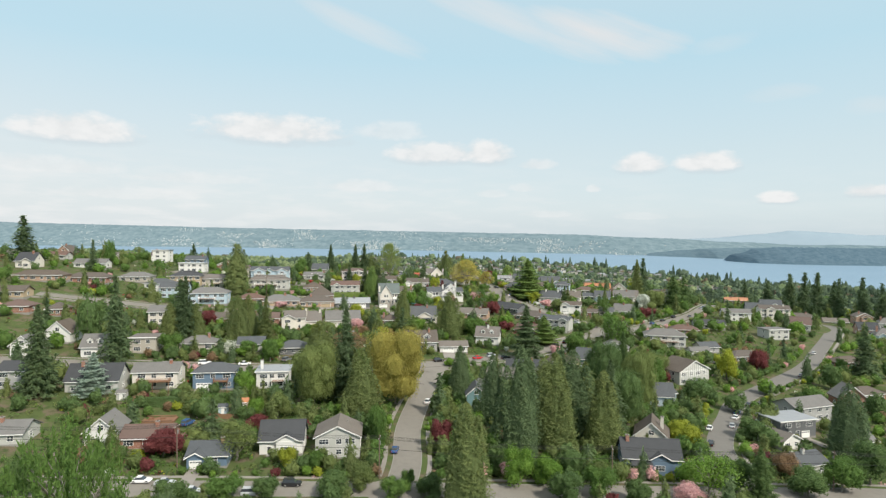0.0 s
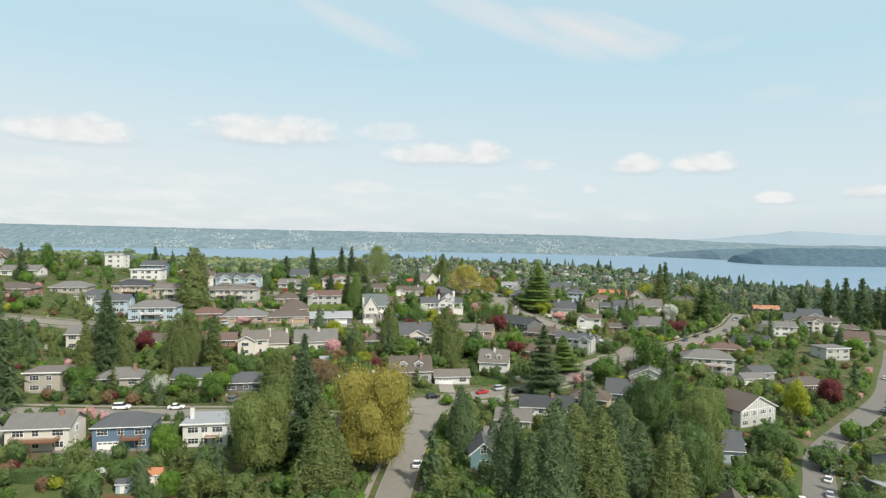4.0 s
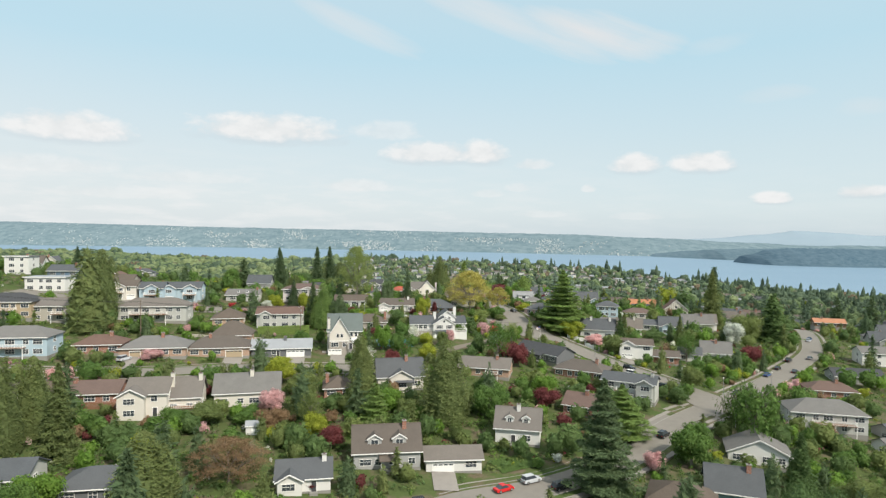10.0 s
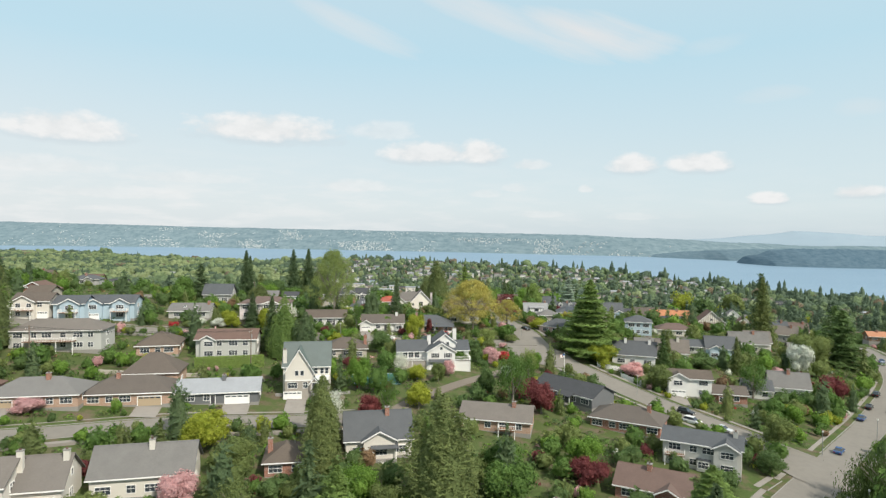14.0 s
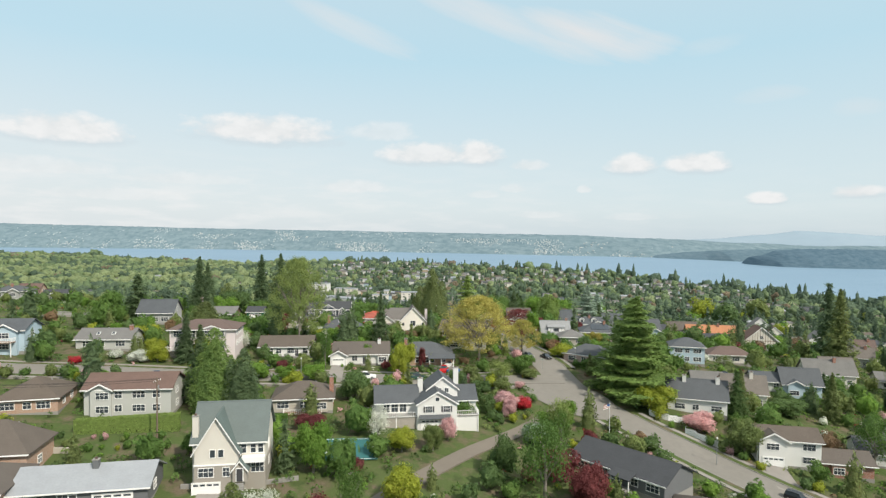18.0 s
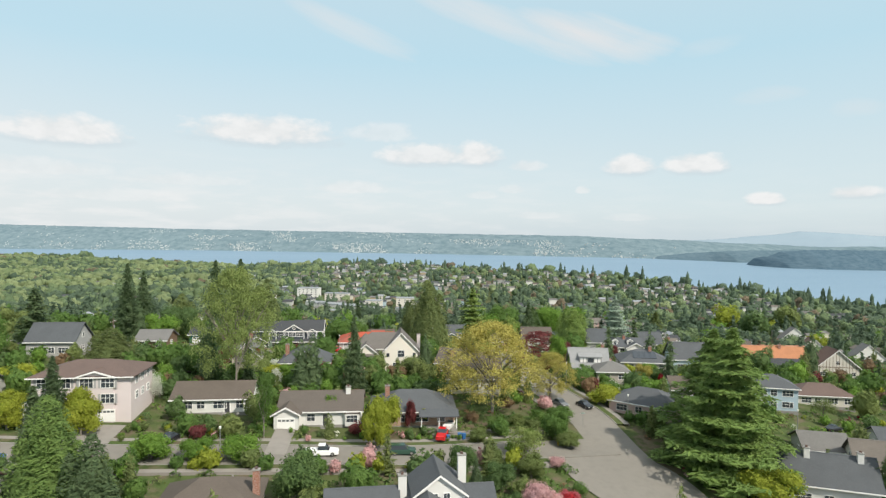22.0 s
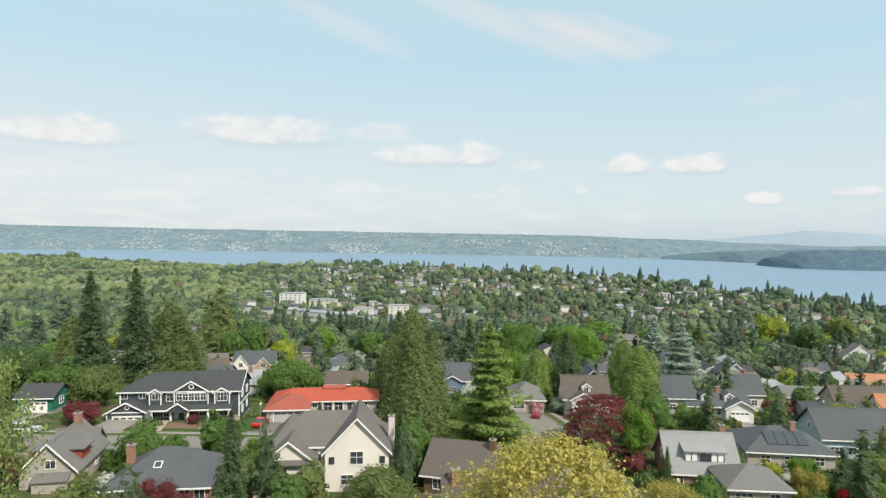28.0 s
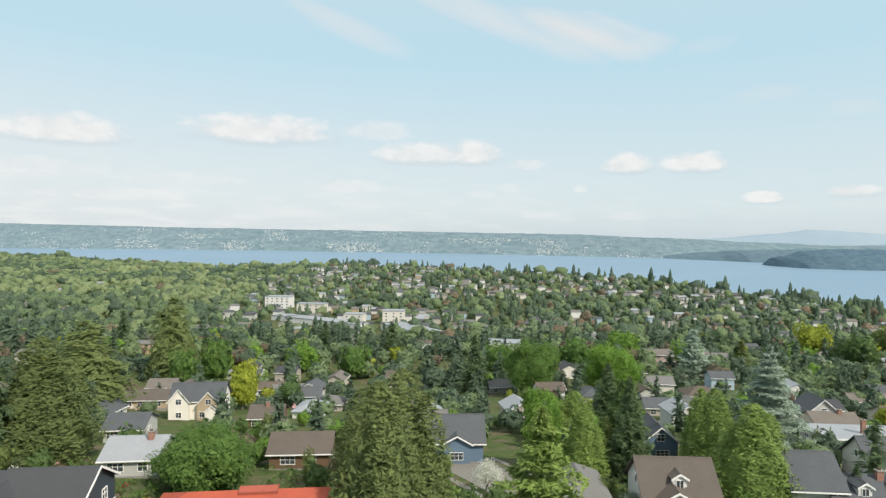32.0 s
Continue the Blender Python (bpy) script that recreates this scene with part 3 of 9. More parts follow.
def window(parent, x, y, z, turn, w=1.4, h=1.3, trim=WHITE, bars=1):
    """A framed window on a wall: turn 0 faces -y, 90 faces +x."""
    key = (w, h, trim.name, bars)
    if key not in WINDOW_MESH:
        a, b, t = w / 2, h / 2, 0.075
        xs = [-a - t, -a]
        for i in range(bars):
            c = -a + w * (i + 1) / (bars + 1)
            xs += [c - 0.022, c + 0.022]
        xs += [a, a + t]
        zs = [-b - t * 1.3, -b, 0.08, 0.125, b, b + t] if h > 1.2 else [-b - t, -b, b, b + t]
        spans = lattice(xs, zs, lambda i, j: i % 2 == 0 or j % 2 == 0, -0.1, 0.06)
        WINDOW_MESH[key] = (mesh_of("window_frame", *spans, trim), mesh_of("pane", *boxes((-a, a, -0.035, 0.05, -b, b)), GLASS))
    fr, pa = WINDOW_MESH[key]
    wd = part("window", fr, None, parent)
    wd.matrix_basis = pose(x, y, z, 0, 0, turn)
    part("pane", pa, None, wd)
    return wd


def block(parent, x, y, w, d, base, top, kind, wall, roof, rise, over=0.55, sink=2.5, trim=WHITE, names=("wall", "roof")):
    """One volume of a house: walls with gable ends, and its roof. kind: gx (ridge along x), gy, hip, flat, shed."""
    x0, x1, y0, y1 = x - w / 2, x + w / 2, y - d / 2, y + d / 2
    lo = base - sink
    v = [(x0, y0, lo), (x1, y0, lo), (x1, y1, lo), (x0, y1, lo), (x0, y0, top), (x1, y0, top), (x1, y1, top), (x0, y1, top)]
    f = [(0, 3, 2, 1)]
    if kind == "gx":
        v += [(x0, y, top + rise), (x1, y, top + rise)]
        f += [(0, 1, 5, 4), (1, 2, 6, 9, 5), (2, 3, 7, 6), (3, 0, 4, 8, 7), (4, 5, 9, 8), (6, 7, 8, 9)]
    elif kind == "gy":
        v += [(x, y0, top + rise), (x, y1, top + rise)]
        f += [(0, 1, 5, 8, 4), (1, 2, 6, 5), (2, 3, 7, 9, 6), (3, 0, 4, 7), (4, 8, 9, 7), (5, 6, 9, 8)]
    else:
        f += [(0, 1, 5, 4), (1, 2, 6, 5), (2, 3, 7, 6), (3, 0, 4, 7), (4, 5, 6, 7)]
    part(names[0], (v, f), wall, parent)
    o, e, t = over, 0.12, 0.2
    if kind in ("gx", "gy"):
        c, l = top + rise + e, (w if kind == "gx" else d) / 2 + o
        q = [(-l, -0.2, c - 0.09), (-l, 0, c + 0.05), (-l, 0.2, c - 0.09), (l, -0.2, c - 0.09), (l, 0, c + 0.05), (l, 0.2, c - 0.09)]
        part("ridge_cap", ([(x + p[0], y + p[1], p[2]) if kind == "gx" else (x - p[1], y + p[0], p[2]) for p in q], [(0, 3, 4, 1), (1, 4, 5, 2), (0, 1, 2), (3, 5, 4), (0, 2, 5, 3)]), roof, parent)
    if kind == "gx":
        k = rise / (d / 2)
        a, b, r = top + e - o * k, y - d / 2 - o, top + rise + e
        shell(names[1], [[(x0 - o, b, a), (x1 + o, b, a), (x1 + o, y, r), (x0 - o, y, r)], [(x1 + o, 2 * y - b, a), (x0 - o, 2 * y - b, a), (x0 - o, y, r), (x1 + o, y, r)]], t, roof, parent)
        part("gutter", boxes((x0 - o, x1 + o, b - 0.1, b + 0.02, a - 0.22, a - 0.02)), trim, parent)
    elif kind == "gy":
        k = rise / (w / 2)
        a, b, r = top + e - o * k, x - w / 2 - o, top + rise + e
        shell(names[1], [[(b, y1 + o, a), (b, y0 - o, a), (x, y0 - o, r), (x, y1 + o, r)], [(2 * x - b, y0 - o, a), (2 * x - b, y1 + o, a), (x, y1 + o, r), (x, y0 - o, r)]], t, roof, parent)
        q = y0 - o
        bv = [(b, q - 0.05, a), (x, q - 0.05, r), (2 * x - b, q - 0.05, a), (2 * x - b, q - 0.05, a - 0.28), (x, q - 0.05, r - 0.3), (b, q - 0.05, a - 0.28)]
        bv += [(p[0], q + 0.03, p[2]) for p in bv]
        part("bargeboard", (bv, [(0, 5, 4, 1), (1, 4, 3, 2), (6, 7, 10, 11), (7, 8, 9, 10), (0, 1, 7, 6), (1, 2, 8, 7), (5, 11, 10, 4), (4, 10, 9, 3), (0, 6, 11, 5), (2, 3, 9, 8)]), trim, parent)
    elif kind == "hip":
        a = top + e - 0.15
        p = [(x0 - o, y0 - o, a), (x1 + o, y0 - o, a), (x1 + o, y1 + o, a), (x0 - o, y1 + o, a)]
        r = top + rise
        if w >= d:
            s = (w - d) / 2 + 0.05
            g, hh = (x - s, y, r), (x + s, y, r)
            fs = [[p[0], p[1], hh, g], [p[1], p[2], hh], [p[2], p[3], g, hh], [p[3], p[0], g]]
        else:
            s = (d - w) / 2 + 0.05
            g, hh = (x, y - s, r), (x, y + s, r)
            fs = [[p[0], p[1], g], [p[1], p[2], hh, g], [p[2], p[3], hh], [p[3], p[0], g, hh]]
        shell(names[1], fs, t, roof, parent)
        part("gutter", boxes((x0 - o, x1 + o, y0 - o - 0.1, y0 - o + 0.02, a - 0.2, a)), trim, parent)
    elif kind == "flat":
        part(names[1], boxes((x0 - o, x1 + o, y0 - o, y1 + o, top, top + 0.32)), roof, parent)
        part("fascia", boxes((x0 - o - 0.04, x1 + o + 0.04, y0 - o - 0.04, y0 - o, top - 0.02, top + 0.38)), trim, parent)
    elif kind == "shed":
        part(names[1], ([(x0 - o, y0 - o, top + 0.1), (x1 + o, y0 - o, top + 0.1), (x1 + o, y1 + o, top + rise), (x0 - o, y1 + o, top + rise), (x0 - o, y0 - o, top + 0.3), (x1 + o, y0 - o, top + 0.3), (x1 + o, y1 + o, top + rise + 0.2), (x0 - o, y1 + o, top + rise + 0.2)],
                        [(0, 3, 2, 1), (4, 5, 6, 7), (0, 1, 5, 4), (1, 2, 6, 5), (2, 3, 7, 6), (3, 0, 4, 7)]), roof, parent)


def wall_windows(parent, x0, x1, y, z, trim, big=False, skip=()):
    """A row of windows along a front wall from x0 to x1."""
    n = max(1, round((x1 - x0) / (3.3 + 0.9 * ((x0 * 3.7) % 1))))
    for i in range(n):
        c = x0 + (x1 - x0) * (i + 0.5) / n + 0.35 * math.sin(i * 4.1 + x1 * 3)
        if any(abs(c - s) < r for s, r in skip):
            continue
        wide = 2.4 if (big and i % 2 == 0 and (x1 - x0) / n > 2.9) else 1.4
        window(parent, c, y, z, 0, wide, 1.3, trim, 2 if wide > 2 else 1)


def door(parent, x, y, z, colour=DARKTRIM):
    d = part("door", boxes((-0.48, 0.48, -0.07, 0.05, 0, 2.05)), colour, parent)
    d.matrix_basis = pose(x, y, z)
    part("door_frame", lattice([-0.6, -0.48, 0.48, 0.6], [0, 2.05, 2.17], lambda i, j: i != 1 or j == 1, -0.1, 0.04), WHITE, d)
    part("door_handle", boxes((0.34, 0.4, -0.13, -0.07, 0.95, 1.07)), DARKTRIM, d)
    return d


def garage_door(parent, x, y, z, w, colour=WHITE):
    g = part("garage_door", boxes((-w / 2, w / 2, -0.03, 0.05, 0, 2.13)), colour, parent)
    for i in range(4):
        part("panel", boxes((-w / 2 + 0.03, w / 2 - 0.03, -0.06, -0.02, i * 0.53 + 0.02, i * 0.53 + 0.51)), colour, g)
    g.matrix_basis = pose(x, y, z)
    part("door_frame", lattice([-w / 2 - 0.15, -w / 2, w / 2, w / 2 + 0.15], [0, 2.13, 2.3], lambda i, j: i != 1 or j == 1, -0.11, 0.04), WHITE, g)
    if w > 2:
        for i in range(4):
            part("pane", boxes((-w / 2 + w * (i + 0.12) / 4, -w / 2 + w * (i + 0.88) / 4, -0.075, -0.04, 1.70, 2.0)), GLASS, g)
    return g


def deck(parent, x, y, z, w, d, rail=WHITE, floor=WOOD, drop=2.5):
    """A raised deck or balcony with posts and a railing, its back edge on the wall at y."""
    dk = part("deck", boxes((-w / 2, w / 2, -d, 0, -0.22, 0)), floor, parent)
    dk.matrix_basis = pose(x, y, z)
    n = int(w / 0.4)
    xs = [q for i in range(n + 1) for q in (-w / 2 + w * i / n - 0.03, -w / 2 + w * i / n + 0.03)]
    part("railing", lattice(xs, [0.0, 0.08, 0.92, 1.0], lambda i, j: i % 2 == 0 or j != 1, -d - 0.02, -d + 0.04), rail, dk)
    for s in (-1, 1):
        m = int(d / 0.4) + 1
        ys = [q for i in range(m + 1) for q in (-d / 2 + d * i / m - 0.03, -d / 2 + d * i / m + 0.03)]
        r = part("railing", lattice(ys, [0.0, 0.08, 0.92, 1.0], lambda i, j: i % 2 == 0 or j != 1, -0.03, 0.03), rail, dk)
        r.matrix_basis = pose(s * (w / 2 - 0.03), -d / 2, 0, 0, 0, 90)
    for i in range(max(2, round(w / 3.5))):
        c = -w / 2 + 0.1 + (w - 0.2) * i / (max(2, round(w / 3.5)) - 1)
        part("post", boxes((c - 0.08, c + 0.08, -d + 0.02, -d + 0.18, -drop - 1.5, -0.22)), rail, dk)
    return dk


def chimney(parent, x, y, top, mat=BRICK, low=0.0, w=0.9):
    c = part("chimney", boxes((-w / 2, w / 2, -0.4, 0.4, low, top)), mat, parent, "brick chimney" if "brick" in mat.name else "painted chimney")
    c.matrix_basis = pose(x, y, 0)
    part("cap", boxes((-w / 2 - 0.08, w / 2 + 0.08, -0.48, 0.48, top, top + 0.12)), KERB, c)
    part("flue", boxes((-0.16, 0.16, -0.16, 0.16, top + 0.12, top + 0.42)), ROOFS["red-brown"], c)


def dormer(parent, x, y, z, w, h, depth, wall, roof, trim):
    """A gabled dormer whose face stands at y."""
    d = new("dormer")
    d.parent = parent
    d.matrix_basis = pose(x, y, z)
    block(d, 0, depth / 2, w, depth, 0, h, "gy", wall, roof, w * 0.32, 0.25, 0.6, trim, ("dormer_wall", "dormer_roof"))
    window(d, 0, 0, h * 0.5, 0, round(w * 0.5, 1), 1.0, trim)
    return d


ROOF_WORDS = {"gx": "gabled", "gy": "front-gabled", "hip": "hipped", "flat": "flat", "shed": "low sloping"}
HOUSE_BOX = []
OPEN_SPOTS = [(-38, 483, 9), (-25, 484, 8), (-50, 482, 8), (-15, 361, 7), (22, 500, 6), (34, 505, 7), (-66, 405, 6), (36, 395, 10)]
STOREY_WORDS = {1: "single-storey", 1.5: "one-and-a-half-storey", 2: "two-storey", 2.5: "tall gabled", 3: "three-storey"}


def house(x, y, yaw, w, d, st, kind, wall, roof, extras="", rise=None, z=None):
    """A house whose front wall stands at x, y. extras: words such as wing:-3:5:2 (offset, width, reach), chimney:2, garage:-3:4.8,
    door:1, deck:0:6:2, dormers:2, porch:0:5, bay:2, low (garage storey below)."""
    words = [e.split(":") for e in extras.split()]
    has = [e[0] for e in words]
    wm, rm = WALLS[wall], ROOFS[roof]
    trim = DARKTRIM if "darktrim" in has else WHITE
    if z is None:
        z = ground(x, y)
    more = ""
    if "chimney" in has:
        more = " and a chimney"
    elif "deck" in has:
        more = " and a front deck"
    elif "garage" in has:
        more = " and a garage"
    elif "dormers" in has:
        more = " and dormer windows"
    more = more.replace(" and a front deck", " and deck").replace(" and dormer windows", " and dormers").replace(" and a ", " and ")
    label = f"{STOREY_WORDS[st]} {wall.replace(' ', '-')} house with {ROOF_WORDS[kind].replace(' ', '-')} {roof.replace(' tile', '-tiled')} roof{more}"
    h = thing("house", x, y, z, yaw, label, "house", "houses of the hillside quarter")
    HOUSE_BOX.append((x, y, math.cos(radians(yaw)), math.sin(radians(yaw)), w / 2, d, max([float(e[3]) for e in words if e[0] in ("wing", "deck")] + [1.0])))
    top = 0.4 + 2.75 * int(st) + (1.1 if st % 1 else 0)
    span = w if kind == "gy" else d
    rise = rise or span / 2 * (0.85 if st % 1 else 0.48 if kind != "hip" else 0.54)
    block(h, 0, d / 2, w, d, 0, top, kind, wm, rm, rise, trim=trim)
    part("foundation", boxes((-w / 2 - 0.05, w / 2 + 0.05, -0.05, d + 0.05, -2.6, 0.35)), KERB, h)
    taken = []
    for e in words:
        a = [float(v) for v in e[1:]] if e[0] not in ("trimcolour",) else []
        if e[0] == "wing":
            wr = (a[1] / 2) * (0.95 if len(a) > 4 else 0.55)
            wt = top if len(a) < 4 else 0.4 + 2.75 * a[3]
            block(h, a[0], (1.5 - a[2]) / 2, a[1], a[2] + 1.5, 0, wt, "gy", wm, rm, min(wr, top + rise - wt) if wt == top else wr, trim=trim)
            block_depth = max(d / 2, 1.5)
            if wt == top:
                shell("roof", [[(a[0] - a[1] / 2, 0.4, wt), (a[0], 0.4, wt + min(wr, rise)), (a[0], min(block_depth, d / 2), wt + min(wr, rise))],
                               [(a[0] + a[1] / 2, 0.4, wt), (a[0], min(block_depth, d / 2), wt + min(wr, rise)), (a[0], 0.4, wt + min(wr, rise))]], 0.1, rm, h)
            for s in range(max(1, int(wt / 2.75))):
                if not ("garage" in has and s == 0 and any(f[0] == "garage" and abs(float(f[1]) - a[0]) < a[1] / 2 for f in words)):
                    wall_windows(h, a[0] - a[1] / 2 + 0.5, a[0] + a[1] / 2 - 0.5, -a[2], 1.75 + 2.75 * s, trim, True)
            taken.append((a[0], a[1] / 2 + 0.7))
    low = []
    for e in words:
        a = [float(v) for v in e[1:]] if e[0] not in ("trimcolour",) else []
        front = 0.0
        for f in words:
            if f[0] == "wing" and a and abs(a[0] - float(f[1])) < float(f[2]) / 2:
                front = -float(f[3])
        if e[0] == "chimney":
            mat = WALLS[wall] if len(a) > 1 and a[1] == 1 else BRICK
            chimney(h, a[0], d * 0.42 if abs(a[0]) < w / 2 - 0.3 else d * 0.5, top + rise + 0.9, mat, -2.5 if abs(a[0]) > w / 2 - 0.5 else top * 0.8)
        elif e[0] == "garage":
            garage_door(h, a[0], front - 0.02, 0.02, a[1], WALLS["tan"] if "tangarage" in has else WHITE)
            low.append((a[0], a[1] / 2 + 0.9))
            c, sn = math.cos(radians(yaw)), math.sin(radians(yaw))
            reach = next((q for q in range(5, 16) if near_road(x + a[0] * c + q * sn, y + a[0] * sn - q * c, 0.5)), 9)
            m = (reach - front) / 2
            mid = (x + a[0] * c + (m - front) * sn, y + a[0] * sn - (m - front) * c)
            patch("driveway", *mid, yaw, a[1] + 0.6, 2 * m - 0.2, CONCRETE, "pale concrete driveway before a garage", "driveway", 0.2)
            OPEN_SPOTS.append((*mid, a[1] / 2 + 1.5))
        elif e[0] == "door":
            door(h, a[0], front - 0.02, 0.3, WALLS["red"] if "reddoor" in has else DARKTRIM)
            part("doorstep", boxes((a[0] - 0.8, a[0] + 0.8, front - 1.0, front, -0.6, 0.28)), KERB, h)
            low.append((a[0], 1.3))
        elif e[0] == "deck":
            deck(h, a[0], front, a[3] if len(a) > 3 else 0.4 + 2.75 * (int(st) - 1), a[1], a[2], WHITE if "wooddeck" not in has else WOOD, WOOD)
        elif e[0] == "dormers":
            n = int(a[0])
            for i in range(n):
                c = w * ((i + 0.5) / n - 0.5) * (0.75 if n > 1 else 1)
                dormer(h, c, d * 0.12, top + rise * 0.18, a[1] if len(a) > 1 else 1.9, 1.5, d * 0.32, wm, rm, trim)
        elif e[0] == "porch":
            pr = part("porch", boxes((-a[1] / 2, a[1] / 2, -2.0, 0.0, -1.6, 0.3)), KERB, h)
            pr.matrix_basis = pose(a[0], 0, 0)
            shell("porch_roof", [[(-a[1] / 2 - 0.3, -2.4, 2.75), (a[1] / 2 + 0.3, -2.4, 2.75), (a[1] / 2 + 0.3, 0.1, 3.5), (-a[1] / 2 - 0.3, 0.1, 3.5)]], 0.18, rm, pr)
            for i in range(max(2, round(a[1] / 2.6))):
                c = -a[1] / 2 + 0.15 + (a[1] - 0.3) * i / (max(2, round(a[1] / 2.6)) - 1)
                part("post", boxes((c - 0.09, c + 0.09, -1.95, -1.77, 0.3, 2.72)), trim, pr)
        elif e[0] == "bay":
            by = part("bay_window", boxes((-1.3, 1.3, -0.7, 0, 0.2, 2.6)), wm, h)
            by.matrix_basis = pose(a[0], front, 0)
            window(by, 0, -0.7, 1.6, 0, 2.0, 1.3, trim, 2)
            part("bay_roof", boxes((-1.45, 1.45, -0.85, 0, 2.6, 2.78)), rm, by)
            low.append((a[0], 1.9))
        elif e[0] == "solar":
            k = math.atan2(rise, d / 2)
            for i in range(4):
                s = part("solar_panel", boxes((-0.8, 0.8, -1.6, 1.6, 0.1, 0.16)), GLASS, h, "dark glass solar panel")
                s.matrix_basis = pose(-w * 0.18 + i * 1.7, d * 0.24, top + rise * 0.47 + 0.2, math.degrees(k), 0, 0)
        elif e[0] == "shutters":
            for s in range(int(st)):
                n = max(1, round((w - 1) / 3.1))
                for i in range(n):
                    c = -w / 2 + 0.5 + (w - 1) * (i + 0.5) / n
                    if any(abs(c - q) < g for q, g in taken):
                        continue
                    for sd in (-1, 1):
                        part("shutter", boxes((c + sd * 1.05 - 0.2, c + sd * 1.05 + 0.2, -0.07, 0.03, 1.1 + 2.75 * s, 2.5 + 2.75 * s)), WALLS["grey"], h)
        elif e[0] == "skylight":
            k = math.atan2(rise, d / 2)
            s = part("skylight", boxes((-0.45, 0.45, -0.6, 0.6, 0.05, 0.2)), WHITE, h)
            s.matrix_basis = pose(a[0], d * 0.22, top + rise * 0.44 + 0.12, math.degrees(k), 0, 0)
            part("pane", boxes((-0.36, 0.36, -0.5, 0.5, 0.18, 0.22)), GLASS, s)
        elif e[0] == "timber":
            n = max(3, int(w / 1.1))
            mat = WHITE if a and a[0] == 1 else WALLS["brown"]
            part("board", boxes((-w / 2, w / 2, -0.06, 0.02, top - 0.2, top)), mat, h)
            for i in range(1, n):
                c = -w / 2 + w * i / n
                part("board", boxes((c - 0.07, c + 0.07, -0.05, 0.02, top - 2.6, top + (0 if kind != "gy" else rise * (1 - abs(2 * i / n - 1)) - 0.05))), mat, h)
    for s in range(int(st)):
        skip = taken + (low if s == 0 else [])
        wall_windows(h, -w / 2 + 0.5, w / 2 - 0.5, 0, 1.8 + 2.75 * s, trim, "few" not in has, skip)
        for side in ((-1, 1) if abs(x) < 12 else (-1,) if x > 0 else (1,)):
            for c in ((0.3, 0.7) if d > 10 else (0.45,)):
                window(h, side * w / 2, d * c, 1.8 + 2.75 * s, 90 * side, 1.4, 1.3, trim)
    if st % 1 and kind == "gy" and not ("dormers" in has):
        window(h, 0, 0, top + rise * 0.25, 0, 1.4, 1.3, trim)
    if kind == "gx" and st % 1:
        for side in (-1, 1):
            window(h, side * w / 2, d / 2, top + rise * 0.2, 90 * side, 0.8, 1.1, trim, 0)
    if abs(x) > 100:
        return h
    vent = part("roof_vent", boxes((-0.12, 0.12, -0.12, 0.12, -0.3, 0.35)), KERB, h)
    vent.matrix_basis = pose(w * 0.2, d * 0.62, top + rise * (0.72 if kind != "flat" else 0.1), 0, 0, 0)
    return h


# ---- trees ----
def clumps(points, normals, size, seed, droop=0.0, long=1.0, wide=0.62):
    """Small bent leaf sprays, one for each point: two triangles each, facing roughly along the normals."""
    r = np.random.RandomState(seed)
    n = len(points)
    p, nn = np.asarray(points, float), np.asarray(normals, float)
    nn = nn + r.normal(0, 0.45, (n, 3))
    nn /= np.linalg.norm(nn, axis=1)[:, None] + 1e-9
    a = np.cross(nn, r.normal(0, 1, (n, 3)))
    a /= np.linalg.norm(a, axis=1)[:, None] + 1e-9
    b = np.cross(nn, a)
    s = size * r.uniform(0.6, 1.35, (n, 1))
    tip = a * s * long + np.array((0, 0, -droop)) * s
    v = np.stack([p - a * s * long * 0.7, p + b * s * wide + nn * s * 0.18, p + tip, p - b * s * wide + nn * s * 0.18 * r.uniform(-1, 1, (n, 1))], 1).reshape(-1, 3)
    k = np.arange(n) * 4
    f = np.concatenate([np.stack([k, k + 1, k + 2], 1), np.stack([k, k + 2, k + 3], 1)])
    return v, f


def join(*pieces):
    v, f, k = [], [], 0
    for a, b in pieces:
        v += [tuple(q) for q in a]
        f += [tuple(int(i) + k for i in q) for q in b]
        k += len(a)
    return v, f


def tube(points, radii, sides=6):
    v, f = [], []
    for i, (p, r) in enumerate(zip(points, radii)):
        for s in range(sides):
            a = 2 * math.pi * s / sides
            v.append((p[0] + r * math.cos(a), p[1] + r * math.sin(a), p[2]))
    for i in range(len(points) - 1):
        for s in range(sides):
            k, n = i * sides + s, i * sides + (s + 1) % sides
            f.append((k, n, n + sides, k + sides))
    f.append(tuple(range(len(v) - sides, len(v))))
    return v, f


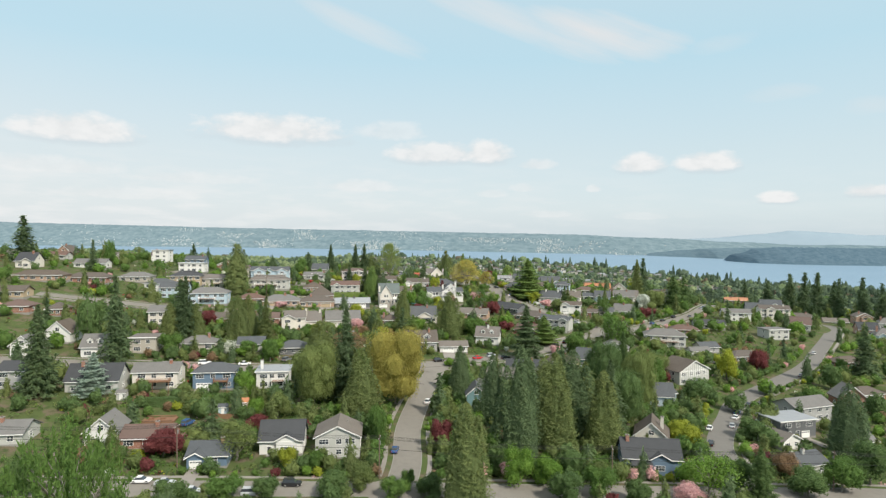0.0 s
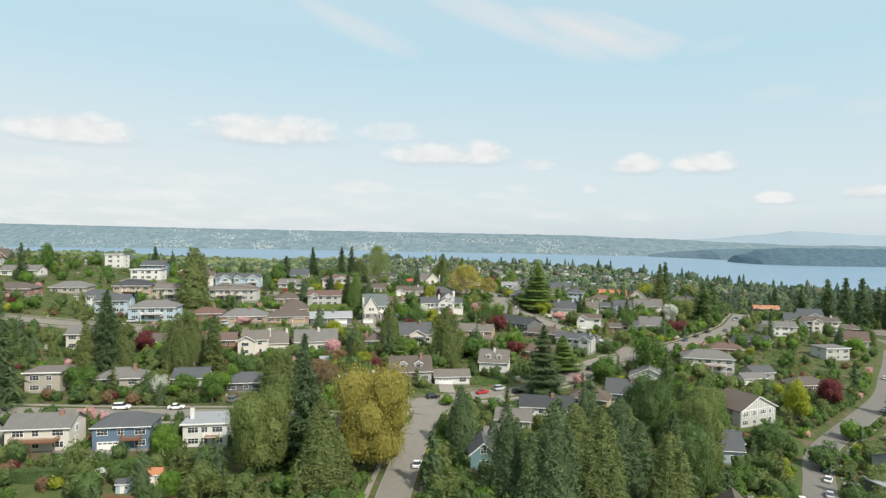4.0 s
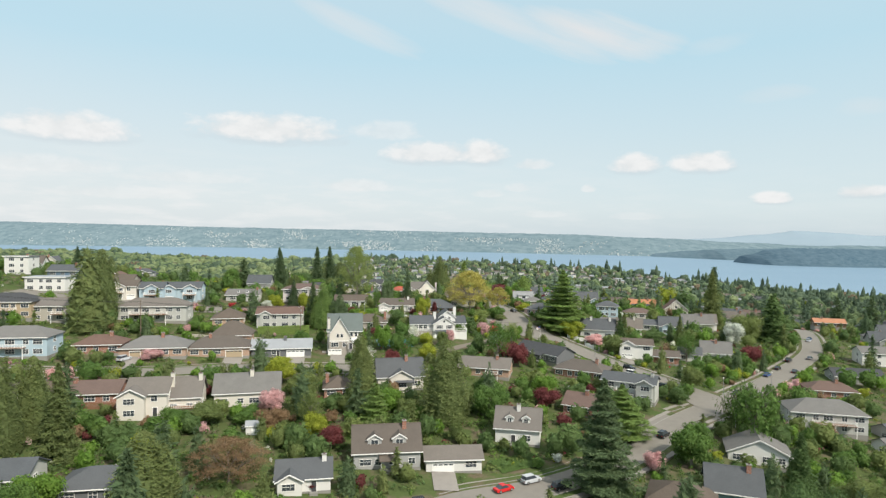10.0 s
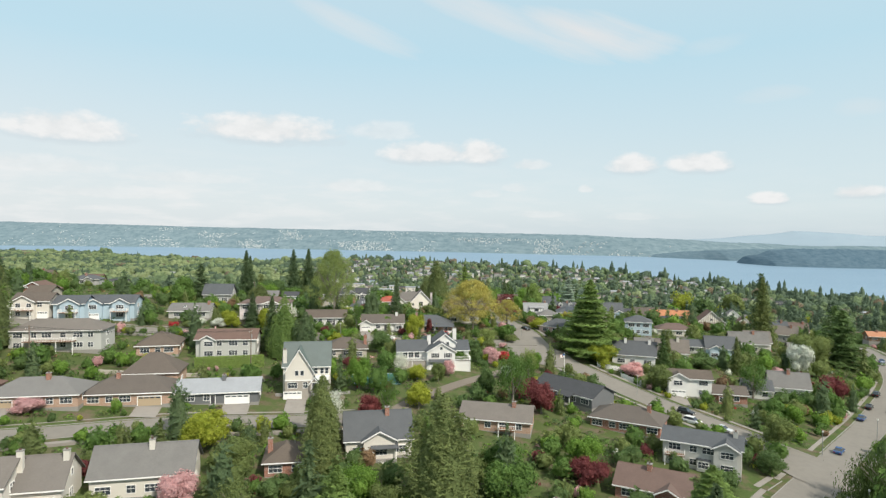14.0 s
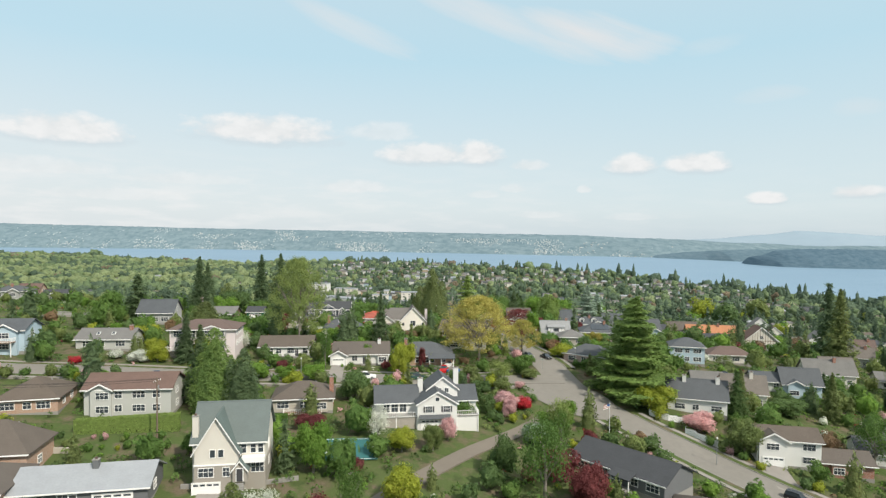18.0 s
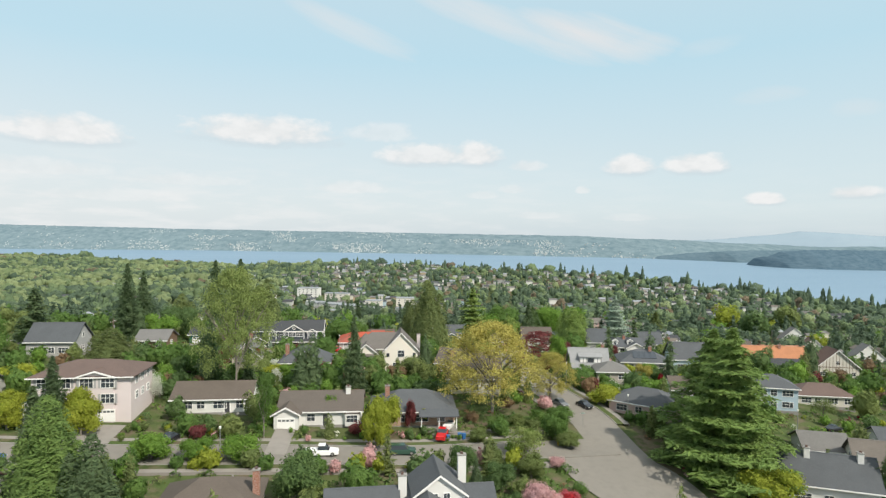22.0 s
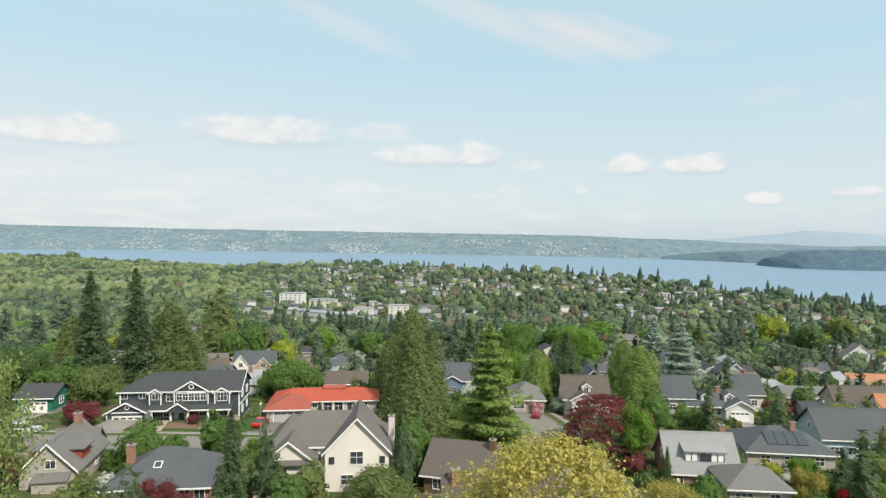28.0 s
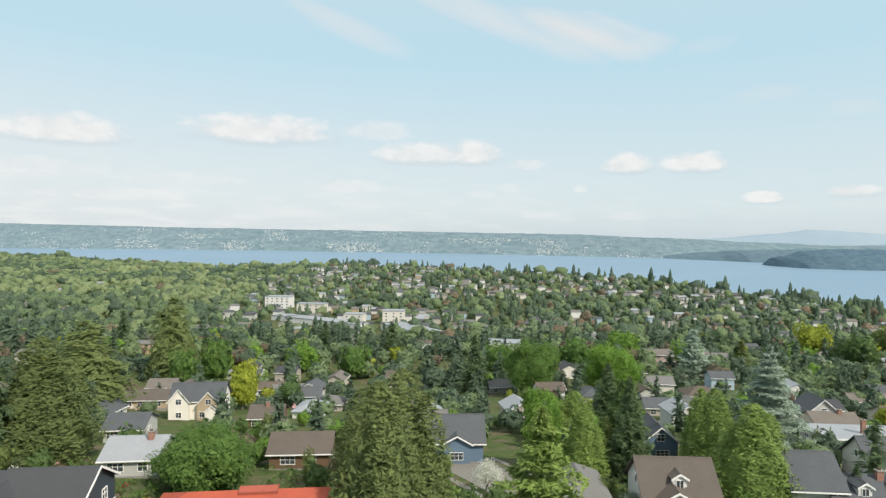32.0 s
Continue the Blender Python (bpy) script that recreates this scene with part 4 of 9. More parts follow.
def conifer_mesh(seed, kind, n=2300, size=0.31):
    """A conifer 20 m high and about 7 m wide. fir: spires with drooping boughs; cedar: layered flat tiers; cypress: dense, with many leaders."""
    r = np.random.RandomState(seed)
    pts, nor = [], []
    if kind == "cypress":
        tops = [(0.0, 0.0, 20.0, 2.5)] + [(r.uniform(0.7, 2.0) * math.cos(a), r.uniform(0.7, 2.0) * math.sin(a), r.uniform(9.5, 18.0), r.uniform(1.2, 1.9)) for a in np.linspace(0, 6.28, 8)[:7]]
        area = np.array([t[2] * t[3] for t in tops])
        for i in r.choice(len(tops), n, p=area / area.sum()):
            tx, ty, tz, wide = tops[i]
            u = r.uniform(0.0, 1) ** 0.9
            a = r.uniform(0, 6.283)
            rad = wide * min(1.0, (1 - u) ** 0.55 * 1.15) * min(1.0, 0.72 + u * 1.6)
            k = r.uniform(0.72, 1.06) + 0.16 * math.sin(a * 6 + seed + u * 9) + 0.10 * math.sin(u * 40 + a * 3)
            pts.append((tx + rad * k * math.cos(a), ty + rad * k * math.sin(a), tz * u + 0.3))
            nor.append((math.cos(a), math.sin(a), 0.45))
        leaf = clumps(pts, nor, size, seed, -0.5, 1.7, 0.42)
        core = tube([(0, 0, 0.5), (0, 0, 5), (0, 0, 10), (0, 0, 15), (0, 0, 18)], [2.3, 2.3, 1.9, 1.0, 0.1], 9)
    else:
        tiers = 20 if kind == "fir" else 15
        lean = [r.uniform(0.55, 1.2) for _ in range(97)]
        nb = 8 if kind == "fir" else 11
        for _ in range(n):
            t = min(int(tiers * (1 - math.sqrt(r.uniform(0, 1))) * 1.02), tiers - 1)
            u = (t + 0.40 * r.uniform(-1, 1) * (1.0 if kind == "fir" else 0.28)) / tiers
            u = min(max(u, 0.0), 0.985)
            reach = 3.5 * (1 - u) ** (0.8 if kind == "fir" else 0.66) + 0.15
            if kind == "cedar":
                reach *= 1.2 * (0.85 + 0.22 * math.sin(t * 2.4))
            b = r.randint(nb)
            a = 6.283 * (b + 0.6 * ((t * 7) % 10) / 10) / nb + r.normal(0, 0.09)
            k = lean[(t * 13 + b * 5) % 97]
            q = math.sqrt(r.uniform(0.02, 1))
            rad = reach * k * q
            side = r.normal(0, 0.17) * reach * (1.15 - q * 0.75)
            z = 1.4 + 18.3 * u - (0.40 if kind == "fir" else 0.12) * rad + (0.05 if kind == "fir" else 0.025) * rad * rad + r.normal(0, 0.10)
            pts.append((rad * math.cos(a) - side * math.sin(a), rad * math.sin(a) + side * math.cos(a), z))
            nor.append((0.5 * math.cos(a), 0.5 * math.sin(a), 1.0))
        for _ in range(n // 14):
            u = r.uniform(0.82, 1.0)
            a = r.uniform(0, 6.283)
            k = (1.01 - u) * 4.2 * r.uniform(0.2, 1)
            pts.append((k * math.cos(a), k * math.sin(a), 20 * u))
            nor.append((math.cos(a), math.sin(a), 0.3))
        leaf = clumps(pts, nor, size * 1.1, seed, 0.4, 1.7, 0.42)
        core = tube([(0, 0, 1.8), (0, 0, 7), (0, 0, 13), (0, 0, 18.5)], [1.25, 1.1, 0.6, 0.05], 7)
    return join(leaf, core)


def crown_mesh(seed, n=2000, lobes=9, flat=0.8, open_crown=0.0, drape=0.0, size=0.36):
    """A broad crown 10 m wide and about 8 m high over its base, of many leaf sprays on uneven lobes."""
    r = np.random.RandomState(seed)
    blobs = [((0, 0, 4.2), 3.1)]
    for i in range(lobes):
        a, e = 6.283 * i * 0.382 * 2 + r.uniform(-0.4, 0.4), (r.uniform(-0.85, 0.2) if i % 2 else r.uniform(0.1, 1.0))
        q = r.uniform(2.0, 3.0)
        blobs.append(((q * math.cos(a) * math.cos(e), q * math.sin(a) * math.cos(e), 4.2 + q * 1.05 * math.sin(e)), r.uniform(1.3, 2.2)))
    pts, nor = [], []
    weights = np.array([b[1] ** 2 for b in blobs])
    pick = r.choice(len(blobs), n, p=weights / weights.sum())
    for i in pick:
        c, q = blobs[i]
        d = r.normal(0, 1, 3)
        d /= np.linalg.norm(d)
        if d[2] < -0.75:
            d[2] *= -0.6
        k = q * (r.uniform(0.82, 1.1) if open_crown == 0 else r.uniform(0.25, 1.15))
        p = (c[0] + d[0] * k, c[1] + d[1] * k, c[2] + d[2] * k * flat)
        if drape:
            p = (p[0] * 1.05, p[1] * 1.05, max(p[2] - drape * r.uniform(0, 1) ** 1.5 * 4.5, 0.4))
        pts.append(p)
        nor.append((d[0], d[1], d[2] + 0.35) if not drape else (d[0], d[1], 0.05))
    leaf = clumps(pts, nor, size, seed, 0.2 if not drape else 3.2, 1.1 if not drape else 0.9, 0.62 if not drape else 0.4)
    if open_crown:
        return join(leaf)
    cores = []
    for c, q in (blobs if n > 1500 else blobs[:1]):
        bm = bmesh.new()
        bmesh.ops.create_icosphere(bm, subdivisions=1, radius=q * (0.80 if n > 1500 else 1.15))
        cores.append(([(v.co.x + c[0], v.co.y + c[1], v.co.z * flat + c[2]) for v in bm.verts], [[v.index for v in f.verts] for f in bm.faces]))
        bm.free()
    return join(leaf, *cores)


def tiered_mesh(seed, shelves=120, leaves=150):
    """A low wide crown of many flat shelves of leaves with gaps between them, 9.6 m wide and 8 m high."""
    r = np.random.RandomState(seed)
    pts, nor = [], []
    for i in range(shelves):
        up = (i + 0.5) / shelves
        a, out = 2.4 * i + r.uniform(-0.3, 0.3), math.sqrt(1 - up * up) * r.uniform(0.8, 1.03)
        c = np.array((4.1 * out * math.cos(a), 4.1 * out * math.sin(a), 1.2 + 6.6 * up ** 0.9 * r.uniform(0.92, 1.04)))
        q = r.uniform(0.55, 1.15)
        for _ in range(leaves):
            b, k = r.uniform(0, 6.283), math.sqrt(r.uniform(0, 1)) * q
            pts.append((c[0] + k * math.cos(b), c[1] + k * math.sin(b), c[2] - 0.42 * k * k + r.normal(0, 0.09)))
            nor.append((0.35 * math.cos(a) + r.normal(0, 0.3), 0.35 * math.sin(a) + r.normal(0, 0.3), 1.0))
    return join(clumps(pts, nor, 0.115, seed, 0.2, 1.1, 0.62))


def airy_mesh(seed, clusters=210, leaves=105):
    """A see-through crown of small leaf clusters at the twig ends, 9.6 m wide and 8.2 m high."""
    r = np.random.RandomState(seed)
    pts, nor = [], []
    lobes = [(r.uniform(0, 6.283), r.uniform(0.75, 1.08)) for _ in range(7)]
    for i in range(clusters):
        z = 2.0 + 6.1 * r.uniform(0, 1) ** 0.8
        a = r.uniform(0, 6.283)
        wide = float(np.interp(z, (2.0, 3.2, 4.6, 6.2, 7.4, 8.2), (2.6, 4.1, 4.5, 3.7, 2.3, 0.8)))
        near = min(abs((a - b + 3.1416) % 6.283 - 3.1416) for b, _ in lobes)
        q = wide * (1.06 - 0.22 * near) * math.sqrt(r.uniform(0.12, 1.0))
        c = np.array((q * math.cos(a), q * math.sin(a), z - 0.04 * q * q))
        size = r.uniform(0.35, 0.85)
        d = r.normal(0, 1, (leaves, 3)) * (size * 0.55, size * 0.55, size * 0.34)
        pts.extend(map(tuple, c + d))
        nor.extend(map(tuple, d + (0.2 * math.cos(a), 0.2 * math.sin(a), 0.35)))
    return join(clumps(pts, nor, 0.075, seed, 0.2, 1.1, 0.62))


def limbs_mesh(seed, high=4.5, n=6, thin=1.0):
    r = np.random.RandomState(seed)
    pieces = [tube([(0, 0, -0.6), (0.05, 0, 0.6), (0.1, 0.05, high * 0.5), (0, 0, high)], [0.34 * thin, 0.26 * thin, 0.2 * thin, 0.1 * thin], 7)]
    for i in range(n):
        a = 6.283 * i / n + r.uniform(-0.3, 0.3)
        z0, q = high * r.uniform(0.25, 0.7), r.uniform(2.0, 3.6)
        c, s = math.cos(a), math.sin(a)
        pieces.append(tube([(0, 0, z0), (q * 0.4 * c, q * 0.4 * s, z0 + q * 0.5), (q * c, q * s, z0 + q * 1.1)], [0.13 * thin, 0.09 * thin, 0.03], 5))
        for j in range(2):
            b = a + r.uniform(-0.9, 0.9)
            pieces.append(tube([(q * 0.4 * c, q * 0.4 * s, z0 + q * 0.5), (q * 0.4 * c + 1.4 * math.cos(b), q * 0.4 * s + 1.4 * math.sin(b), z0 + q * 0.5 + 1.6)], [0.06, 0.02], 4))
    return join(*pieces)


def plume_mesh(seed, shoots=90, n=7000):
    """An upright feathery crown about 10 m wide and 8 m high, of many rising shoots."""
    r = np.random.RandomState(seed)
    pts, nor = [], []
    tips = [(4.6 * math.sqrt(q) * math.cos(a), 4.6 * math.sqrt(q) * math.sin(a), 8.4 - 3.6 * q + r.uniform(-0.9, 0.6)) for q, a in zip(r.uniform(0, 1, shoots), r.uniform(0, 6.283, shoots))]
    for i in r.randint(0, shoots, n):
        u = r.uniform(0.12, 1.0) ** 0.7
        x, y, z = tips[i]
        s = 0.34 * (1.1 - u)
        pts.append((x * u ** 0.8 + r.normal(0, s), y * u ** 0.8 + r.normal(0, s), z * u + r.normal(0, 0.15)))
        nor.append((r.normal(), r.normal(), 0.1))
    return clumps(pts, nor, 0.17, seed, -1.7, 1.2, 0.35)


CROWNS = {}
for k, ss, n in (("fir", (1, 2, 3), 4800), ("cedar", (4, 5), 5600), ("cypress", (6, 7, 8), 7600)):
    CROWNS[k] = [mesh_of(f"{k}_crown", *conifer_mesh(s, k, n, 0.235 if k == "cypress" else 0.275), LEAF["fir"]) for s in ss]
    CROWNS[k + "_far"] = [mesh_of(f"{k}_crown", *conifer_mesh(s + 40, k, 900, 0.58), LEAF["fir"]) for s in ss]
CROWNS["cypress_large"] = [mesh_of("cypress_crown", *conifer_mesh(s, "cypress", 12500, 0.17), LEAF["fir"]) for s in (33, 34)]
CROWNS["grand"] = [mesh_of("grand_cedar_crown", *conifer_mesh(31, "cedar", 16000, 0.2), LEAF["cedar"])]
CROWNS["grand_far"] = CROWNS["grand"]
CROWNS["broad"] = [mesh_of("broad_crown", *crown_mesh(s, 2900, 15, size=0.245), LEAF["green"]) for s in (11, 12, 13, 14)]
CROWNS["broad_far"] = [mesh_of("broad_crown", *crown_mesh(s, 620, 10, size=0.5), LEAF["green"]) for s in (51, 52, 53)]
CROWNS["big"] = [mesh_of("big_crown", *crown_mesh(s, 30000, 28, 0.9, size=0.092), LEAF["green"]) for s in (15, 16)]
CROWNS["tiered"] = [mesh_of("tiered_crown", *tiered_mesh(s), LEAF["maroon"]) for s in (25, 26)]
CROWNS["open"] = [mesh_of("open_crown", *crown_mesh(s, 3600, 16, 1.0, 1.0, size=0.17), LEAF["green"]) for s in (17, 18)]
CROWNS["open_far"] = [mesh_of("open_crown", *crown_mesh(s, 1100, 12, 1.0, 1.0, size=0.36), LEAF["green"]) for s in (57, 58)]
CROWNS["airy"] = [mesh_of("airy_crown", *airy_mesh(s), LEAF["green"]) for s in (65, 66)]
CROWNS["willow"] = [mesh_of("willow_crown", *crown_mesh(19, 12000, 12, 0.8, 1.0, 1.25, 0.14), LEAF["willow"])]
CROWNS["plume"] = [mesh_of("plume_crown", *plume_mesh(s), LEAF["bright"]) for s in (61, 62)]
CROWNS["shrub"] = [mesh_of("shrub_crown", *crown_mesh(s, 620, 7, 0.75), LEAF["green"]) for s in (21, 22, 23)]
CONE_TRUNK = mesh_of("trunk", *tube([(0, 0, -1.2), (0, 0, 0.4), (0, 0, 8), (0, 0, 17)], [0.42, 0.32, 0.22, 0.05], 7), BARK)
BRANCHES = [mesh_of("trunk", *limbs_mesh(s), GREYBARK) for s in (1, 2, 3)]
SLIM = [mesh_of("trunk", *limbs_mesh(s, 4.6, 12, 0.42), GREYBARK) for s in (4, 5)]
STEM = mesh_of("stem", *tube([(0, 0, -0.8), (0, 0, 0.5), (0, 0, 3.0)], [0.12, 0.1, 0.05], 5), BARK)
TREE_SPOTS = []
TREE_WORDS = {"fir": "dark green", "cedar": "green", "cypress": "dull green", "spruce": "pale blue-green", "gold_conifer": "golden green", "green": "green", "dark_green": "dark green", "bright": "fresh green",
              "lime": "yellow-green", "gold": "golden yellow", "pale_gold": "pale golden", "rust": "rusty brown", "maroon": "dark maroon", "pink": "pink-blossomed", "white": "white-blossomed", "red": "red-flowered", "red_pink": "crimson-flowered", "white_flowered": "white-flowered", "olive": "olive green", "willow": "green", "spring": "pale spring-green"}


def tree(x, y, form, leaf, h, w, far=False, z=None, count=[0]):
    """A tree or shrub h high and w wide. form: a key of CROWNS; leaf: a key of LEAF."""
    count[0] += 1
    i = count[0]
    z = ground(x, y) if z is None else z
    TREE_SPOTS.append((x, y, w / 2))
    conic = form in ("fir", "cedar", "cypress", "grand")
    bush = form == "shrub"
    what = "conifer tree" if conic else "shrub" if bush else "willow tree" if form == "willow" else "tree"
    shape = {"fir": "with drooping boughs", "cedar": "with layered boughs", "grand": "with wide layered boughs", "cypress": "of dense columnar shape", "broad": "with a rounded crown", "big": "with a broad spreading crown",
             "open": "with a thin open crown", "willow": "with trailing branches", "plume": "with feathery upright shoots", "airy": "with a wide airy crown", "tiered": "with a low crown of layered leaf shelves", "shrub": "of rounded shape"}[form]
    size = "tall" if h > 14 else "small" if h < 5 else "medium-sized"
    t = thing("shrub" if bush else "conifer" if conic else "tree", x, y, z, (i * 77) % 360, f"{size} {TREE_WORDS[leaf]} {what} {shape}", "shrub" if bush else "tree", "garden trees and shrubs")
    large = {"cypress": "cypress_large", "broad": "big", "cedar": "grand"}.get(form, form) if w > (11 if form == "cypress" else 15) else form
    kept = CROWNS.get(form + "_far", CROWNS[form]) if far else CROWNS[large]
    data = kept[i % len(kept)]
    c = part("crown", data, None, t)
    c.material_slots[0].link = "OBJECT"
    c.material_slots[0].material = LEAF[leaf]
    if conic:
        wide = {"fir": 7.0, "cedar": 8.2, "cypress": 6.6, "grand": 8.2}[form]
        c.matrix_basis = Matrix.Diagonal((w / wide, w / wide, h / 20, 1))
        k = part("trunk", CONE_TRUNK, None, t)
        k.matrix_basis = Matrix.Diagonal((max(h / 20, 0.5), max(h / 20, 0.5), h / 20, 1))
    else:
        low = {'broad': -0.10, 'big': -0.10, 'open': 0.02, 'plume': 0.0, 'airy': 0.0, 'tiered': -0.06, 'willow': -0.04, 'shrub': -0.14}[form] * h
        c.matrix_basis = pose(0, 0, low) @ Matrix.Diagonal((w / 9.6, w / 9.6, (h - low) / 8.2, 1))
        k = part("stem" if bush else "trunk", STEM if bush else SLIM[i % 2] if w > 14 else BRANCHES[i % 3], None, t)
        k.matrix_basis = Matrix.Diagonal((w / 9.6 if not bush else 1, w / 9.6 if not bush else 1, h / 8.2, 1))
    return t


# ---- cars ----
CAR_PAINT = {n: plain(n + "_car_paint", c, 0.25, 0.0, 0.6, 0.05) for n, c in (("white", (0.75, 0.75, 0.74)), ("silver", (0.45, 0.47, 0.49)), ("black", (0.018, 0.018, 0.02)), ("grey", (0.16, 0.17, 0.18)), ("blue", (0.035, 0.09, 0.22)), ("red", (0.50, 0.02, 0.02)), ("green", (0.03, 0.07, 0.05)))}
RUBBER = plain("tyre_rubber", (0.02, 0.02, 0.02), 0.9)
RIM = plain("alloy_rim", (0.5, 0.5, 0.5), 0.35, 0.8)
LAMP = plain("lamp_glass", (0.7, 0.7, 0.66), 0.2)
TAIL = plain("tail_lamp", (0.35, 0.01, 0.01), 0.3)


def loft(rings):
    """A closed body from rings of equal length."""
    v, f, n = [q for r in rings for q in r], [], len(rings[0])
    for i in range(len(rings) - 1):
        for s in range(n):
            a, b = i * n + s, i * n + (s + 1) % n
            f.append((a, b, b + n, a + n))
    f += [tuple(reversed(range(n))), tuple(range(len(v) - n, len(v)))]
    return v, f


CAR_MESH = {}


def car(x, y, yaw, colour, kind="saloon", z=None):
    """A parked car that points along its own +x. kind: saloon, suv, pickup."""
    if kind not in CAR_MESH:
        tall = {"saloon": 1.45, "suv": 1.72, "pickup": 1.8}[kind]
        long = {"saloon": 4.5, "suv": 4.6, "pickup": 5.6}[kind]
        a, hw, waist = long / 2, 0.9, tall * 0.58
        prof = [(-a, 0.35, waist * 0.92, 0.9), (-a + 0.15, 0.25, waist, 0.97), (-a * 0.5, 0.22, waist, 1.0), (0, 0.22, waist, 1.0), (a * 0.48, 0.22, waist * 0.98, 1.0), (a - 0.2, 0.25, waist * 0.84, 0.96), (a, 0.35, waist * 0.72, 0.86)]
        body = loft([[(px, -hw * k, lo), (px, -hw * k, hi * 0.75), (px, -hw * k * 0.93, hi), (px, hw * k * 0.93, hi), (px, hw * k, hi * 0.75), (px, hw * k, lo)] for px, lo, hi, k in prof])
        b0, b1, r0, r1 = {"saloon": (-a * 0.72, a * 0.42, -a * 0.38, a * 0.08), "suv": (-a * 0.96, a * 0.42, -a * 0.84, a * 0.12), "pickup": (-a * 0.25, a * 0.45, -a * 0.18, a * 0.2)}[kind]
        cabin = loft([[(b0, -hw * 0.9, waist - 0.02), (b1, -hw * 0.9, waist - 0.02), (b1, hw * 0.9, waist - 0.02), (b0, hw * 0.9, waist - 0.02)], [(r0, -hw * 0.74, tall - 0.06), (r1, -hw * 0.74, tall - 0.06), (r1, hw * 0.74, tall - 0.06), (r0, hw * 0.74, tall - 0.06)]])
        roof = boxes((r0 - 0.05, r1 + 0.05, -hw * 0.77, hw * 0.77, tall - 0.08, tall))
        CAR_MESH[kind] = (mesh_of("body", *body), mesh_of("cabin_glass", *cabin, GLASS), mesh_of("roof_panel", *roof), mesh_of("tyre", *loft([[(0.33 * k * math.cos(t * 0.4488), dy, 0.33 * k * math.sin(t * 0.4488)) for t in range(14)] for dy, k in ((-0.11, 0.9), (-0.08, 1.0), (0.08, 1.0), (0.11, 0.9))]), RUBBER),
                          mesh_of("rim", *loft([[(0.2 * math.cos(t * 0.4488), dy, 0.2 * math.sin(t * 0.4488)) for t in range(14)] for dy in (-0.125, 0.125)]), RIM), a, waist)
    body, glass, roof, tyre, rim, a, waist = CAR_MESH[kind]
    z = ground(x, y) + 0.17 if z is None else z
    what = {"saloon": "parked saloon car", "suv": "parked estate car with a tall body", "pickup": "parked pickup truck"}[kind]
    c = thing("car", x, y, z, yaw, f"{colour} {what} standing at the kerb", "car", "parked cars")
    for name, me in (("body", body), ("roof_panel", roof)):
        p = part(name, me, CAR_PAINT[colour], c)
        p.material_slots[0].link = "OBJECT"
        p.material_slots[0].material = CAR_PAINT[colour]
    part("cabin_glass", glass, None, c)
    for px in (-a * 0.62, a * 0.64):
        for py in (-0.8, 0.8):
            w = part("wheel", tyre, None, c)
            w.matrix_basis = pose(px, py, 0.33)
            part("rim", rim, None, w)
    for py in (-0.6, 0.6):
        part("headlight", boxes((a - 0.16, a + 0.005, py - 0.2, py + 0.2, waist * 0.52, waist * 0.68)), LAMP, c)
        part("tail_light", boxes((-a - 0.01, -a + 0.08, py - 0.15, py + 0.15, waist * 0.6, waist * 0.82)), TAIL, c)
    return c


def hedge(x, y, yaw, w, h, d=1.2, leaf="green"):
    """A clipped hedge along its own x."""
    r = np.random.RandomState(int(abs(x * 13 + y * 7)) % 9999)
    n = int(w * h * 45)
    pts, nor = [], []
    for _ in range(n):
        s = r.randint(4)
        px, pz, py = r.uniform(-w / 2, w / 2), r.uniform(0, h), -d / 2
        if s == 1:
            py = d / 2
        elif s >= 2:
            pz, py = h, r.uniform(-d / 2, d / 2)
        pts.append((px, py, pz))
        nor.append((0, math.copysign(1, py) if s < 2 else 0, 0.2 if s < 2 else 1))
    t = thing("hedge", x, y, ground(x, y), yaw, f"long clipped {TREE_WORDS[leaf]} garden hedge", "hedge")
    part("leaves", join(clumps(pts, nor, 0.2, n), boxes((-w / 2, w / 2, -d / 2, d / 2, -1.2, h))), LEAF[leaf], t)
    return t


def fence(points, h, mat, words, solid=True):
    """A board fence along a line, each panel and post a part."""
    line = [Vector((*p, 0)) for p in points]
    f = thing("fence", line[0].x, line[0].y, ground(*points[0]), 0, words, "fence")
    for a, b in zip(line, line[1:]):
        n = max(1, round((b - a).length / 2.4))
        ang = math.degrees(math.atan2(b.y - a.y, b.x - a.x))
        for i in range(n):
            p, q = a.lerp(b, i / n), a.lerp(b, (i + 1) / n)
            m = (p + q) / 2
            k, s = int((q - p).length / 0.2), (q - p).length
            g = part("panel", lattice([-s / 2 + s * j / k + e for j in range(k) for e in (0.0, 0.17)], [-0.5, 0.15, 0.25, h - 0.35, h - 0.25, h - 0.1], lambda i, j: i % 2 == 0 or j in (1, 3), -0.03, 0.02), mat, f)
            g.matrix_basis = pose(m.x - line[0].x, m.y - line[0].y, ground(m.x, m.y) - ground(*points[0]), 0, 0, ang)
            s = part("post", boxes((-0.07, 0.07, -0.07, 0.07, -0.8, h)), mat, f)
            s.matrix_basis = pose(p.x - line[0].x, p.y - line[0].y, ground(p.x, p.y) - ground(*points[0]), 0, 0, ang)
    return f


def low_wall(points, h, thick, mat, words):
    line = [np.array(p, float) for p in points]
    v, f = strip(spline(points, 1.5), -thick / 2, thick / 2, h, 0.6)
    return tagged(new("garden_wall", mesh_of("garden_wall", v, f, mat)), words, "wall", kind="structure")


POLE = plain("weathered_pole_wood", (0.16, 0.12, 0.09), 0.9)
STEEL = plain("grey_steel", (0.35, 0.36, 0.36), 0.45, 0.6)


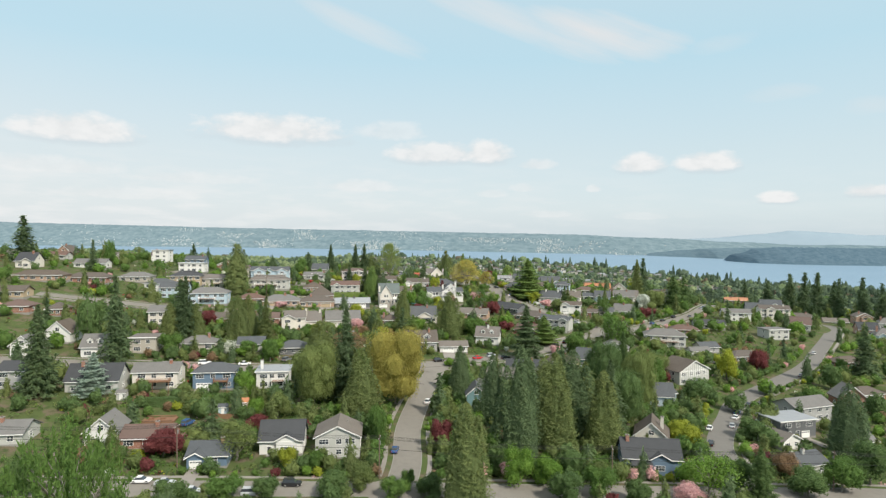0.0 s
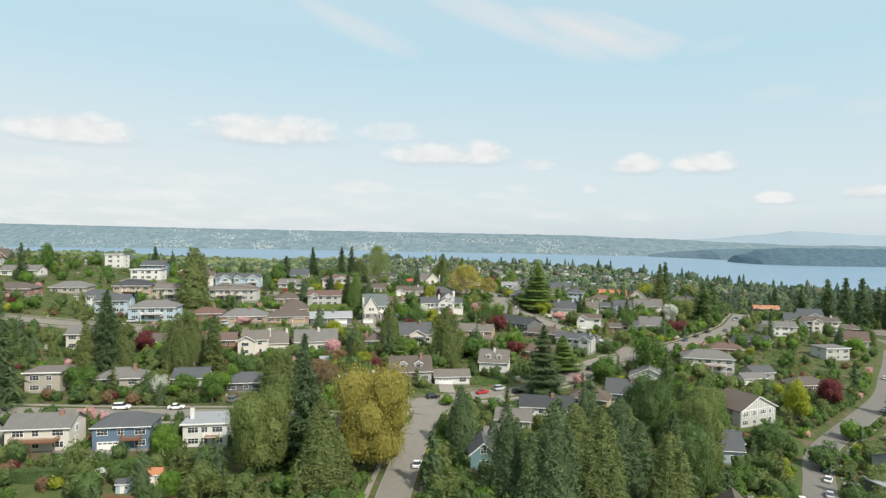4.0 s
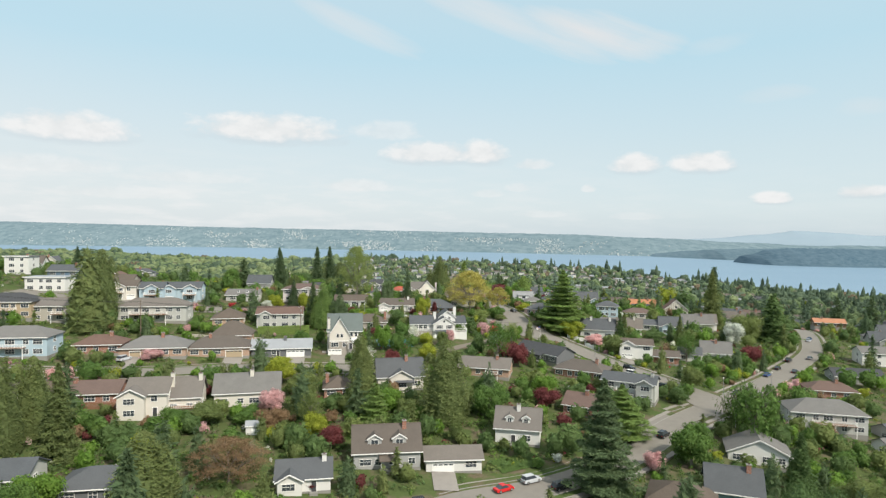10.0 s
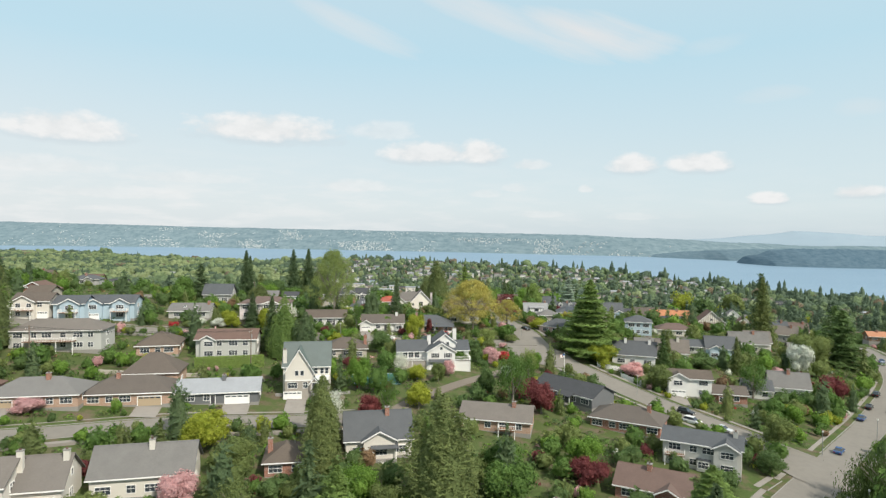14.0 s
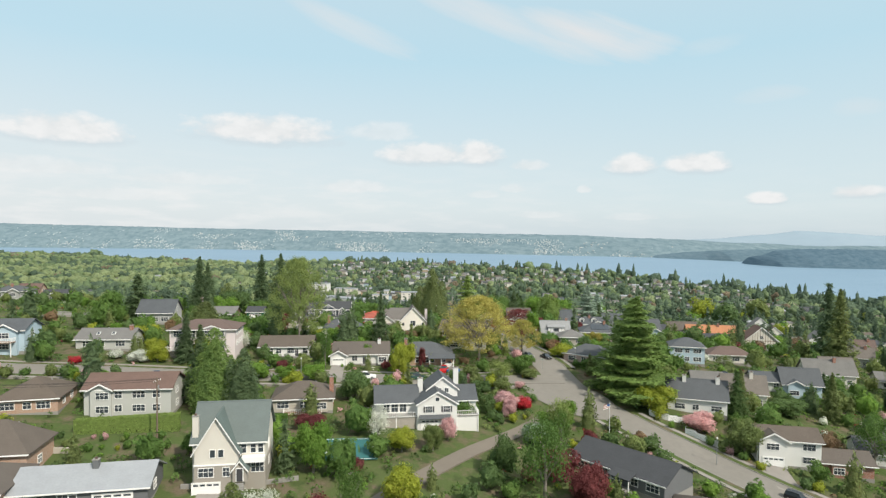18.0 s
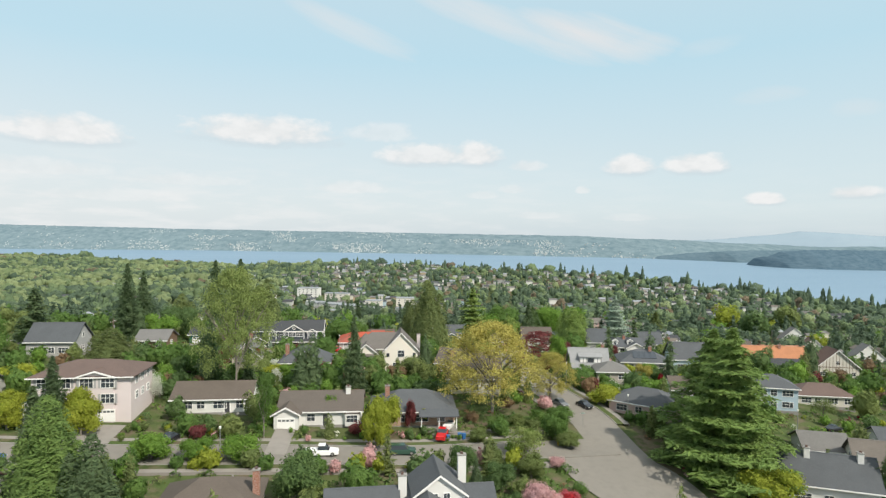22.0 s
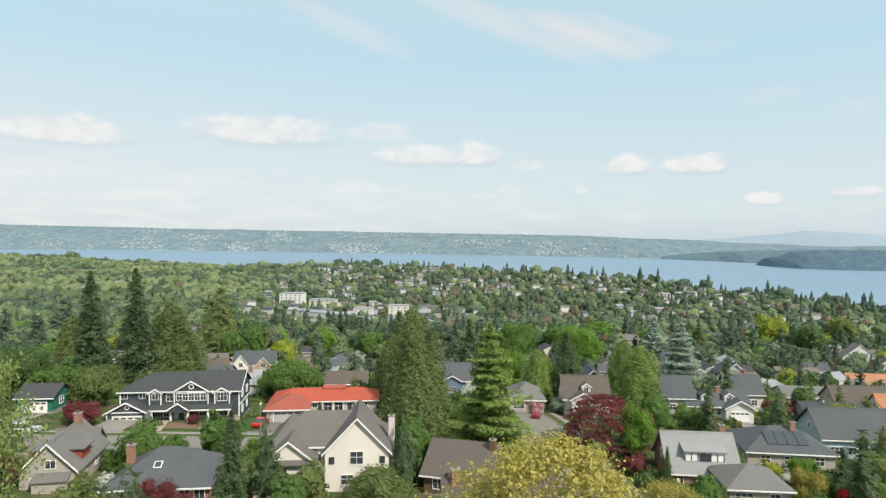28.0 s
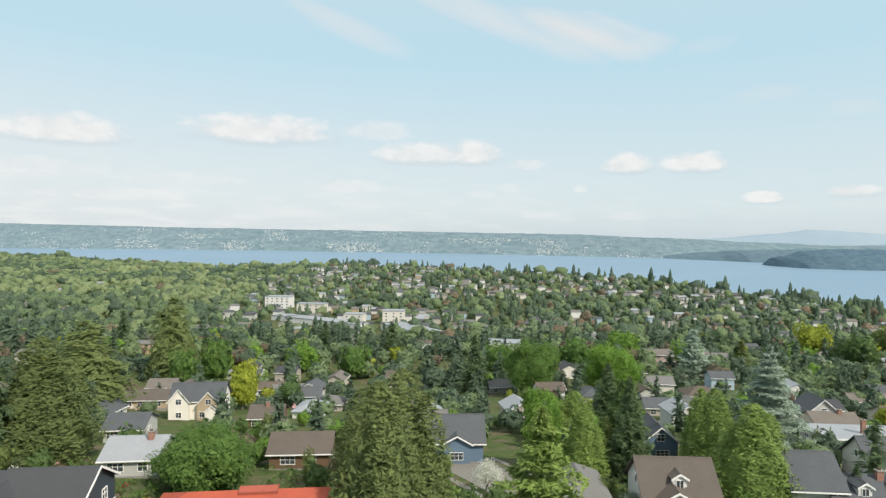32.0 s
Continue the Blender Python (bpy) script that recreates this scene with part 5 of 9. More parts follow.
def utility_pole(x, y, yaw, h=11.0):
    p = thing("utility_pole", x, y, ground(x, y), yaw, "weathered wooden utility pole with a crossarm", "pole", "utility poles")
    part("pole", tube([(0, 0, -0.8), (0, 0, h)], [0.17, 0.11], 8), POLE, p)
    part("crossarm", boxes((-1.2, 1.2, -0.06, 0.06, h - 0.9, h - 0.76)), POLE, p)
    for i in (-1.1, -0.5, 0.5, 1.1):
        part("insulator", tube([(i, 0, h - 0.76), (i, 0, h - 0.56)], [0.05, 0.04], 6), WHITE, p)
    part("transformer", tube([(0.32, 0, h - 2.6), (0.32, 0, h - 1.7)], [0.22, 0.22], 9), STEEL, p)
    return p


def street_lamp(x, y, yaw, h=5.5):
    p = thing("street_lamp", x, y, ground(x, y), yaw, "slim grey street lamp post with a pale head", "lamp", "street lamps")
    part("post", tube([(0, 0, -0.4), (0, 0, h)], [0.09, 0.06], 8), STEEL, p)
    part("lamp_head", loft([[(0.18 * k * math.cos(a * 0.785), 0.18 * k * math.sin(a * 0.785), zz) for a in range(8)] for zz, k in ((h, 0.5), (h + 0.12, 1.0), (h + 0.4, 1.1), (h + 0.5, 0.3))]), LAMP, p)
    return p


def wire(a, b, sag=0.9, r=0.025):
    """A hanging cable between two points."""
    A, B = Vector(a), Vector(b)
    pts = [A.lerp(B, i / 10) - Vector((0, 0, sag * 4 * (i / 10) * (1 - i / 10))) for i in range(11)]
    v, f = [], []
    for p in pts:
        v += [(p.x, p.y, p.z + r), (p.x + r, p.y - r, p.z - r), (p.x - r, p.y + r, p.z - r)]
    for i in range(10):
        for s in range(3):
            k, n = i * 3 + s, i * 3 + (s + 1) % 3
            f.append((k, n, n + 3, k + 3))
    return tagged(new("cable", mesh_of("cable", v, f, RUBBER)), "thin black overhead cable between poles", "cable", "overhead cables")



# ---- houses with a shape of their own ----
WALLS["pale pink"] = paint("pale_pink_stucco", (0.60, 0.53, 0.52), wear=0.12)
WALLS["pale cream"] = paint("pale_cream_stucco", (0.72, 0.675, 0.60), wear=0.12)
WALLS["greige"] = paint("greige_siding", (0.34, 0.31, 0.27), lap=0.2)
STONE = brickwork("pale_ledge_stone", (0.42, 0.38, 0.33), (0.30, 0.28, 0.25))


def own_house(x, y, z, yaw, w, d, out, label):
    """The Empty of a house at the middle of its front, entered in the plan."""
    HOUSE_BOX.append((x, y, math.cos(radians(yaw)), math.sin(radians(yaw)), w / 2, d, out))
    return thing("house", x, y, z, yaw, label, "house", "houses of the hillside quarter")


def vol(h, x0, x1, y0, y1, base, top, kind, wall, roof, rise, over=0.5, sink=2.5):
    block(h, (x0 + x1) / 2, (y0 + y1) / 2, x1 - x0, y1 - y0, base, top, kind, wall, roof, rise, over, sink)


def round_vent(h, x, y, z, r=0.42):
    ring = [[(r * k * math.cos(a * 0.5236), yy, r * k * math.sin(a * 0.5236)) for a in range(12)] for yy, k in ((0.03, 1.0), (-0.08, 1.0))]
    v = part("round_window", loft(ring), WHITE, h)
    v.matrix_basis = pose(x, y, z)
    part("pane", loft([[(p[0] * 0.66, p[1] - 0.02, p[2] * 0.66) for p in q] for q in ring]), GLASS, v)


def corner_boards(h, spots, z0, z1):
    for x, y in spots:
        part("corner_board", boxes((x - 0.1, x + 0.1, y - 0.06, y + 0.06, z0, z1)), WHITE, h)


# dark blue house with white trim, garage wing, three gables and a porch
nv, dk = WALLS["navy"], ROOFS["dark"]
h = own_house(-42.2, 494.0, ground(-42, 494.2) - 0.75, 5, 22, 10, 3.0, "large two-storey navy house with white trim, porch and garage")
vol(h, 2, 11, 0, 9.4, 0, 6.3, "gx", nv, dk, 2.6)
vol(h, -11, 6, 0.03, 9.37, 0, 6.26, "hip", nv, dk, 2.6)
part("foundation", boxes((-11.05, 11.05, -0.05, 9.45, -2.6, 0.25)), KERB, h)
part("stone_facing", boxes((-5.0, 10.9, -0.09, -0.01, 0.2, 1.35)), STONE, h, "pale stone lower wall")
vol(h, -12.4, -5.2, -2.6, 1.0, 0, 3.0, "gy", nv, dk, 1.9)
garage_door(h, -8.7, -2.62, 0.05, 5.0)
round_vent(h, -8.7, -2.62, 3.9)
part("band", boxes((-12.4, -5.2, -2.67, -2.59, 2.87, 3.07)), WHITE, h)
for x, w, z in ((2.2, 6.4, 6.25), (7.9, 2.9, 5.95), (-4.4, 2.3, 6.05)):
    vol(h, x - w / 2, x + w / 2, -0.5, 4.6, 3.6, z, "gy", nv, dk, w * 0.30, 0.3, 0.2)
    corner_boards(h, ((x - w / 2 + 0.1, -0.53), (x + w / 2 - 0.1, -0.53)), 3.7, z)
round_vent(h, 2.2, -0.52, 7.1, 0.5)
for x in (0.0, 1.1, 2.2, 3.3, 4.4):
    window(h, x, -0.5, 5.15, 0, 0.98, 1.3, WHITE, 1)
window(h, 7.9, -0.5, 5.1, 0, 1.8, 1.5, WHITE, 2)
window(h, -4.4, -0.5, 5.3, 0, 1.1, 1.1, WHITE, 1)
window(h, -1.9, 0, 5.0, 0, 1.2, 1.4, WHITE, 1)
for x in (-6.9, -10.2):
    window(h, x, 0, 5.4, 0, 1.1, 1.0, WHITE, 1)
pr = part("porch", boxes((-5.1, 9.6, -1.7, 0, -1.4, 0.22)), KERB, h)
shell("porch_roof", [[(-5.2, -2.0, 3.05), (9.9, -2.0, 3.05), (9.9, 0.1, 3.95), (-5.2, 0.1, 3.95)]], 0.2, dk, pr)
part("fascia", boxes((-5.2, 9.9, -2.08, -2.0, 2.82, 3.08)), WHITE, pr)
for x in (-4.7, -1.2, 1.9, 5.6, 9.4):
    part("post", boxes((x - 0.17, x + 0.17, -1.84, -1.5, 0.2, 2.9)), WHITE, pr)
vol(h, -1.5, 2.1, -2.5, -0.2, 3.0, 3.3, "gy", nv, dk, 1.2, 0.25, 0.3)
part("entrance_wall", boxes((-1.1, 1.7, -0.14, -0.02, 0.25, 2.95)), WHITE, h)
door(h, 0.3, -0.16, 0.25, WALLS["brown"])
for x in (-3.9, -2.3, 4.2, 7.4):
    window(h, x, 0, 2.0, 0, 1.3, 1.3, WHITE, 2)
corner_boards(h, ((-10.95, -0.02), (10.95, -0.02), (-12.3, -2.62), (-5.3, -2.62)), 0.2, 3.0)
corner_boards(h, ((-10.95, -0.02), (10.95, -0.02)), 3.0, 6.2)
for z in (2.0, 5.0):
    for y in (2.5, 6.5):
        window(h, 11, y, z, 90, 1.2, 1.3)
part("band", boxes((10.98, 11.06, 0, 9.4, 3.2, 3.45)), WHITE, h)
part("bargeboard", ([(q, y, z) for q in (11.56, 11.48) for y, z in ((-0.4, 5.9), (4.7, 8.75), (9.8, 5.9), (9.8, 6.2), (4.7, 9.05), (-0.4, 6.2))],
                    [(0, 1, 4, 5), (1, 2, 3, 4), (6, 11, 10, 7), (7, 10, 9, 8), (0, 6, 7, 1), (1, 7, 8, 2), (5, 4, 10, 11), (4, 3, 9, 10)]), WHITE, h)
patch("driveway", -50.8, 486.8, 5, 5.6, 8.6, CONCRETE, "pale concrete driveway before a garage", "driveway", 0.22)
OPEN_SPOTS.extend([(-51.5, 487, 5), (-42, 489, 6), (-34, 490, 6), (-27, 487, 5)])

# low house with an orange-red tiled roof
lg, rt = WALLS["light grey"], ROOFS["red tile"]
h = own_house(-21.8, 494.0, ground(-21.8, 495) + 0.1, 5, 8, 14, 1.0, "long low pale grey house with orange-red tiled roof and garage")
HOUSE_BOX.append((-12.5, 500.5, 1.0, 0.08, 11, 10, 1.0))
vol(h, -3.9, 3.7, 0, 9, 0, 2.75, "hip", lg, rt, 1.7, 0.6)
vol(h, -3.7, 17.0, 5.2, 12.6, 0, 2.85, "hip", lg, rt, 1.75, 0.6)
shell("ridge_roof", [[(6.0, 8.1, 4.62), (10.6, 8.1, 4.62), (10.6, 9.1, 5.0), (6.0, 9.1, 5.0)], [(6.0, 9.1, 5.0), (10.6, 9.1, 5.0), (10.6, 10.1, 4.62), (6.0, 10.1, 4.62)]], 0.3, rt, h)
garage_door(h, 0.0, -0.02, 0.05, 5.0, WALLS["light grey"])
part("foundation", boxes((-3.95, 17.05, 5.1, 12.65, -2.6, 0.2)), KERB, h)
door(h, 11.6, 5.18, 0.2)
window(h, 4.7, 5.2, 1.85, 0, 0.9, 0.8, WHITE, 1)
for x in (7.3, 9.4, 14.4):
    window(h, x, 5.2, 1.6, 0, 1.6, 1.5, WHITE, 1)
for x in (6.3, 8.4, 10.5, 12.8):
    part("post", boxes((x - 0.08, x + 0.08, 4.3, 4.46, -0.4, 2.9)), WHITE, h)
part("porch", boxes((5.8, 13.6, 4.1, 5.3, -1.5, 0.15)), KERB, h)
patch("driveway", -21.4, 489.4, 5, 7.0, 8.6, ASPHALT, "grey asphalt driveway before a garage", "driveway", 0.22)
OPEN_SPOTS.extend([(-22, 490, 5.5), (-12, 496, 3)])

# narrow beige gabled house with red dormers
gr, bg = ROOFS["grey"], WALLS["beige"]
h = own_house(-43.8, 456.4, 91.0, 10, 7, 11, 1.0, "narrow beige gabled house with small red dormers and chimney")
vol(h, -3.4, 3.4, 0, 11, 0, 2.9, "gy", bg, gr, 3.5, 0.45)
vol(h, -3.2, 2.2, 10.0, 13.5, 0, 2.9, "gx", bg, gr, 1.8, 0.4)
for s in (-1, 1):
    part("dormer", boxes((s * 2.2 - 1.0, s * 2.2 + 1.0, 2.4, 5.4, 3.2, 4.7)), WALLS["red"], h, "red shingled dormer side")
    part("dormer_roof", boxes((s * 2.4 - 1.3, s * 2.4 + 1.3, 2.0, 5.8, 4.7, 4.88)), gr, h)
window(h, 0.3, 0, 3.6, 0, 1.2, 1.0)
window(h, -1.7, 0, 1.5, 0, 0.8, 0.8, WHITE, 0)
vol(h, -1.4, 2.6, -1.4, 0.1, 0, 1.6, "shed", bg, gr, 0.9, 0.2)
for y, z in ((2.6, 1.6), (7.0, 1.6)):
    window(h, 3.4, y, z, 90, 1.1, 1.2)
chimney(h, 0.2, 9.4, 7.6)

# brick house with a low slate-grey hipped roof
h = own_house(-28.2, 452.6, 90.7, 5, 11, 10, 1.0, "low brick house with hipped slate-grey roof and red doors")
vol(h, -6.0, 6.2, 0, 10, 0, 2.55, "hip", BRICK, ROOFS["slate"], 3.4, 0.6)
vol(h, -1.6, 2.4, -1.6, 3.0, 0, 2.3, "gy", WALLS["brown"], ROOFS["slate"], 1.0, 0.5)
for x in (-4.9, -3.9, -2.9):
    part("door", boxes((x - 0.42, x + 0.42, -0.08, 0.03, 0.1, 2.2)), WALLS["red"], h, "orange-red glazed door")
    part("pane", boxes((x - 0.26, x + 0.26, -0.11, -0.07, 0.7, 2.0)), GLASS, h)
for x in (3.4, 5.2):
    window(h, x, 0, 1.5, 0, 1.2, 1.2)
chimney(h, -4.6, 4.4, 6.4, BRICK, 2.0)
sk = part("skylight", boxes((-0.5, 0.5, -0.5, 0.5, 0.0, 0.15)), WHITE, h)
sk.matrix_basis = pose(-0.6, 2.6, 4.35, 34, 0, 0)
part("pane", boxes((-0.4, 0.4, -0.4, 0.4, 0.13, 0.18)), GLASS, sk)

# cream house with two steep front gables
cr, tp = WALLS["pale cream"], shingle("grey_brown_shingles", (0.15, 0.135, 0.12))
h = own_house(-8.6, 459.6, 89.4, 4, 17, 12, 1.0, "pale cream stucco house with two steep gables and brown roof")
vol(h, -8.0, 8.2, 3.0, 12.0, 0, 5.6, "hip", cr, tp, 3.7, 0.5)
vol(h, 0.0, 8.7, 0.6, 9.6, 0, 5.6, "gy", cr, tp, 4.5, 0.45)
vol(h, -8.4, -1.2, 0.0, 6.4, 0, 4.4, "gy", cr, tp, 2.9, 0.45)
shell("roof", [[(-8.7, 7.6, 5.6), (-8.7, 2.4, 4.6), (-5.2, 7.0, 9.2)], [(-8.7, 2.4, 4.6), (-1.4, 2.4, 4.8), (-5.2, 7.0, 9.2)], [(-1.4, 2.4, 4.8), (-1.4, 7.6, 5.6), (-5.2, 7.0, 9.2)]], 0.15, tp, h)
shell("eave_skirt", [[(-8.6, -0.7, 4.25), (-1.9, -0.7, 4.25), (-1.9, 0.05, 4.75), (-8.6, 0.05, 4.75)]], 0.12, tp, h)
window(h, -5.9, 0, 2.9, 0, 1.7, 1.6)
window(h, -5.6, 0, 0.9, 0, 1.9, 1.0)
window(h, -2.2, 0, 0.9, 0, 0.8, 1.0, WHITE, 0)
window(h, 4.3, 0.6, 4.6, 0, 1.7, 1.7)
for x in (0.9, 7.8):
    window(h, x, 0.6, 4.3, 0, 0.6, 0.8, DARKTRIM, 0)
window(h, 3.0, 0.6, 1.6, 0, 1.6, 1.3)
chimney(h, 9.1, 5.0, 9.0, WALLS["pale pink"], -2.0)
chimney(h, -1.0, 9.0, 7.6, WALLS["tan"], 5.0, 0.5)
for y, z in ((3.0, 1.6), (6.5, 4.2)):
    window(h, 8.7, y, z, 90, 1.1, 1.2)

# brick house with a broad roof and wide flat dormer
h = own_house(47.8, 469.0, ground(47.8, 469) - 0.7, -7, 10, 9, 2.6, "brick house with broad grey roof and wide timbered dormer")
gw = shingle("pale_worn_shingles", (0.27, 0.275, 0.275))
vol(h, -5.2, 5.2, 0, 9.4, 0, 3.0, "gx", BRICK, gw, 4.6, 0.5, 3.2)
vol(h, -2.6, 3.3, 1.1, 4.6, 3.9, 5.5, "shed", WHITE, gw, 1.1, 0.35, 0.5)
for i in range(7):
    part("board", boxes((-2.6 + i * 0.97 - 0.05, -2.6 + i * 0.97 + 0.05, 1.04, 1.12, 3.9, 5.45)), DARKTRIM, h)
window(h, 0.4, 1.1, 4.75, 0, 1.5, 1.0, DARKTRIM, 1)
for x in (-3.6, 2.2):
    window(h, x, 0, 1.7, 0, 0.9, 1.7, WHITE, 1)
window(h, -0.5, 0, 2.0, 0, 1.3, 1.0)
door(h, 3.6, -0.02, 0.2)
deck(h, 0.2, 0, 0.15, 9.0, 2.4, DARKTRIM, WOOD, 0.6)
chimney(h, 4.3, 5.6, 8.6)
window(h, -5.2, 4.7, 4.2, -90, 1.0, 1.2)

# tall gabled house with a steep front gable over a garage
cs, ge = WALLS["cream"], WALLS["greige"]
gg = shingle("green_grey_shingles", (0.115, 0.150, 0.140))
h = own_house(-30.4, 345.2, ground(-30.4, 345.2) - 0.3, 8, 11.6, 11, 2.0, "tall cream and greige house with steep front gable over garage")
vol(h, -5.6, 5.8, 0.6, 11, 0, 8.5, "gx", cs, gg, 5.0, 0.45)
vol(h, -5.0, 1.8, -1.0, 6.0, 0, 7.4, "gy", cs, gg, 5.4, 0.45)
part("lower_siding", boxes((-5.06, 1.86, -1.06, 0.7, -1.0, 5.0)), ge, h, "greige lower wall")
part("lower_siding", boxes((1.86, 5.86, 0.5, 8.0, -1.0, 5.0)), ge, h, "greige lower wall")
part("band", boxes((-5.12, 1.92, -1.14, -0.98, 4.95, 5.15)), WHITE, h)
garage_door(h, -3.2, -1.08, 0.05, 4.2)
for x in (-3.2, -0.1):
    window(h, x, -1.06, 3.9, 0, 2.3 if x < -2 else 1.0, 1.4, WHITE, 2 if x < -2 else 1)
for x in (-2.2, -0.9):
    window(h, x, -1.0, 6.9, 0, 0.8, 1.2, WHITE, 0)
vol(h, 1.0, 3.2, -1.6, 1.0, 2.4, 4.4, "gy", ge, gg, 1.4, 0.3, 0.1)
door(h, 2.1, -1.62, 2.45)
window(h, 4.6, 0.5, 3.9, 0, 2.0, 1.5, WHITE, 2)
dk2 = part("balcony", boxes((2.0, 5.8, -0.6, 0.6, 5.0, 5.9)), WHITE, h)
for x in (2.4, 3.9, 5.1):
    window(h, x, 0.6, 7.0, 0, 0.8, 1.4, WHITE, 0)
part("steps", boxes(*[(1.4, 2.8, -1.6 - 0.4 * (i + 1), -1.6 - 0.4 * i, -1.0, 2.2 - 0.3 * i) for i in range(7)]), KERB, h)
chimney(h, -5.3, 1.4, 12.4, cs, 0.0)
for z in (3.6, 6.4):
    window(h, 5.8, 5.0, z, 90, 1.2, 1.3)
patch("driveway", -31.8, 339.6, 8, 4.8, 8.6, CONCRETE, "pale concrete driveway before a garage", "driveway", 0.2)
OPEN_SPOTS.append((-31.8, 340, 4))

# white house of several gables with terraces
wh, sl = WALLS["white"], ROOFS["slate"]
h = own_house(2.7, 373.7, ground(2.1, 373.7) + 0.1, 7, 20, 11, 3.0, "white multi-gabled house with slate roof, terraces and chimneys")
vol(h, -3.0, 5.4, 0, 10, 0, 5.6, "gy", wh, sl, 2.5, 0.4)
vol(h, -0.4, 6.2, 4.6, 11.5, 0, 7.6, "gy", wh, sl, 2.5, 0.4)
vol(h, -11.6, -2.6, 3.4, 11.0, 0, 5.3, "gx", wh, sl, 2.6, 0.45)
vol(h, 5.0, 10.2, 4.0, 11.0, 0, 5.3, "gx", wh, sl, 2.3, 0.45)
deck(h, -7.4, 3.4, 2.8, 8.8, 2.8, WHITE, KERB, 2.4)
deck(h, 7.8, 4.0, 2.8, 4.8, 3.4, WHITE, KERB, 2.4)
part("terrace_wall", boxes((-11.8, -3.0, 0.7, 3.5, -2.4, 2.6)), STONE, h, "pale stone terrace wall")
part("terrace_wall", boxes((5.4, 10.2, 0.8, 4.1, -2.4, 2.6)), wh, h)
shell("eave_skirt", [[(-2.6, -1.0, 2.7), (4.0, -1.0, 2.7), (4.0, 0.05, 3.3), (-2.6, 0.05, 3.3)]], 0.14, sl, h)
garage_door(h, -0.4, -0.03, 0.05, 3.6)
window(h, 3.6, 0, 1.6, 0, 1.2, 1.2)
for x in (-0.6, 3.2):
    window(h, x, 0, 4.4, 0, 1.4, 1.3, WHITE, 2)
    for s in (-1, 1):
        part("shutter", boxes((x + s * 0.98 - 0.16, x + s * 0.98 + 0.16, -0.07, 0.02, 3.75, 5.05)), DARKTRIM, h)
window(h, 1.2, 0, 6.5, 0, 0.8, 0.8, WHITE, 0)
for x in (2.2, 3.8):
    window(h, x, 4.6, 7.2, 0, 0.8, 1.0, WHITE, 1)
for x in (-9.4, -7.6, -5.8):
    window(h, x, 3.4, 4.0, 0, 1.4, 1.8, WHITE, 1)
window(h, 7.6, 4.0, 4.0, 0, 2.2, 1.8, WHITE, 2)
chimney(h, -1.8, 7.0, 9.4, wh, 4.0, 1.1)
chimney(h, 6.4, 8.6, 11.2, wh, 4.0, 1.1)
OPEN_SPOTS.append((2.1, 369.7, 5))

# three-storey pale pink house over garages
pk = WALLS["pale pink"]
h = own_house(-59.4, 411.0, ground(-56, 411.2), 6, 17, 11, 1.0, "large pale pink house with shutters over two garages")
vol(h, -8.5, 8.5, 0, 11, 0, 8.3, "hip", pk, ROOFS["red-brown"], 2.1, 0.7, 3.0)
vol(h, -0.6, 5.6, -0.35, 5.5, 0, 8.3, "gy", pk, ROOFS["red-brown"], 1.0, 0.45)
for x in (1.0, 4.4):
    garage_door(h, x, -0.38, 0.05, 2.7)
for z in (4.3, 7.1):
    for x in (1.0, 4.6, -3.0, -6.4):
        f = -0.35 if x > 0 else 0
        if x > 3 or z > 5:
            window(h, x, f, z, 0, 2.2, 1.6, WHITE, 2)
            for s in (-1, 1):
                part("shutter", boxes((x + s * 1.45 - 0.2, x + s * 1.45 + 0.2, f - 0.07, f + 0.02, z - 0.85, z + 0.85)), WALLS["grey"], h)
for x in (-3.0, -6.4):
    window(h, x, 0, 4.3, 0, 1.4, 1.3)
for z in (4.3, 7.1):
    for y in (2.6, 5.5, 8.4):
        window(h, 8.5, y, z, 90, 1.3, 1.3)
deck(h, -6.4, 0, 2.9, 5.2, 1.8, WHITE, KERB, 2.6)
patch("driveway", -54.2, 405.6, 6, 7.5, 8.0, CONCRETE, "pale concrete driveway before a garage", "driveway", 0.2)
OPEN_SPOTS.append((-54.2, 406, 5))

OPEN_SPOTS.extend([(-59, 588, 11), (-56, 572, 10), (-54, 556, 8)])
# cream house with a brown timbered gable, far down the slope
h = own_house(-59.4, 601.5, ground(-59.4, 601.5), 6, 13, 9, 1.0, "cream two-gabled house with brown timber gable and slate roof")
vol(h, -7.5, 7.0, 1.0, 10, 0, 5.4, "gx", cr, ROOFS["slate"], 4.0, 0.5)
vol(h, -7.5, -2.0, -0.4, 6, 0, 5.6, "gy", cr, ROOFS["slate"], 3.4, 0.4)
vol(h, 0.2, 6.4, -0.4, 6, 0, 4.6, "gy", WALLS["tan"], ROOFS["slate"], 3.4, 0.4)
vol(h, 2.6, 6.2, -1.4, 3, 0, 2.8, "gy", cr, ROOFS["slate"], 1.6, 0.3)
for x, z in ((-4.7, 1.7), (-4.7, 5.4), (1.6, 1.7), (3.3, 5.2)):
    window(h, x, -0.4, z, 0, 1.4, 1.4)

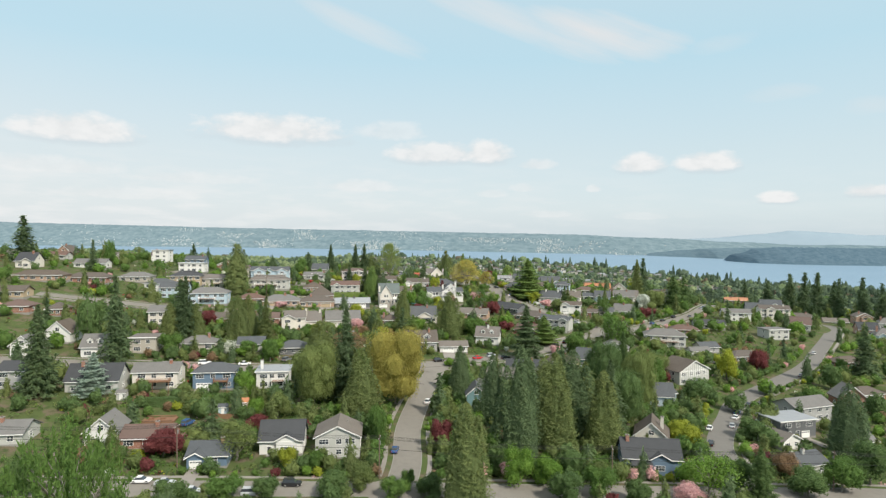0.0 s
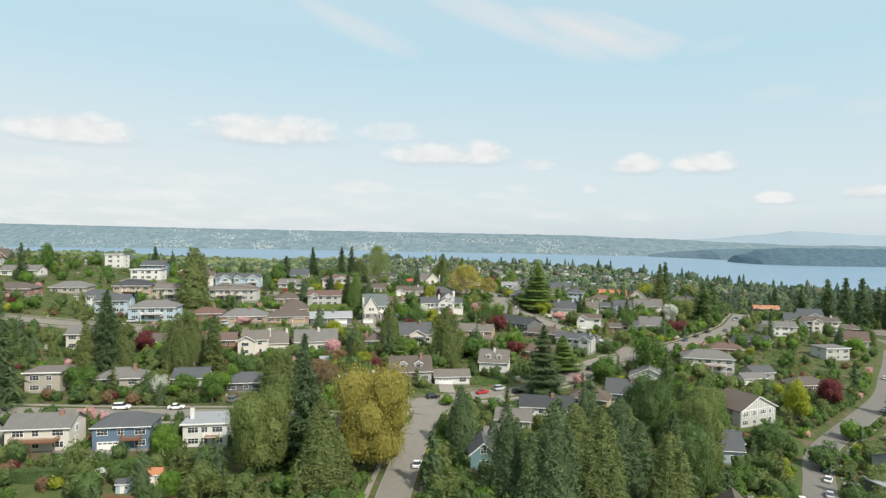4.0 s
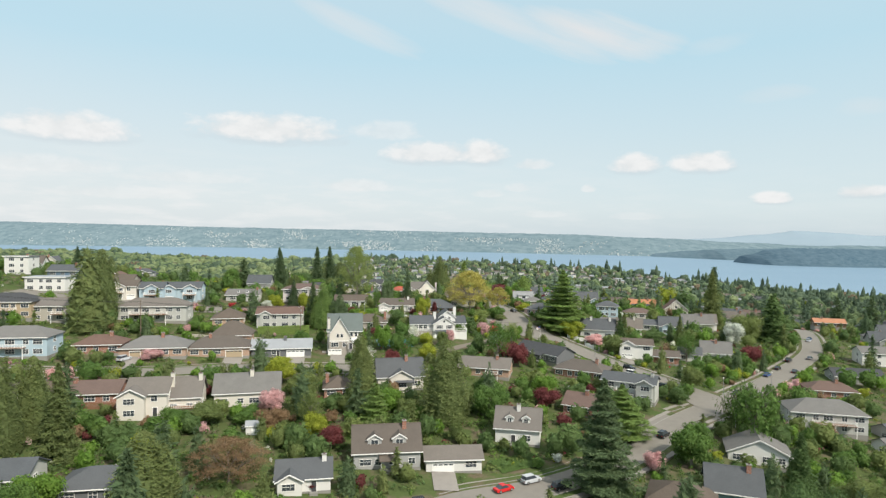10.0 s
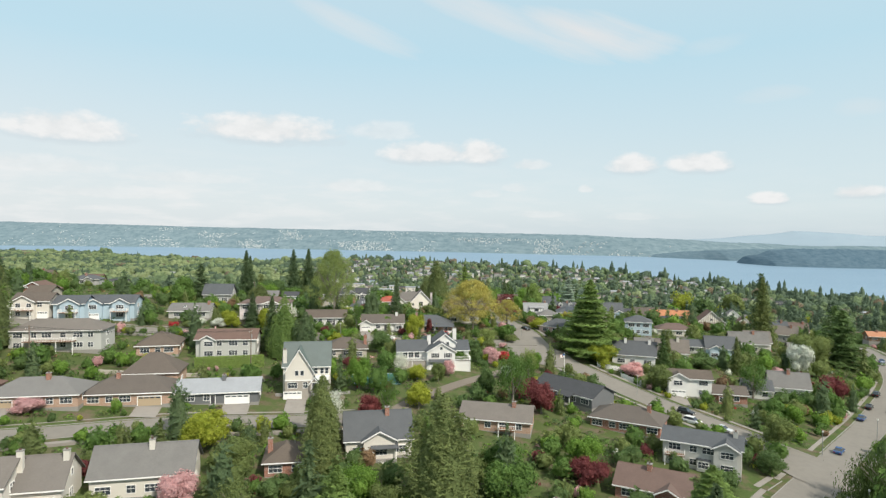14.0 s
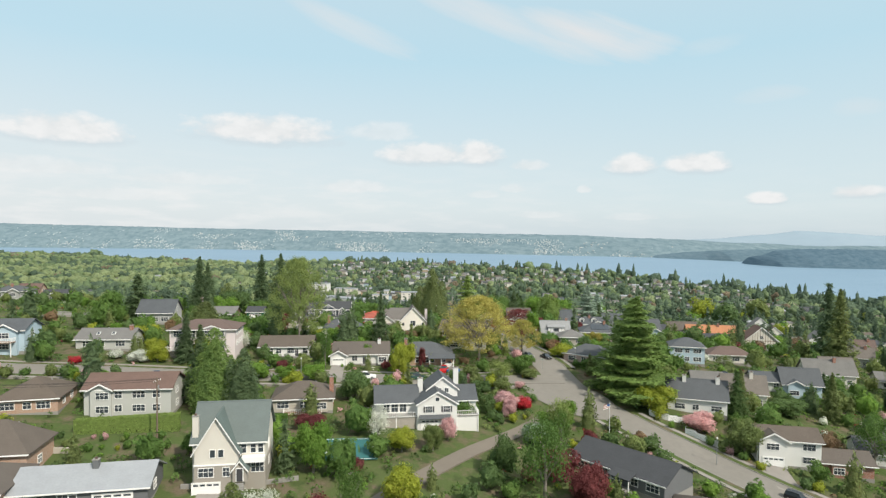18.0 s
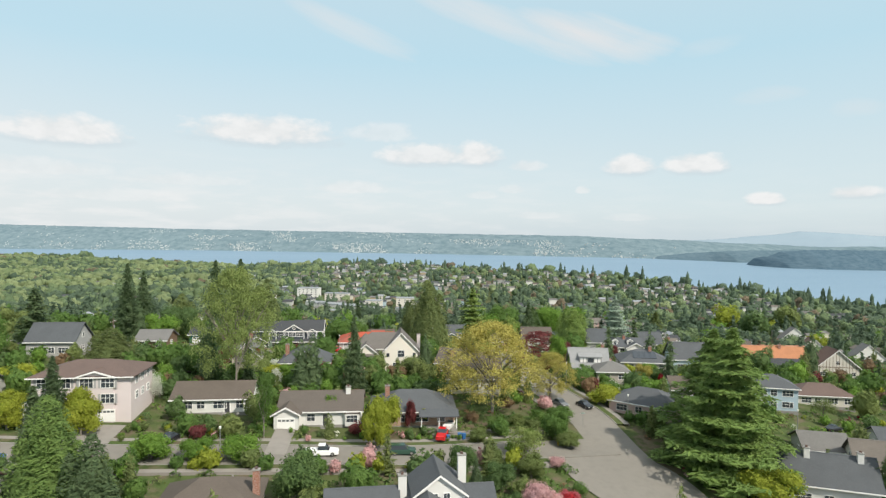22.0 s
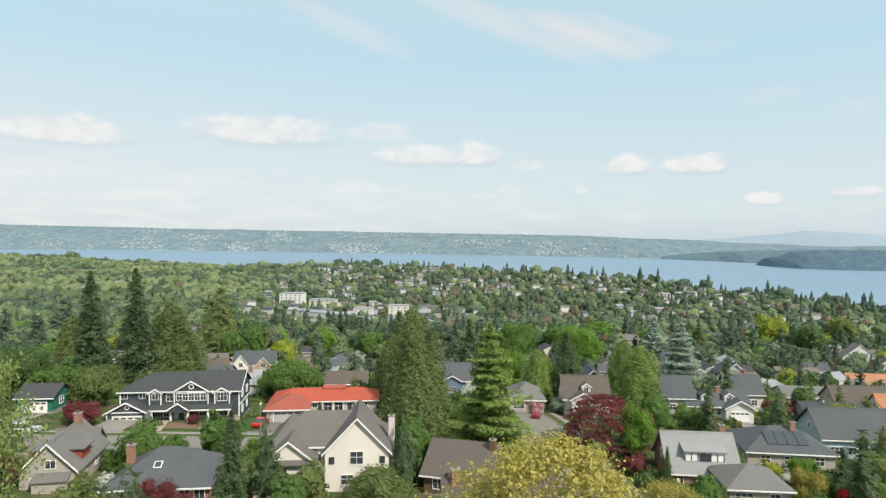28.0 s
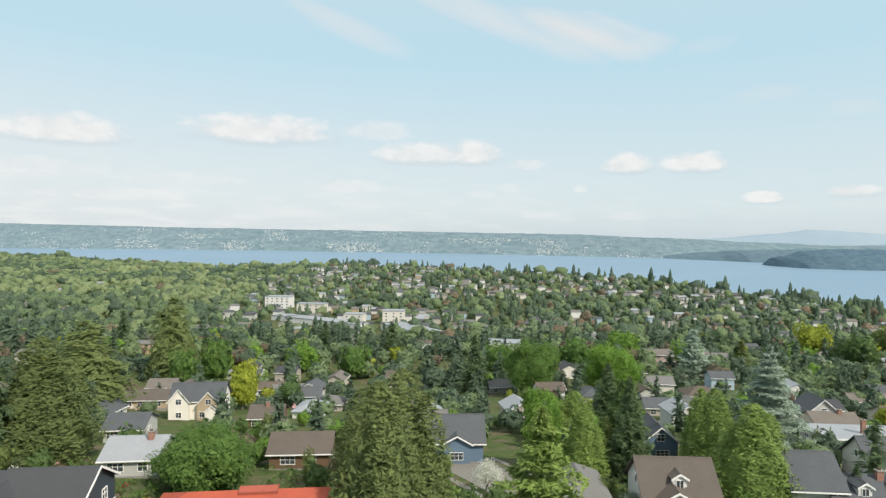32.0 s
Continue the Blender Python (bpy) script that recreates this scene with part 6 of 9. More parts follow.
# ---- houses, from the nearest street to the far slope ----
house(-58.1, 149.8, 6, 9.5, 9, 1, "gx", "slate blue", "slate", "wing:-2.4:4.2:1.2 garage:-2.4:2.6 chimney:3")
house(-110.5, 152.2, 8, 9.2, 9, 1, "gx", "light grey", "grey", "chimney:-2")
house(-88.1, 156.3, 8, 7.8, 9, 1.5, "gy", "white", "grey", "")
house(-77.1, 157.1, 6, 12.2, 9, 1, "gx", "brick", "red-brown", "chimney:2")
house(-42.3, 159.6, 6, 11.1, 9, 1.5, "gx", "white", "dark", "wing:1.5:5.5:0.6 door:-3")
house(-27.4, 159.7, 6, 11.6, 11, 2, "gy", "light grey", "taupe", "door:3")
house(57.0, 163.0, -6, 15.1, 9, 1.5, "gx", "slate blue", "dark", "wing:2:5:0.8 porch:-3:5 chimney:-6")
house(105.0, 170.1, 20, 11.3, 9, 1, "gx", "light grey", "slate", "chimney:0:1")
house(62.5, 180.3, -20, 9.4, 10, 1.5, "gy", "cream", "brown", "chimney:3:1")
house(-132.8, 186.7, 8, 7.8, 9, 2, "gx", "grey", "dark", "")
house(-109.7, 189.8, 8, 15.6, 10, 1.5, "gx", "light grey", "dark", "deck:1:5:2.5 chimney:-4")
house(110.5, 190.6, 25, 8.5, 9, 1, "gy", "white", "taupe", "")
house(136.3, 194.6, 15, 10.6, 9, 1, "gx", "beige", "grey", "")
house(-93.5, 197.6, 8, 14.0, 9, 2, "gx", "cream", "grey", "deck:0:10:2.6 wooddeck chimney:4")
house(-76.2, 202.1, 8, 13.1, 9, 2, "hip", "slate blue", "slate", "garage:-3:4.6 deck:2.6:4.5:2 wooddeck")
house(120.0, 203.5, 15, 14.6, 10, 2, "flat", "dark grey", "pale", "garage:3:3")
house(-58.0, 207.4, 8, 10.6, 10, 2, "flat", "white", "pale", "deck:2:4:2.2 chimney:-4:1")
house(11.9, 208.0, 0, 6.5, 9, 1.5, "gy", "teal", "slate", "")
house(-22.8, 211.5, 0, 6.5, 9, 1.5, "gx", "red", "grey", "dormers:2")
house(-147.9, 213.5, 8, 7.5, 9, 1.5, "gy", "white", "grey", "")
house(-126.2, 220.1, 8, 9.1, 9, 1.5, "gx", "white", "grey", "dormers:2 door:0")
house(16.3, 221.3, -10, 6.5, 8, 1, "gx", "beige", "grey", "")
house(137.2, 222.8, 20, 17.9, 10, 2, "gx", "grey", "grey", "")
house(79.7, 225.1, -10, 12.4, 9, 1.5, "gx", "light blue", "slate", "")
house(-113.4, 230.1, 8, 9.4, 9, 2, "flat", "beige", "taupe", "")
house(84.3, 231.5, 15, 12.2, 10, 1, "gx", "light blue", "slate", "")
house(22.6, 236.1, -12, 10.4, 9, 1, "gx", "light grey", "taupe", "chimney:-1")
house(-96.7, 239.2, 10, 13.0, 9, 1, "hip", "beige", "grey", "chimney:4")
house(-77.5, 245.7, 10, 10.2, 9, 1, "gx", "light grey", "slate", "")
house(-60.5, 246.3, 10, 12.0, 9, 1, "hip", "dark grey", "slate", "")
house(34.9, 248.4, -8, 16.7, 10, 1, "gx", "white", "dark", "chimney:2")
house(178.2, 250.4, 15, 13.6, 9, 1, "hip", "brick", "brown", "")
house(-180.3, 256.0, 8, 11.3, 9, 1, "hip", "brick", "red-brown", "")
house(106.9, 256.7, 25, 16.9, 12, 2, "gy", "light grey", "brown", "timber:1")
house(-24.9, 257.2, 10, 10.5, 9, 1, "gx", "white", "slate", "wing:-2.6:4.6:1.0 chimney:4:1 door:2")
house(50.3, 258.3, -25, 12.7, 10, 1, "hip", "tan", "brown", "chimney:1")
house(-166.2, 259.9, 8, 6.9, 9, 1, "hip", "brick", "brown", "")
house(63.2, 262.4, -20, 10.7, 9, 1.5, "gx", "teal", "slate", "chimney:3 deck:4:3:2")
house(-126.0, 268.0, 8, 7.1, 9, 2, "gx", "cream", "grey", "")
house(-9.4, 269.7, 8, 14.5, 10, 1.5, "gx", "grey", "brown", "dormers:2:3.0 porch:0:3 chimney:4")
house(5.2, 270.7, 5, 12.3, 7, 1, "gx", "white", "taupe", "garage:-2.4:4.6")
house(-197.5, 271.5, 8, 19.2, 9, 1, "gx", "tan", "brown", "")
house(-101.5, 279.6, 10, 12.4, 9, 1, "gx", "brick", "brown", "")
house(79.3, 283.1, -20, 13.8, 9, 1, "gy", "white", "grey", "")
house(-69.0, 284.8, 12, 9.3, 11, 2, "gx", "cream", "taupe", "wing:-3:6:2 chimney:5:1 door:2")
house(21.1, 286.1, -12, 10.8, 9, 1.5, "gx", "white", "taupe", "dormers:2 chimney:0:1 door:-1")
house(-86.5, 287.0, 10, 17.8, 9, 1, "gx", "brick", "red-brown", "chimney:-2")
house(-62.4, 289.3, 12, 8.9, 9, 1.5, "gx", "cream", "taupe", "chimney:4:1 deck:0:7:2:1.8")
house(-48.4, 296.7, 12, 16.3, 9, 1.5, "gx", "cream", "grey", "chimney:1:1")
house(150.6, 298.3, 10, 15.4, 9, 1, "hip", "brick", "brown", "")
house(128.2, 300.0, 10, 10.1, 6, 1, "gx", "white", "grey", "garage:0:4")
house(204.8, 302.1, 15, 16.4, 9, 1, "hip", "brick", "brown", "")
house(42.7, 304.6, -28, 13.3, 10, 1, "gx", "brick", "red-brown", "wing:3:4:1 chimney:-1")
house(-203.4, 305.5, 5, 23.5, 9, 1, "hip", "tan brick", "brown", "")
house(-26.3, 307.3, 10, 7.6, 9, 1, "hip", "brick", "brown", "chimney:-3")
house(137.2, 310.3, 10, 10.0, 8, 1, "gx", "grey", "slate", "")
house(114.4, 311.3, -14, 19.8, 11, 2, "hip", "light grey", "grey", "deck:1:11:2")
house(-120.9, 312.7, 8, 19.1, 10, 2, "hip", "light blue", "grey", "deck:0:8:2")
house(-139.5, 315.0, 8, 13.4, 9, 2, "gx", "light blue", "slate", "")
house(-184.8, 315.6, 5, 20.7, 9, 1, "hip", "brick", "brown", "")
house(-9.4, 317.5, 10, 13.6, 10, 1.5, "gx", "cream", "slate", "wing:0:6.5:1.2 chimney:2 porch:1:5")
house(-148.6, 318.0, 5, 13.9, 9, 2, "hip", "white", "slate", "")
house(59.0, 320.6, -28, 15.5, 8, 2, "gx", "light grey", "slate", "wing:4.8:4.6:1.0 deck:-5.2:4:1.6 chimney:6.5:1 bay:0.5", rise=1.7)
house(-102.3, 323.3, 10, 13.5, 9, 1, "hip", "brick", "red-brown", "chimney:3")
house(-86.7, 325.9, 10, 19.3, 11, 1, "hip", "tan brick", "grey", "chimney:2 garage:-5:3 tangarage")
house(-68.9, 332.3, 10, 19.2, 11, 1, "hip", "tan brick", "brown", "chimney:-3 garage:5:5 tangarage")
house(16.1, 333.4, -14, 16.5, 10, 1, "gx", "tan brick", "taupe", "deck:3:4:2:1.5 chimney:4")
house(-169.7, 335.0, 5, 16.1, 9, 1, "hip", "beige", "grey", "")
house(-49.9, 337.5, 10, 18.9, 9, 1, "gx", "dark grey", "pale", "garage:4.5:5.5 chimney:1:1 door:-1")
house(48.1, 338.7, -30, 16.6, 10, 1, "hip", "brick", "brown", "chimney:5")
house(-68.3, 342.7, 10, 12.8, 10, 1.5, "hip", "tan brick", "brown", "garage:2:4.4")
house(-146.0, 345.5, 6, 17.1, 10, 2, "hip", "tan", "dark", "deck:0:8:2")
house(138.0, 345.6, -14, 15.1, 9, 1, "hip", "brick", "red-brown", "chimney:2")
house(193.6, 348.9, 10, 13.0, 10, 2, "flat", "light grey", "grey", "")
house(-131.1, 349.0, 6, 16.2, 9, 2, "gx", "beige", "taupe", "deck:2:5:2")
house(-205.2, 353.6, 5, 17.3, 9, 1, "gx", "white", "grey", "")
house(36.8, 357.5, -50, 19.6, 10, 1, "gx", "dark grey", "dark", "porch:2:4")
house(-104.2, 363.2, 8, 24.0, 10, 2, "hip", "light grey", "taupe", "deck:-1:13:2.4")
house(161.2, 365.8, -10, 17.3, 9, 1, "gx", "grey", "dark", "")
house(-77.8, 367.5, 14, 11.2, 12, 1, "hip", "tan brick", "brown", "")
house(78.6, 373.6, -14, 12.5, 8, 2, "gx", "white", "brown", "wing:-3.2:5.6:1.0 garage:-3.2:4", rise=1.7)
house(-59.2, 370.4, 6, 16.8, 9, 2, "gx", "light grey", "red-brown", "wing:-5:4:0.6")
house(89.6, 370.8, -14, 9.5, 8, 1, "gx", "brick", "brown", "bay:-2", rise=1.6)
house(101.7, 378.0, -20, 8.2, 9, 1, "gx", "white", "slate", "")
house(-25.3, 378.2, 8, 12.7, 10, 1, "hip", "beige", "brown", "deck:0:8:2:0.3 chimney:6 bay:4")
house(113.1, 380.3, -20, 11.1, 9, 1.5, "gx", "white", "grey", "chimney:0")
house(-161.3, 390.9, 5, 15.9, 9, 2, "flat", "white", "pale", "")
house(-131.1, 393.6, 8, 11.3, 9, 2, "gx", "cream", "brown", "wing:-1.5:6.5:1.4 deck:-1.5:6:2 garage:3.6:3")
house(191.2, 394.3, -10, 16.9, 9, 2, "gx", "white", "grey", "")
house(-119.7, 395.5, 8, 9.6, 9, 2, "gx", "light blue", "slate", "wing:0.6:6:1.2 deck:0.6:5.4:2")
house(70.1, 399.3, -20, 14.0, 9, 1.5, "gx", "white", "slate", "chimney:5:1 chimney:-3:1")
house(-109.8, 402.4, 8, 15.7, 9, 2, "gx", "light blue", "slate", "wing:-4.6:5:1.4 wing:3.8:5.6:1.2 deck:3.8:5.2:2.2 garage:-4.6:3")
house(86.5, 407.3, -18, 10.7, 9, 1.5, "gx", "cream", "taupe", "chimney:2:1")
house(-137.8, 407.3, 5, 7.9, 9, 2, "gx", "beige", "brown", "")
house(-86.9, 412.6, 4, 14.2, 9, 1, "gx", "light grey", "grey", "skylight:2 skylight:-2 chimney:6")
house(-17.2, 415.1, 4, 15.2, 10, 1, "gx", "white", "brown", "wing:-6:4.4:2 garage:-6:3 door:1 chimney:5:1 bay:6")
house(80.6, 416.2, -15, 8.0, 9, 1, "gx", "light grey", "grey", "")
house(0.2, 417.9, 3, 16.2, 11, 1, "hip", "tan brick", "slate", "porch:5:7 chimney:-5")
house(-38.7, 418.1, 5, 14.5, 9, 1, "gx", "white", "brown", "door:3")
house(110.6, 421.4, -15, 10.3, 9, 1.5, "gx", "light blue", "slate", "wing:-2:4:1")
house(102.7, 424.8, -15, 9.0, 8, 1, "gx", "light grey", "slate", "")
house(-197.8, 427.0, 5, 10.8, 9, 3, "flat", "white", "grey", "")
house(49.6, 432.8, -38, 14.1, 10, 1, "hip", "pink", "slate", "chimney:8:1")
house(131.1, 439.7, -14, 14.4, 9, 1.5, "gx", "cream", "grey", "chimney:2")
house(13.7, 441.6, 0, 12.3, 11, 1.5, "gx", "cream", "brown", "timber chimney:-5")
house(158.3, 443.5, -20, 14.9, 9, 1, "gx", "white", "grey", "")
house(138.2, 446.2, -15, 9.7, 9, 1.5, "gx", "white", "taupe", "")
house(88.0, 448.1, -15, 10.6, 9, 2, "hip", "light blue", "slate", "")
house(69.0, 448.8, -8, 11.1, 9, 1, "gx", "white", "brown", "garage:-3:3")
house(-91.5, 453.6, 4, 11.5, 9, 1.5, "gx", "grey", "slate", "")
house(107.8, 458.8, -10, 14.3, 9, 1, "hip", "cream", "red-brown", "")
house(9.5, 460.0, -16, 9.6, 12, 1, "gx", "brown", "brown", "chimney:4:1")
house(52.2, 461.3, -6, 8.3, 8, 1, "hip", "beige", "grey", "")
house(-74.7, 471.4, 4, 8.2, 9, 1, "gx", "brown", "grey", "")
house(66.9, 478.5, -8, 14.0, 11, 1, "hip", "beige", "slate", "solar chimney:2 few")
house(86.6, 488.7, -6, 14.5, 10, 1.5, "gx", "light blue", "slate", "wing:5:4.5:1")
house(-69.3, 493.2, 4, 6.5, 7, 1, "gx", "green", "dark", "garage:0:4.4")
tree(-62.5, 501.0, "broad", "olive", 8.6, 12.0)
tree(-56.0, 486.4, "broad", "maroon", 4.6, 7.4)
house(39.9, 509.1, -4, 9.7, 9, 1.5, "gx", "white", "brown", "dormers:1 wing:-1:5:1.4")
house(27.0, 510.9, -3, 7.5, 10, 1, "hip", "beige", "grey", "")
house(128.1, 510.9, -8, 12.3, 8, 1, "gx", "beige", "dark", "")
house(71.1, 513.4, -6, 13.7, 10, 1, "gx", "white", "slate", "wing:4:6:1.6 garage:4:4 chimney:1 dormers:2")
house(99.9, 515.1, -6, 13.5, 9, 1, "gx", "grey", "dark", "")
house(62.5, 515.7, -6, 7.1, 9, 1.5, "gx", "light grey", "slate", "")
house(150.7, 517.8, -10, 14.3, 9, 1.5, "gy", "cream", "red-brown", "timber")
house(-41.3, 526.8, 5, 8.7, 9, 1, "gx", "light grey", "pale", "chimney:2")
house(134.7, 530.8, -12, 22.4, 9, 1.5, "gx", "cream", "orange tile", "chimney:3")
house(88.0, 533.7, -6, 8.6, 9, 1.5, "gx", "cream", "slate", "")
house(-16.4, 535.8, 3, 10.4, 9, 1, "gx", "brown", "brown", "")
house(124.4, 540.8, -6, 14.6, 9, 1.5, "gx", "beige", "brown", "")
house(11.5, 544.6, 0, 10.1, 9, 1.5, "gx", "slate blue", "slate", "wing:0:5:1")
house(51.0, 545.8, -4, 6.5, 9, 1.5, "gy", "slate blue", "slate", "")
house(5.5, 552.5, 0, 8.3, 9, 1.5, "gx", "white", "grey", "")
house(226.0, 413.0, -12, 19.0, 9, 2, "gx", "cream", "brown", "wing:-3:5:1 chimney:6:1 deck:4:6:2", z=70.0)
house(118.4, 554.9, -6, 14.3, 9, 1, "gx", "light grey", "grey", "")
house(-59.2, 560.2, 5, 8.0, 9, 1, "gx", "light grey", "slate", "")
house(109.1, 569.0, -6, 20.7, 11, 1, "flat", "light grey", "pale", "chimney:1")
house(-1.4, 577.4, 0, 14.1, 9, 1, "gx", "light grey", "slate", "")
house(-36.1, 586.3, 3, 8.2, 9, 1, "gx", "brown", "brown", "chimney:0")
house(116.1, 590.1, -6, 11.6, 9, 1, "gx", "cream", "taupe", "chimney:2")
house(118.2, 599.7, -6, 9.8, 9, 1.5, "gy", "light grey", "slate", "")
house(-82.7, 618.4, 5, 14.1, 9, 1, "gx", "tan", "brown", "deck:1:7:2:0.6")
house(99.3, 632.9, -4, 11.5, 9, 1, "hip", "beige", "brown", "")
house(-35.9, 641.4, 3, 7.9, 9, 1, "gx", "light blue", "slate", "")
house(207.4, 646.7, -8, 24.0, 9, 1.5, "gx", "cream", "orange tile", "")
house(-91.5, 651.3, 5, 9.6, 9, 1, "gx", "light grey", "taupe", "")
house(180.2, 661.2, -6, 19.6, 9, 1, "gx", "grey", "taupe", "")
house(203.3, 685.1, -6, 13.9, 9, 1.5, "gx", "light blue", "slate", "")
house(291.9, 696.2, -10, 24.0, 9, 1.5, "gy", "white", "grey", "")
house(139.3, 728.4, -4, 12.4, 9, 2, "gx", "cream", "taupe", "")
house(124.9, 733.1, -4, 18.2, 9, 2, "gx", "pink", "taupe", "")
house(280.9, 737.5, -10, 19.2, 9, 1.5, "gy", "cream", "red-brown", "")
house(286.9, 770.2, -12, 24.0, 9, 1.5, "gy", "white", "grey", "")
house(-1305.9, 2388.4, 5, 24.0, 9, 2, "gx", "light grey", "grey", "")

house(256.5, 474.0, -14, 15.0, 9, 1.5, "gx", "white", "slate", "wing:2:5:1", z=67.4)
house(244.0, 470.0, -14, 11.0, 9, 1, "hip", "light grey", "grey", "chimney:2", z=66.6)
house(257.0, 531.5, -16, 18.0, 9, 1, "gx", "brown", "orange tile", "chimney:-4", z=66.0)
house(268.0, 452.0, -14, 18.0, 9, 1, "hip", "brick", "brown", "chimney:3", z=62.5)
house(286.0, 441.0, -14, 16.0, 9, 1, "gx", "beige", "taupe", "", z=60.5)

# ---- parked cars ----
car(-56.3, 136.7, 4, "silver", "saloon")
car(-43.2, 137.5, 4, "silver", "suv")
car(-63.9, 139.7, 4, "silver", "saloon")
car(-69.5, 140.0, 4, "white", "saloon")
car(-35.3, 143.0, 4, "black", "suv")
car(-61.6, 151.2, 80, "black", "suv")
car(-73.0, 174.2, 78, "blue", "suv")
car(-12.7, 166.2, 85, "blue", "saloon")
car(84.2, 189.0, 60, "black", "saloon")
car(90.6, 204.5, 60, "white", "saloon")
car(-4.8, 207.1, 80, "white", "saloon")
car(100.5, 209.2, 60, "silver", "saloon")
car(111.6, 214.7, -30, "silver", "suv")
car(106.5, 219.2, 50, "white", "saloon")
car(-87.9, 224.9, 12, "white", "suv")
car(109.9, 225.3, 50, "blue", "saloon")
car(-74.3, 228.5, 12, "white", "saloon")
car(119.3, 235.4, 45, "black", "saloon")
car(-61.0, 238.1, 70, "grey", "suv")
car(24.8, 255.4, 30, "silver", "saloon")
car(-1.4, 256.3, 20, "black", "suv")
car(15.5, 264.3, 30, "red", "saloon")
car(28.1, 266.6, 30, "black", "suv")
car(21.9, 268.6, 30, "silver", "suv")
car(166.3, 280.7, 45, "grey", "saloon")
car(60.3, 294.7, 45, "black", "suv")
car(127.9, 299.8, 20, "black", "saloon")
car(-93.1, 306.9, 10, "silver", "suv")
car(-126.6, 308.0, 10, "silver", "saloon")
car(-92.8, 320.9, 75, "silver", "suv")
car(198.3, 323.9, 45, "white", "saloon")
car(76.4, 336.8, -50, "black", "suv")
car(101.8, 340.0, 45, "blue", "saloon")
car(76.3, 347.0, -50, "silver", "saloon")
car(70.0, 350.7, -50, "white", "suv")
car(71.2, 357.8, -50, "black", "suv")
car(138.4, 367.5, 45, "black", "saloon")
car(127.0, 367.9, 45, "blue", "saloon")
car(142.2, 375.7, 45, "black", "saloon")
car(137.3, 379.1, 45, "black", "saloon")
car(149.3, 392.5, 45, "black", "suv")
car(-63.8, 394.0, 5, "blue", "saloon")
car(162.2, 398.8, 45, "grey", "saloon")
car(-14.6, 402.8, 5, "white", "pickup")
car(-40.7, 404.8, 80, "black", "saloon")
car(-1.1, 405.4, 5, "green", "suv")
car(-56.4, 408.4, 80, "silver", "suv")
car(5.9, 413.8, 80, "red", "pickup")
car(95.4, 436.8, 20, "black", "saloon")
car(38.5, 437.2, -65, "black", "saloon")
car(33.0, 437.5, -65, "grey", "saloon")
car(187.5, 441.3, 45, "silver", "saloon")
car(192.2, 448.2, 45, "blue", "saloon")
car(-61.7, 479.1, 5, "silver", "suv")
car(-26.0, 491.2, 80, "red", "saloon")

# ---- trees and large shrubs ----
tree(-65.8, 106.3, "plume", "green", 26.5, 24.0)
tree(-58.4, 129.7, "broad", "dark_green", 6.7, 9.7)
tree(-90.1, 130.0, "broad", "dark_green", 9.7, 8.5)
tree(-93.9, 131.9, "broad", "green", 4.9, 9.9)
tree(-48.6, 134.7, "broad", "green", 5.9, 10.1)
tree(5.4, 132.0, "cypress", "cypress", 25.5, 13.5)
tree(-39.8, 137.1, "broad", "dark_green", 4.9, 7.7)
tree(-24.8, 138.9, "broad", "dark_green", 6.8, 9.8)
tree(-10.5, 139.2, "broad", "green", 5.9, 7.8)
tree(-2.7, 141.6, "broad", "dark_green", 6.0, 8.0)
tree(-18.7, 142.4, "broad", "olive", 7.3, 8.0)
tree(29.4, 142.9, "broad", "dark_green", 8.7, 9.4)
tree(47.1, 143.8, "broad", "dark_green", 6.7, 8.1)
tree(-7.9, 144.3, "broad", "green", 5.8, 4.1)
tree(59.9, 145.5, "broad", "pink", 5.5, 10.2)
tree(38.5, 146.9, "broad", "green", 8.9, 9.6)
tree(79.2, 149.7, "fir", "dark_green", 14.0, 8.4)
tree(19.6, 150.4, "broad", "bright", 11.3, 9.9)
tree(67.0, 150.8, "open", "bright", 11.3, 18.4)
tree(26.8, 151.4, "broad", "bright", 8.5, 8.5)
tree(-38.8, 152.0, "broad", "lime", 6.4, 5.1)
tree(-70.8, 154.2, "broad", "maroon", 7.6, 12.3)
tree(-52.3, 155.0, "open", "olive", 10.9, 13.8)
tree(94.4, 155.2, "broad", "dark_green", 8.7, 11.6)
tree(75.5, 155.2, "broad", "dark_green", 10.2, 10.2)
tree(106.6, 160.5, "broad", "green", 10.5, 12.0)
tree(118.0, 166.0, "broad", "dark_green", 12.4, 12.4)
tree(95.3, 167.1, "broad", "rust", 7.8, 7.8)
tree(-17.7, 167.3, "broad", "green", 14.1, 7.0)
tree(-0.2, 168.2, "broad", "maroon", 10.2, 7.9)
tree(21.8, 167.0, "cypress", "fir", 31.0, 14.0)
tree(33.1, 176.0, "cypress", "cypress", 27.5, 15.5)
tree(41.5, 192.0, "cypress", "fir", 25.5, 16.0)
tree(-49.8, 184.4, "broad", "olive", 8.6, 9.6)
tree(-56.3, 183.6, "broad", "bright", 6.2, 6.4)
tree(-53.5, 174.6, "broad", "maroon", 5.0, 8.0)
tree(-57.6, 178.4, "broad", "dark_green", 6.0, 6.6)
tree(47.5, 178.0, "cypress", "cypress", 23.0, 14.0)
tree(-122.9, 184.7, "fir", "fir", 27.6, 13.8)
tree(26.0, 184.0, "fir", "fir", 27.0, 14.5)
tree(74.7, 186.0, "broad", "lime", 8.7, 12.2)
tree(-25.5, 191.0, "cypress", "cypress", 20.5, 15.5)
tree(126.3, 187.9, "cypress", "fir", 22.8, 14.9)
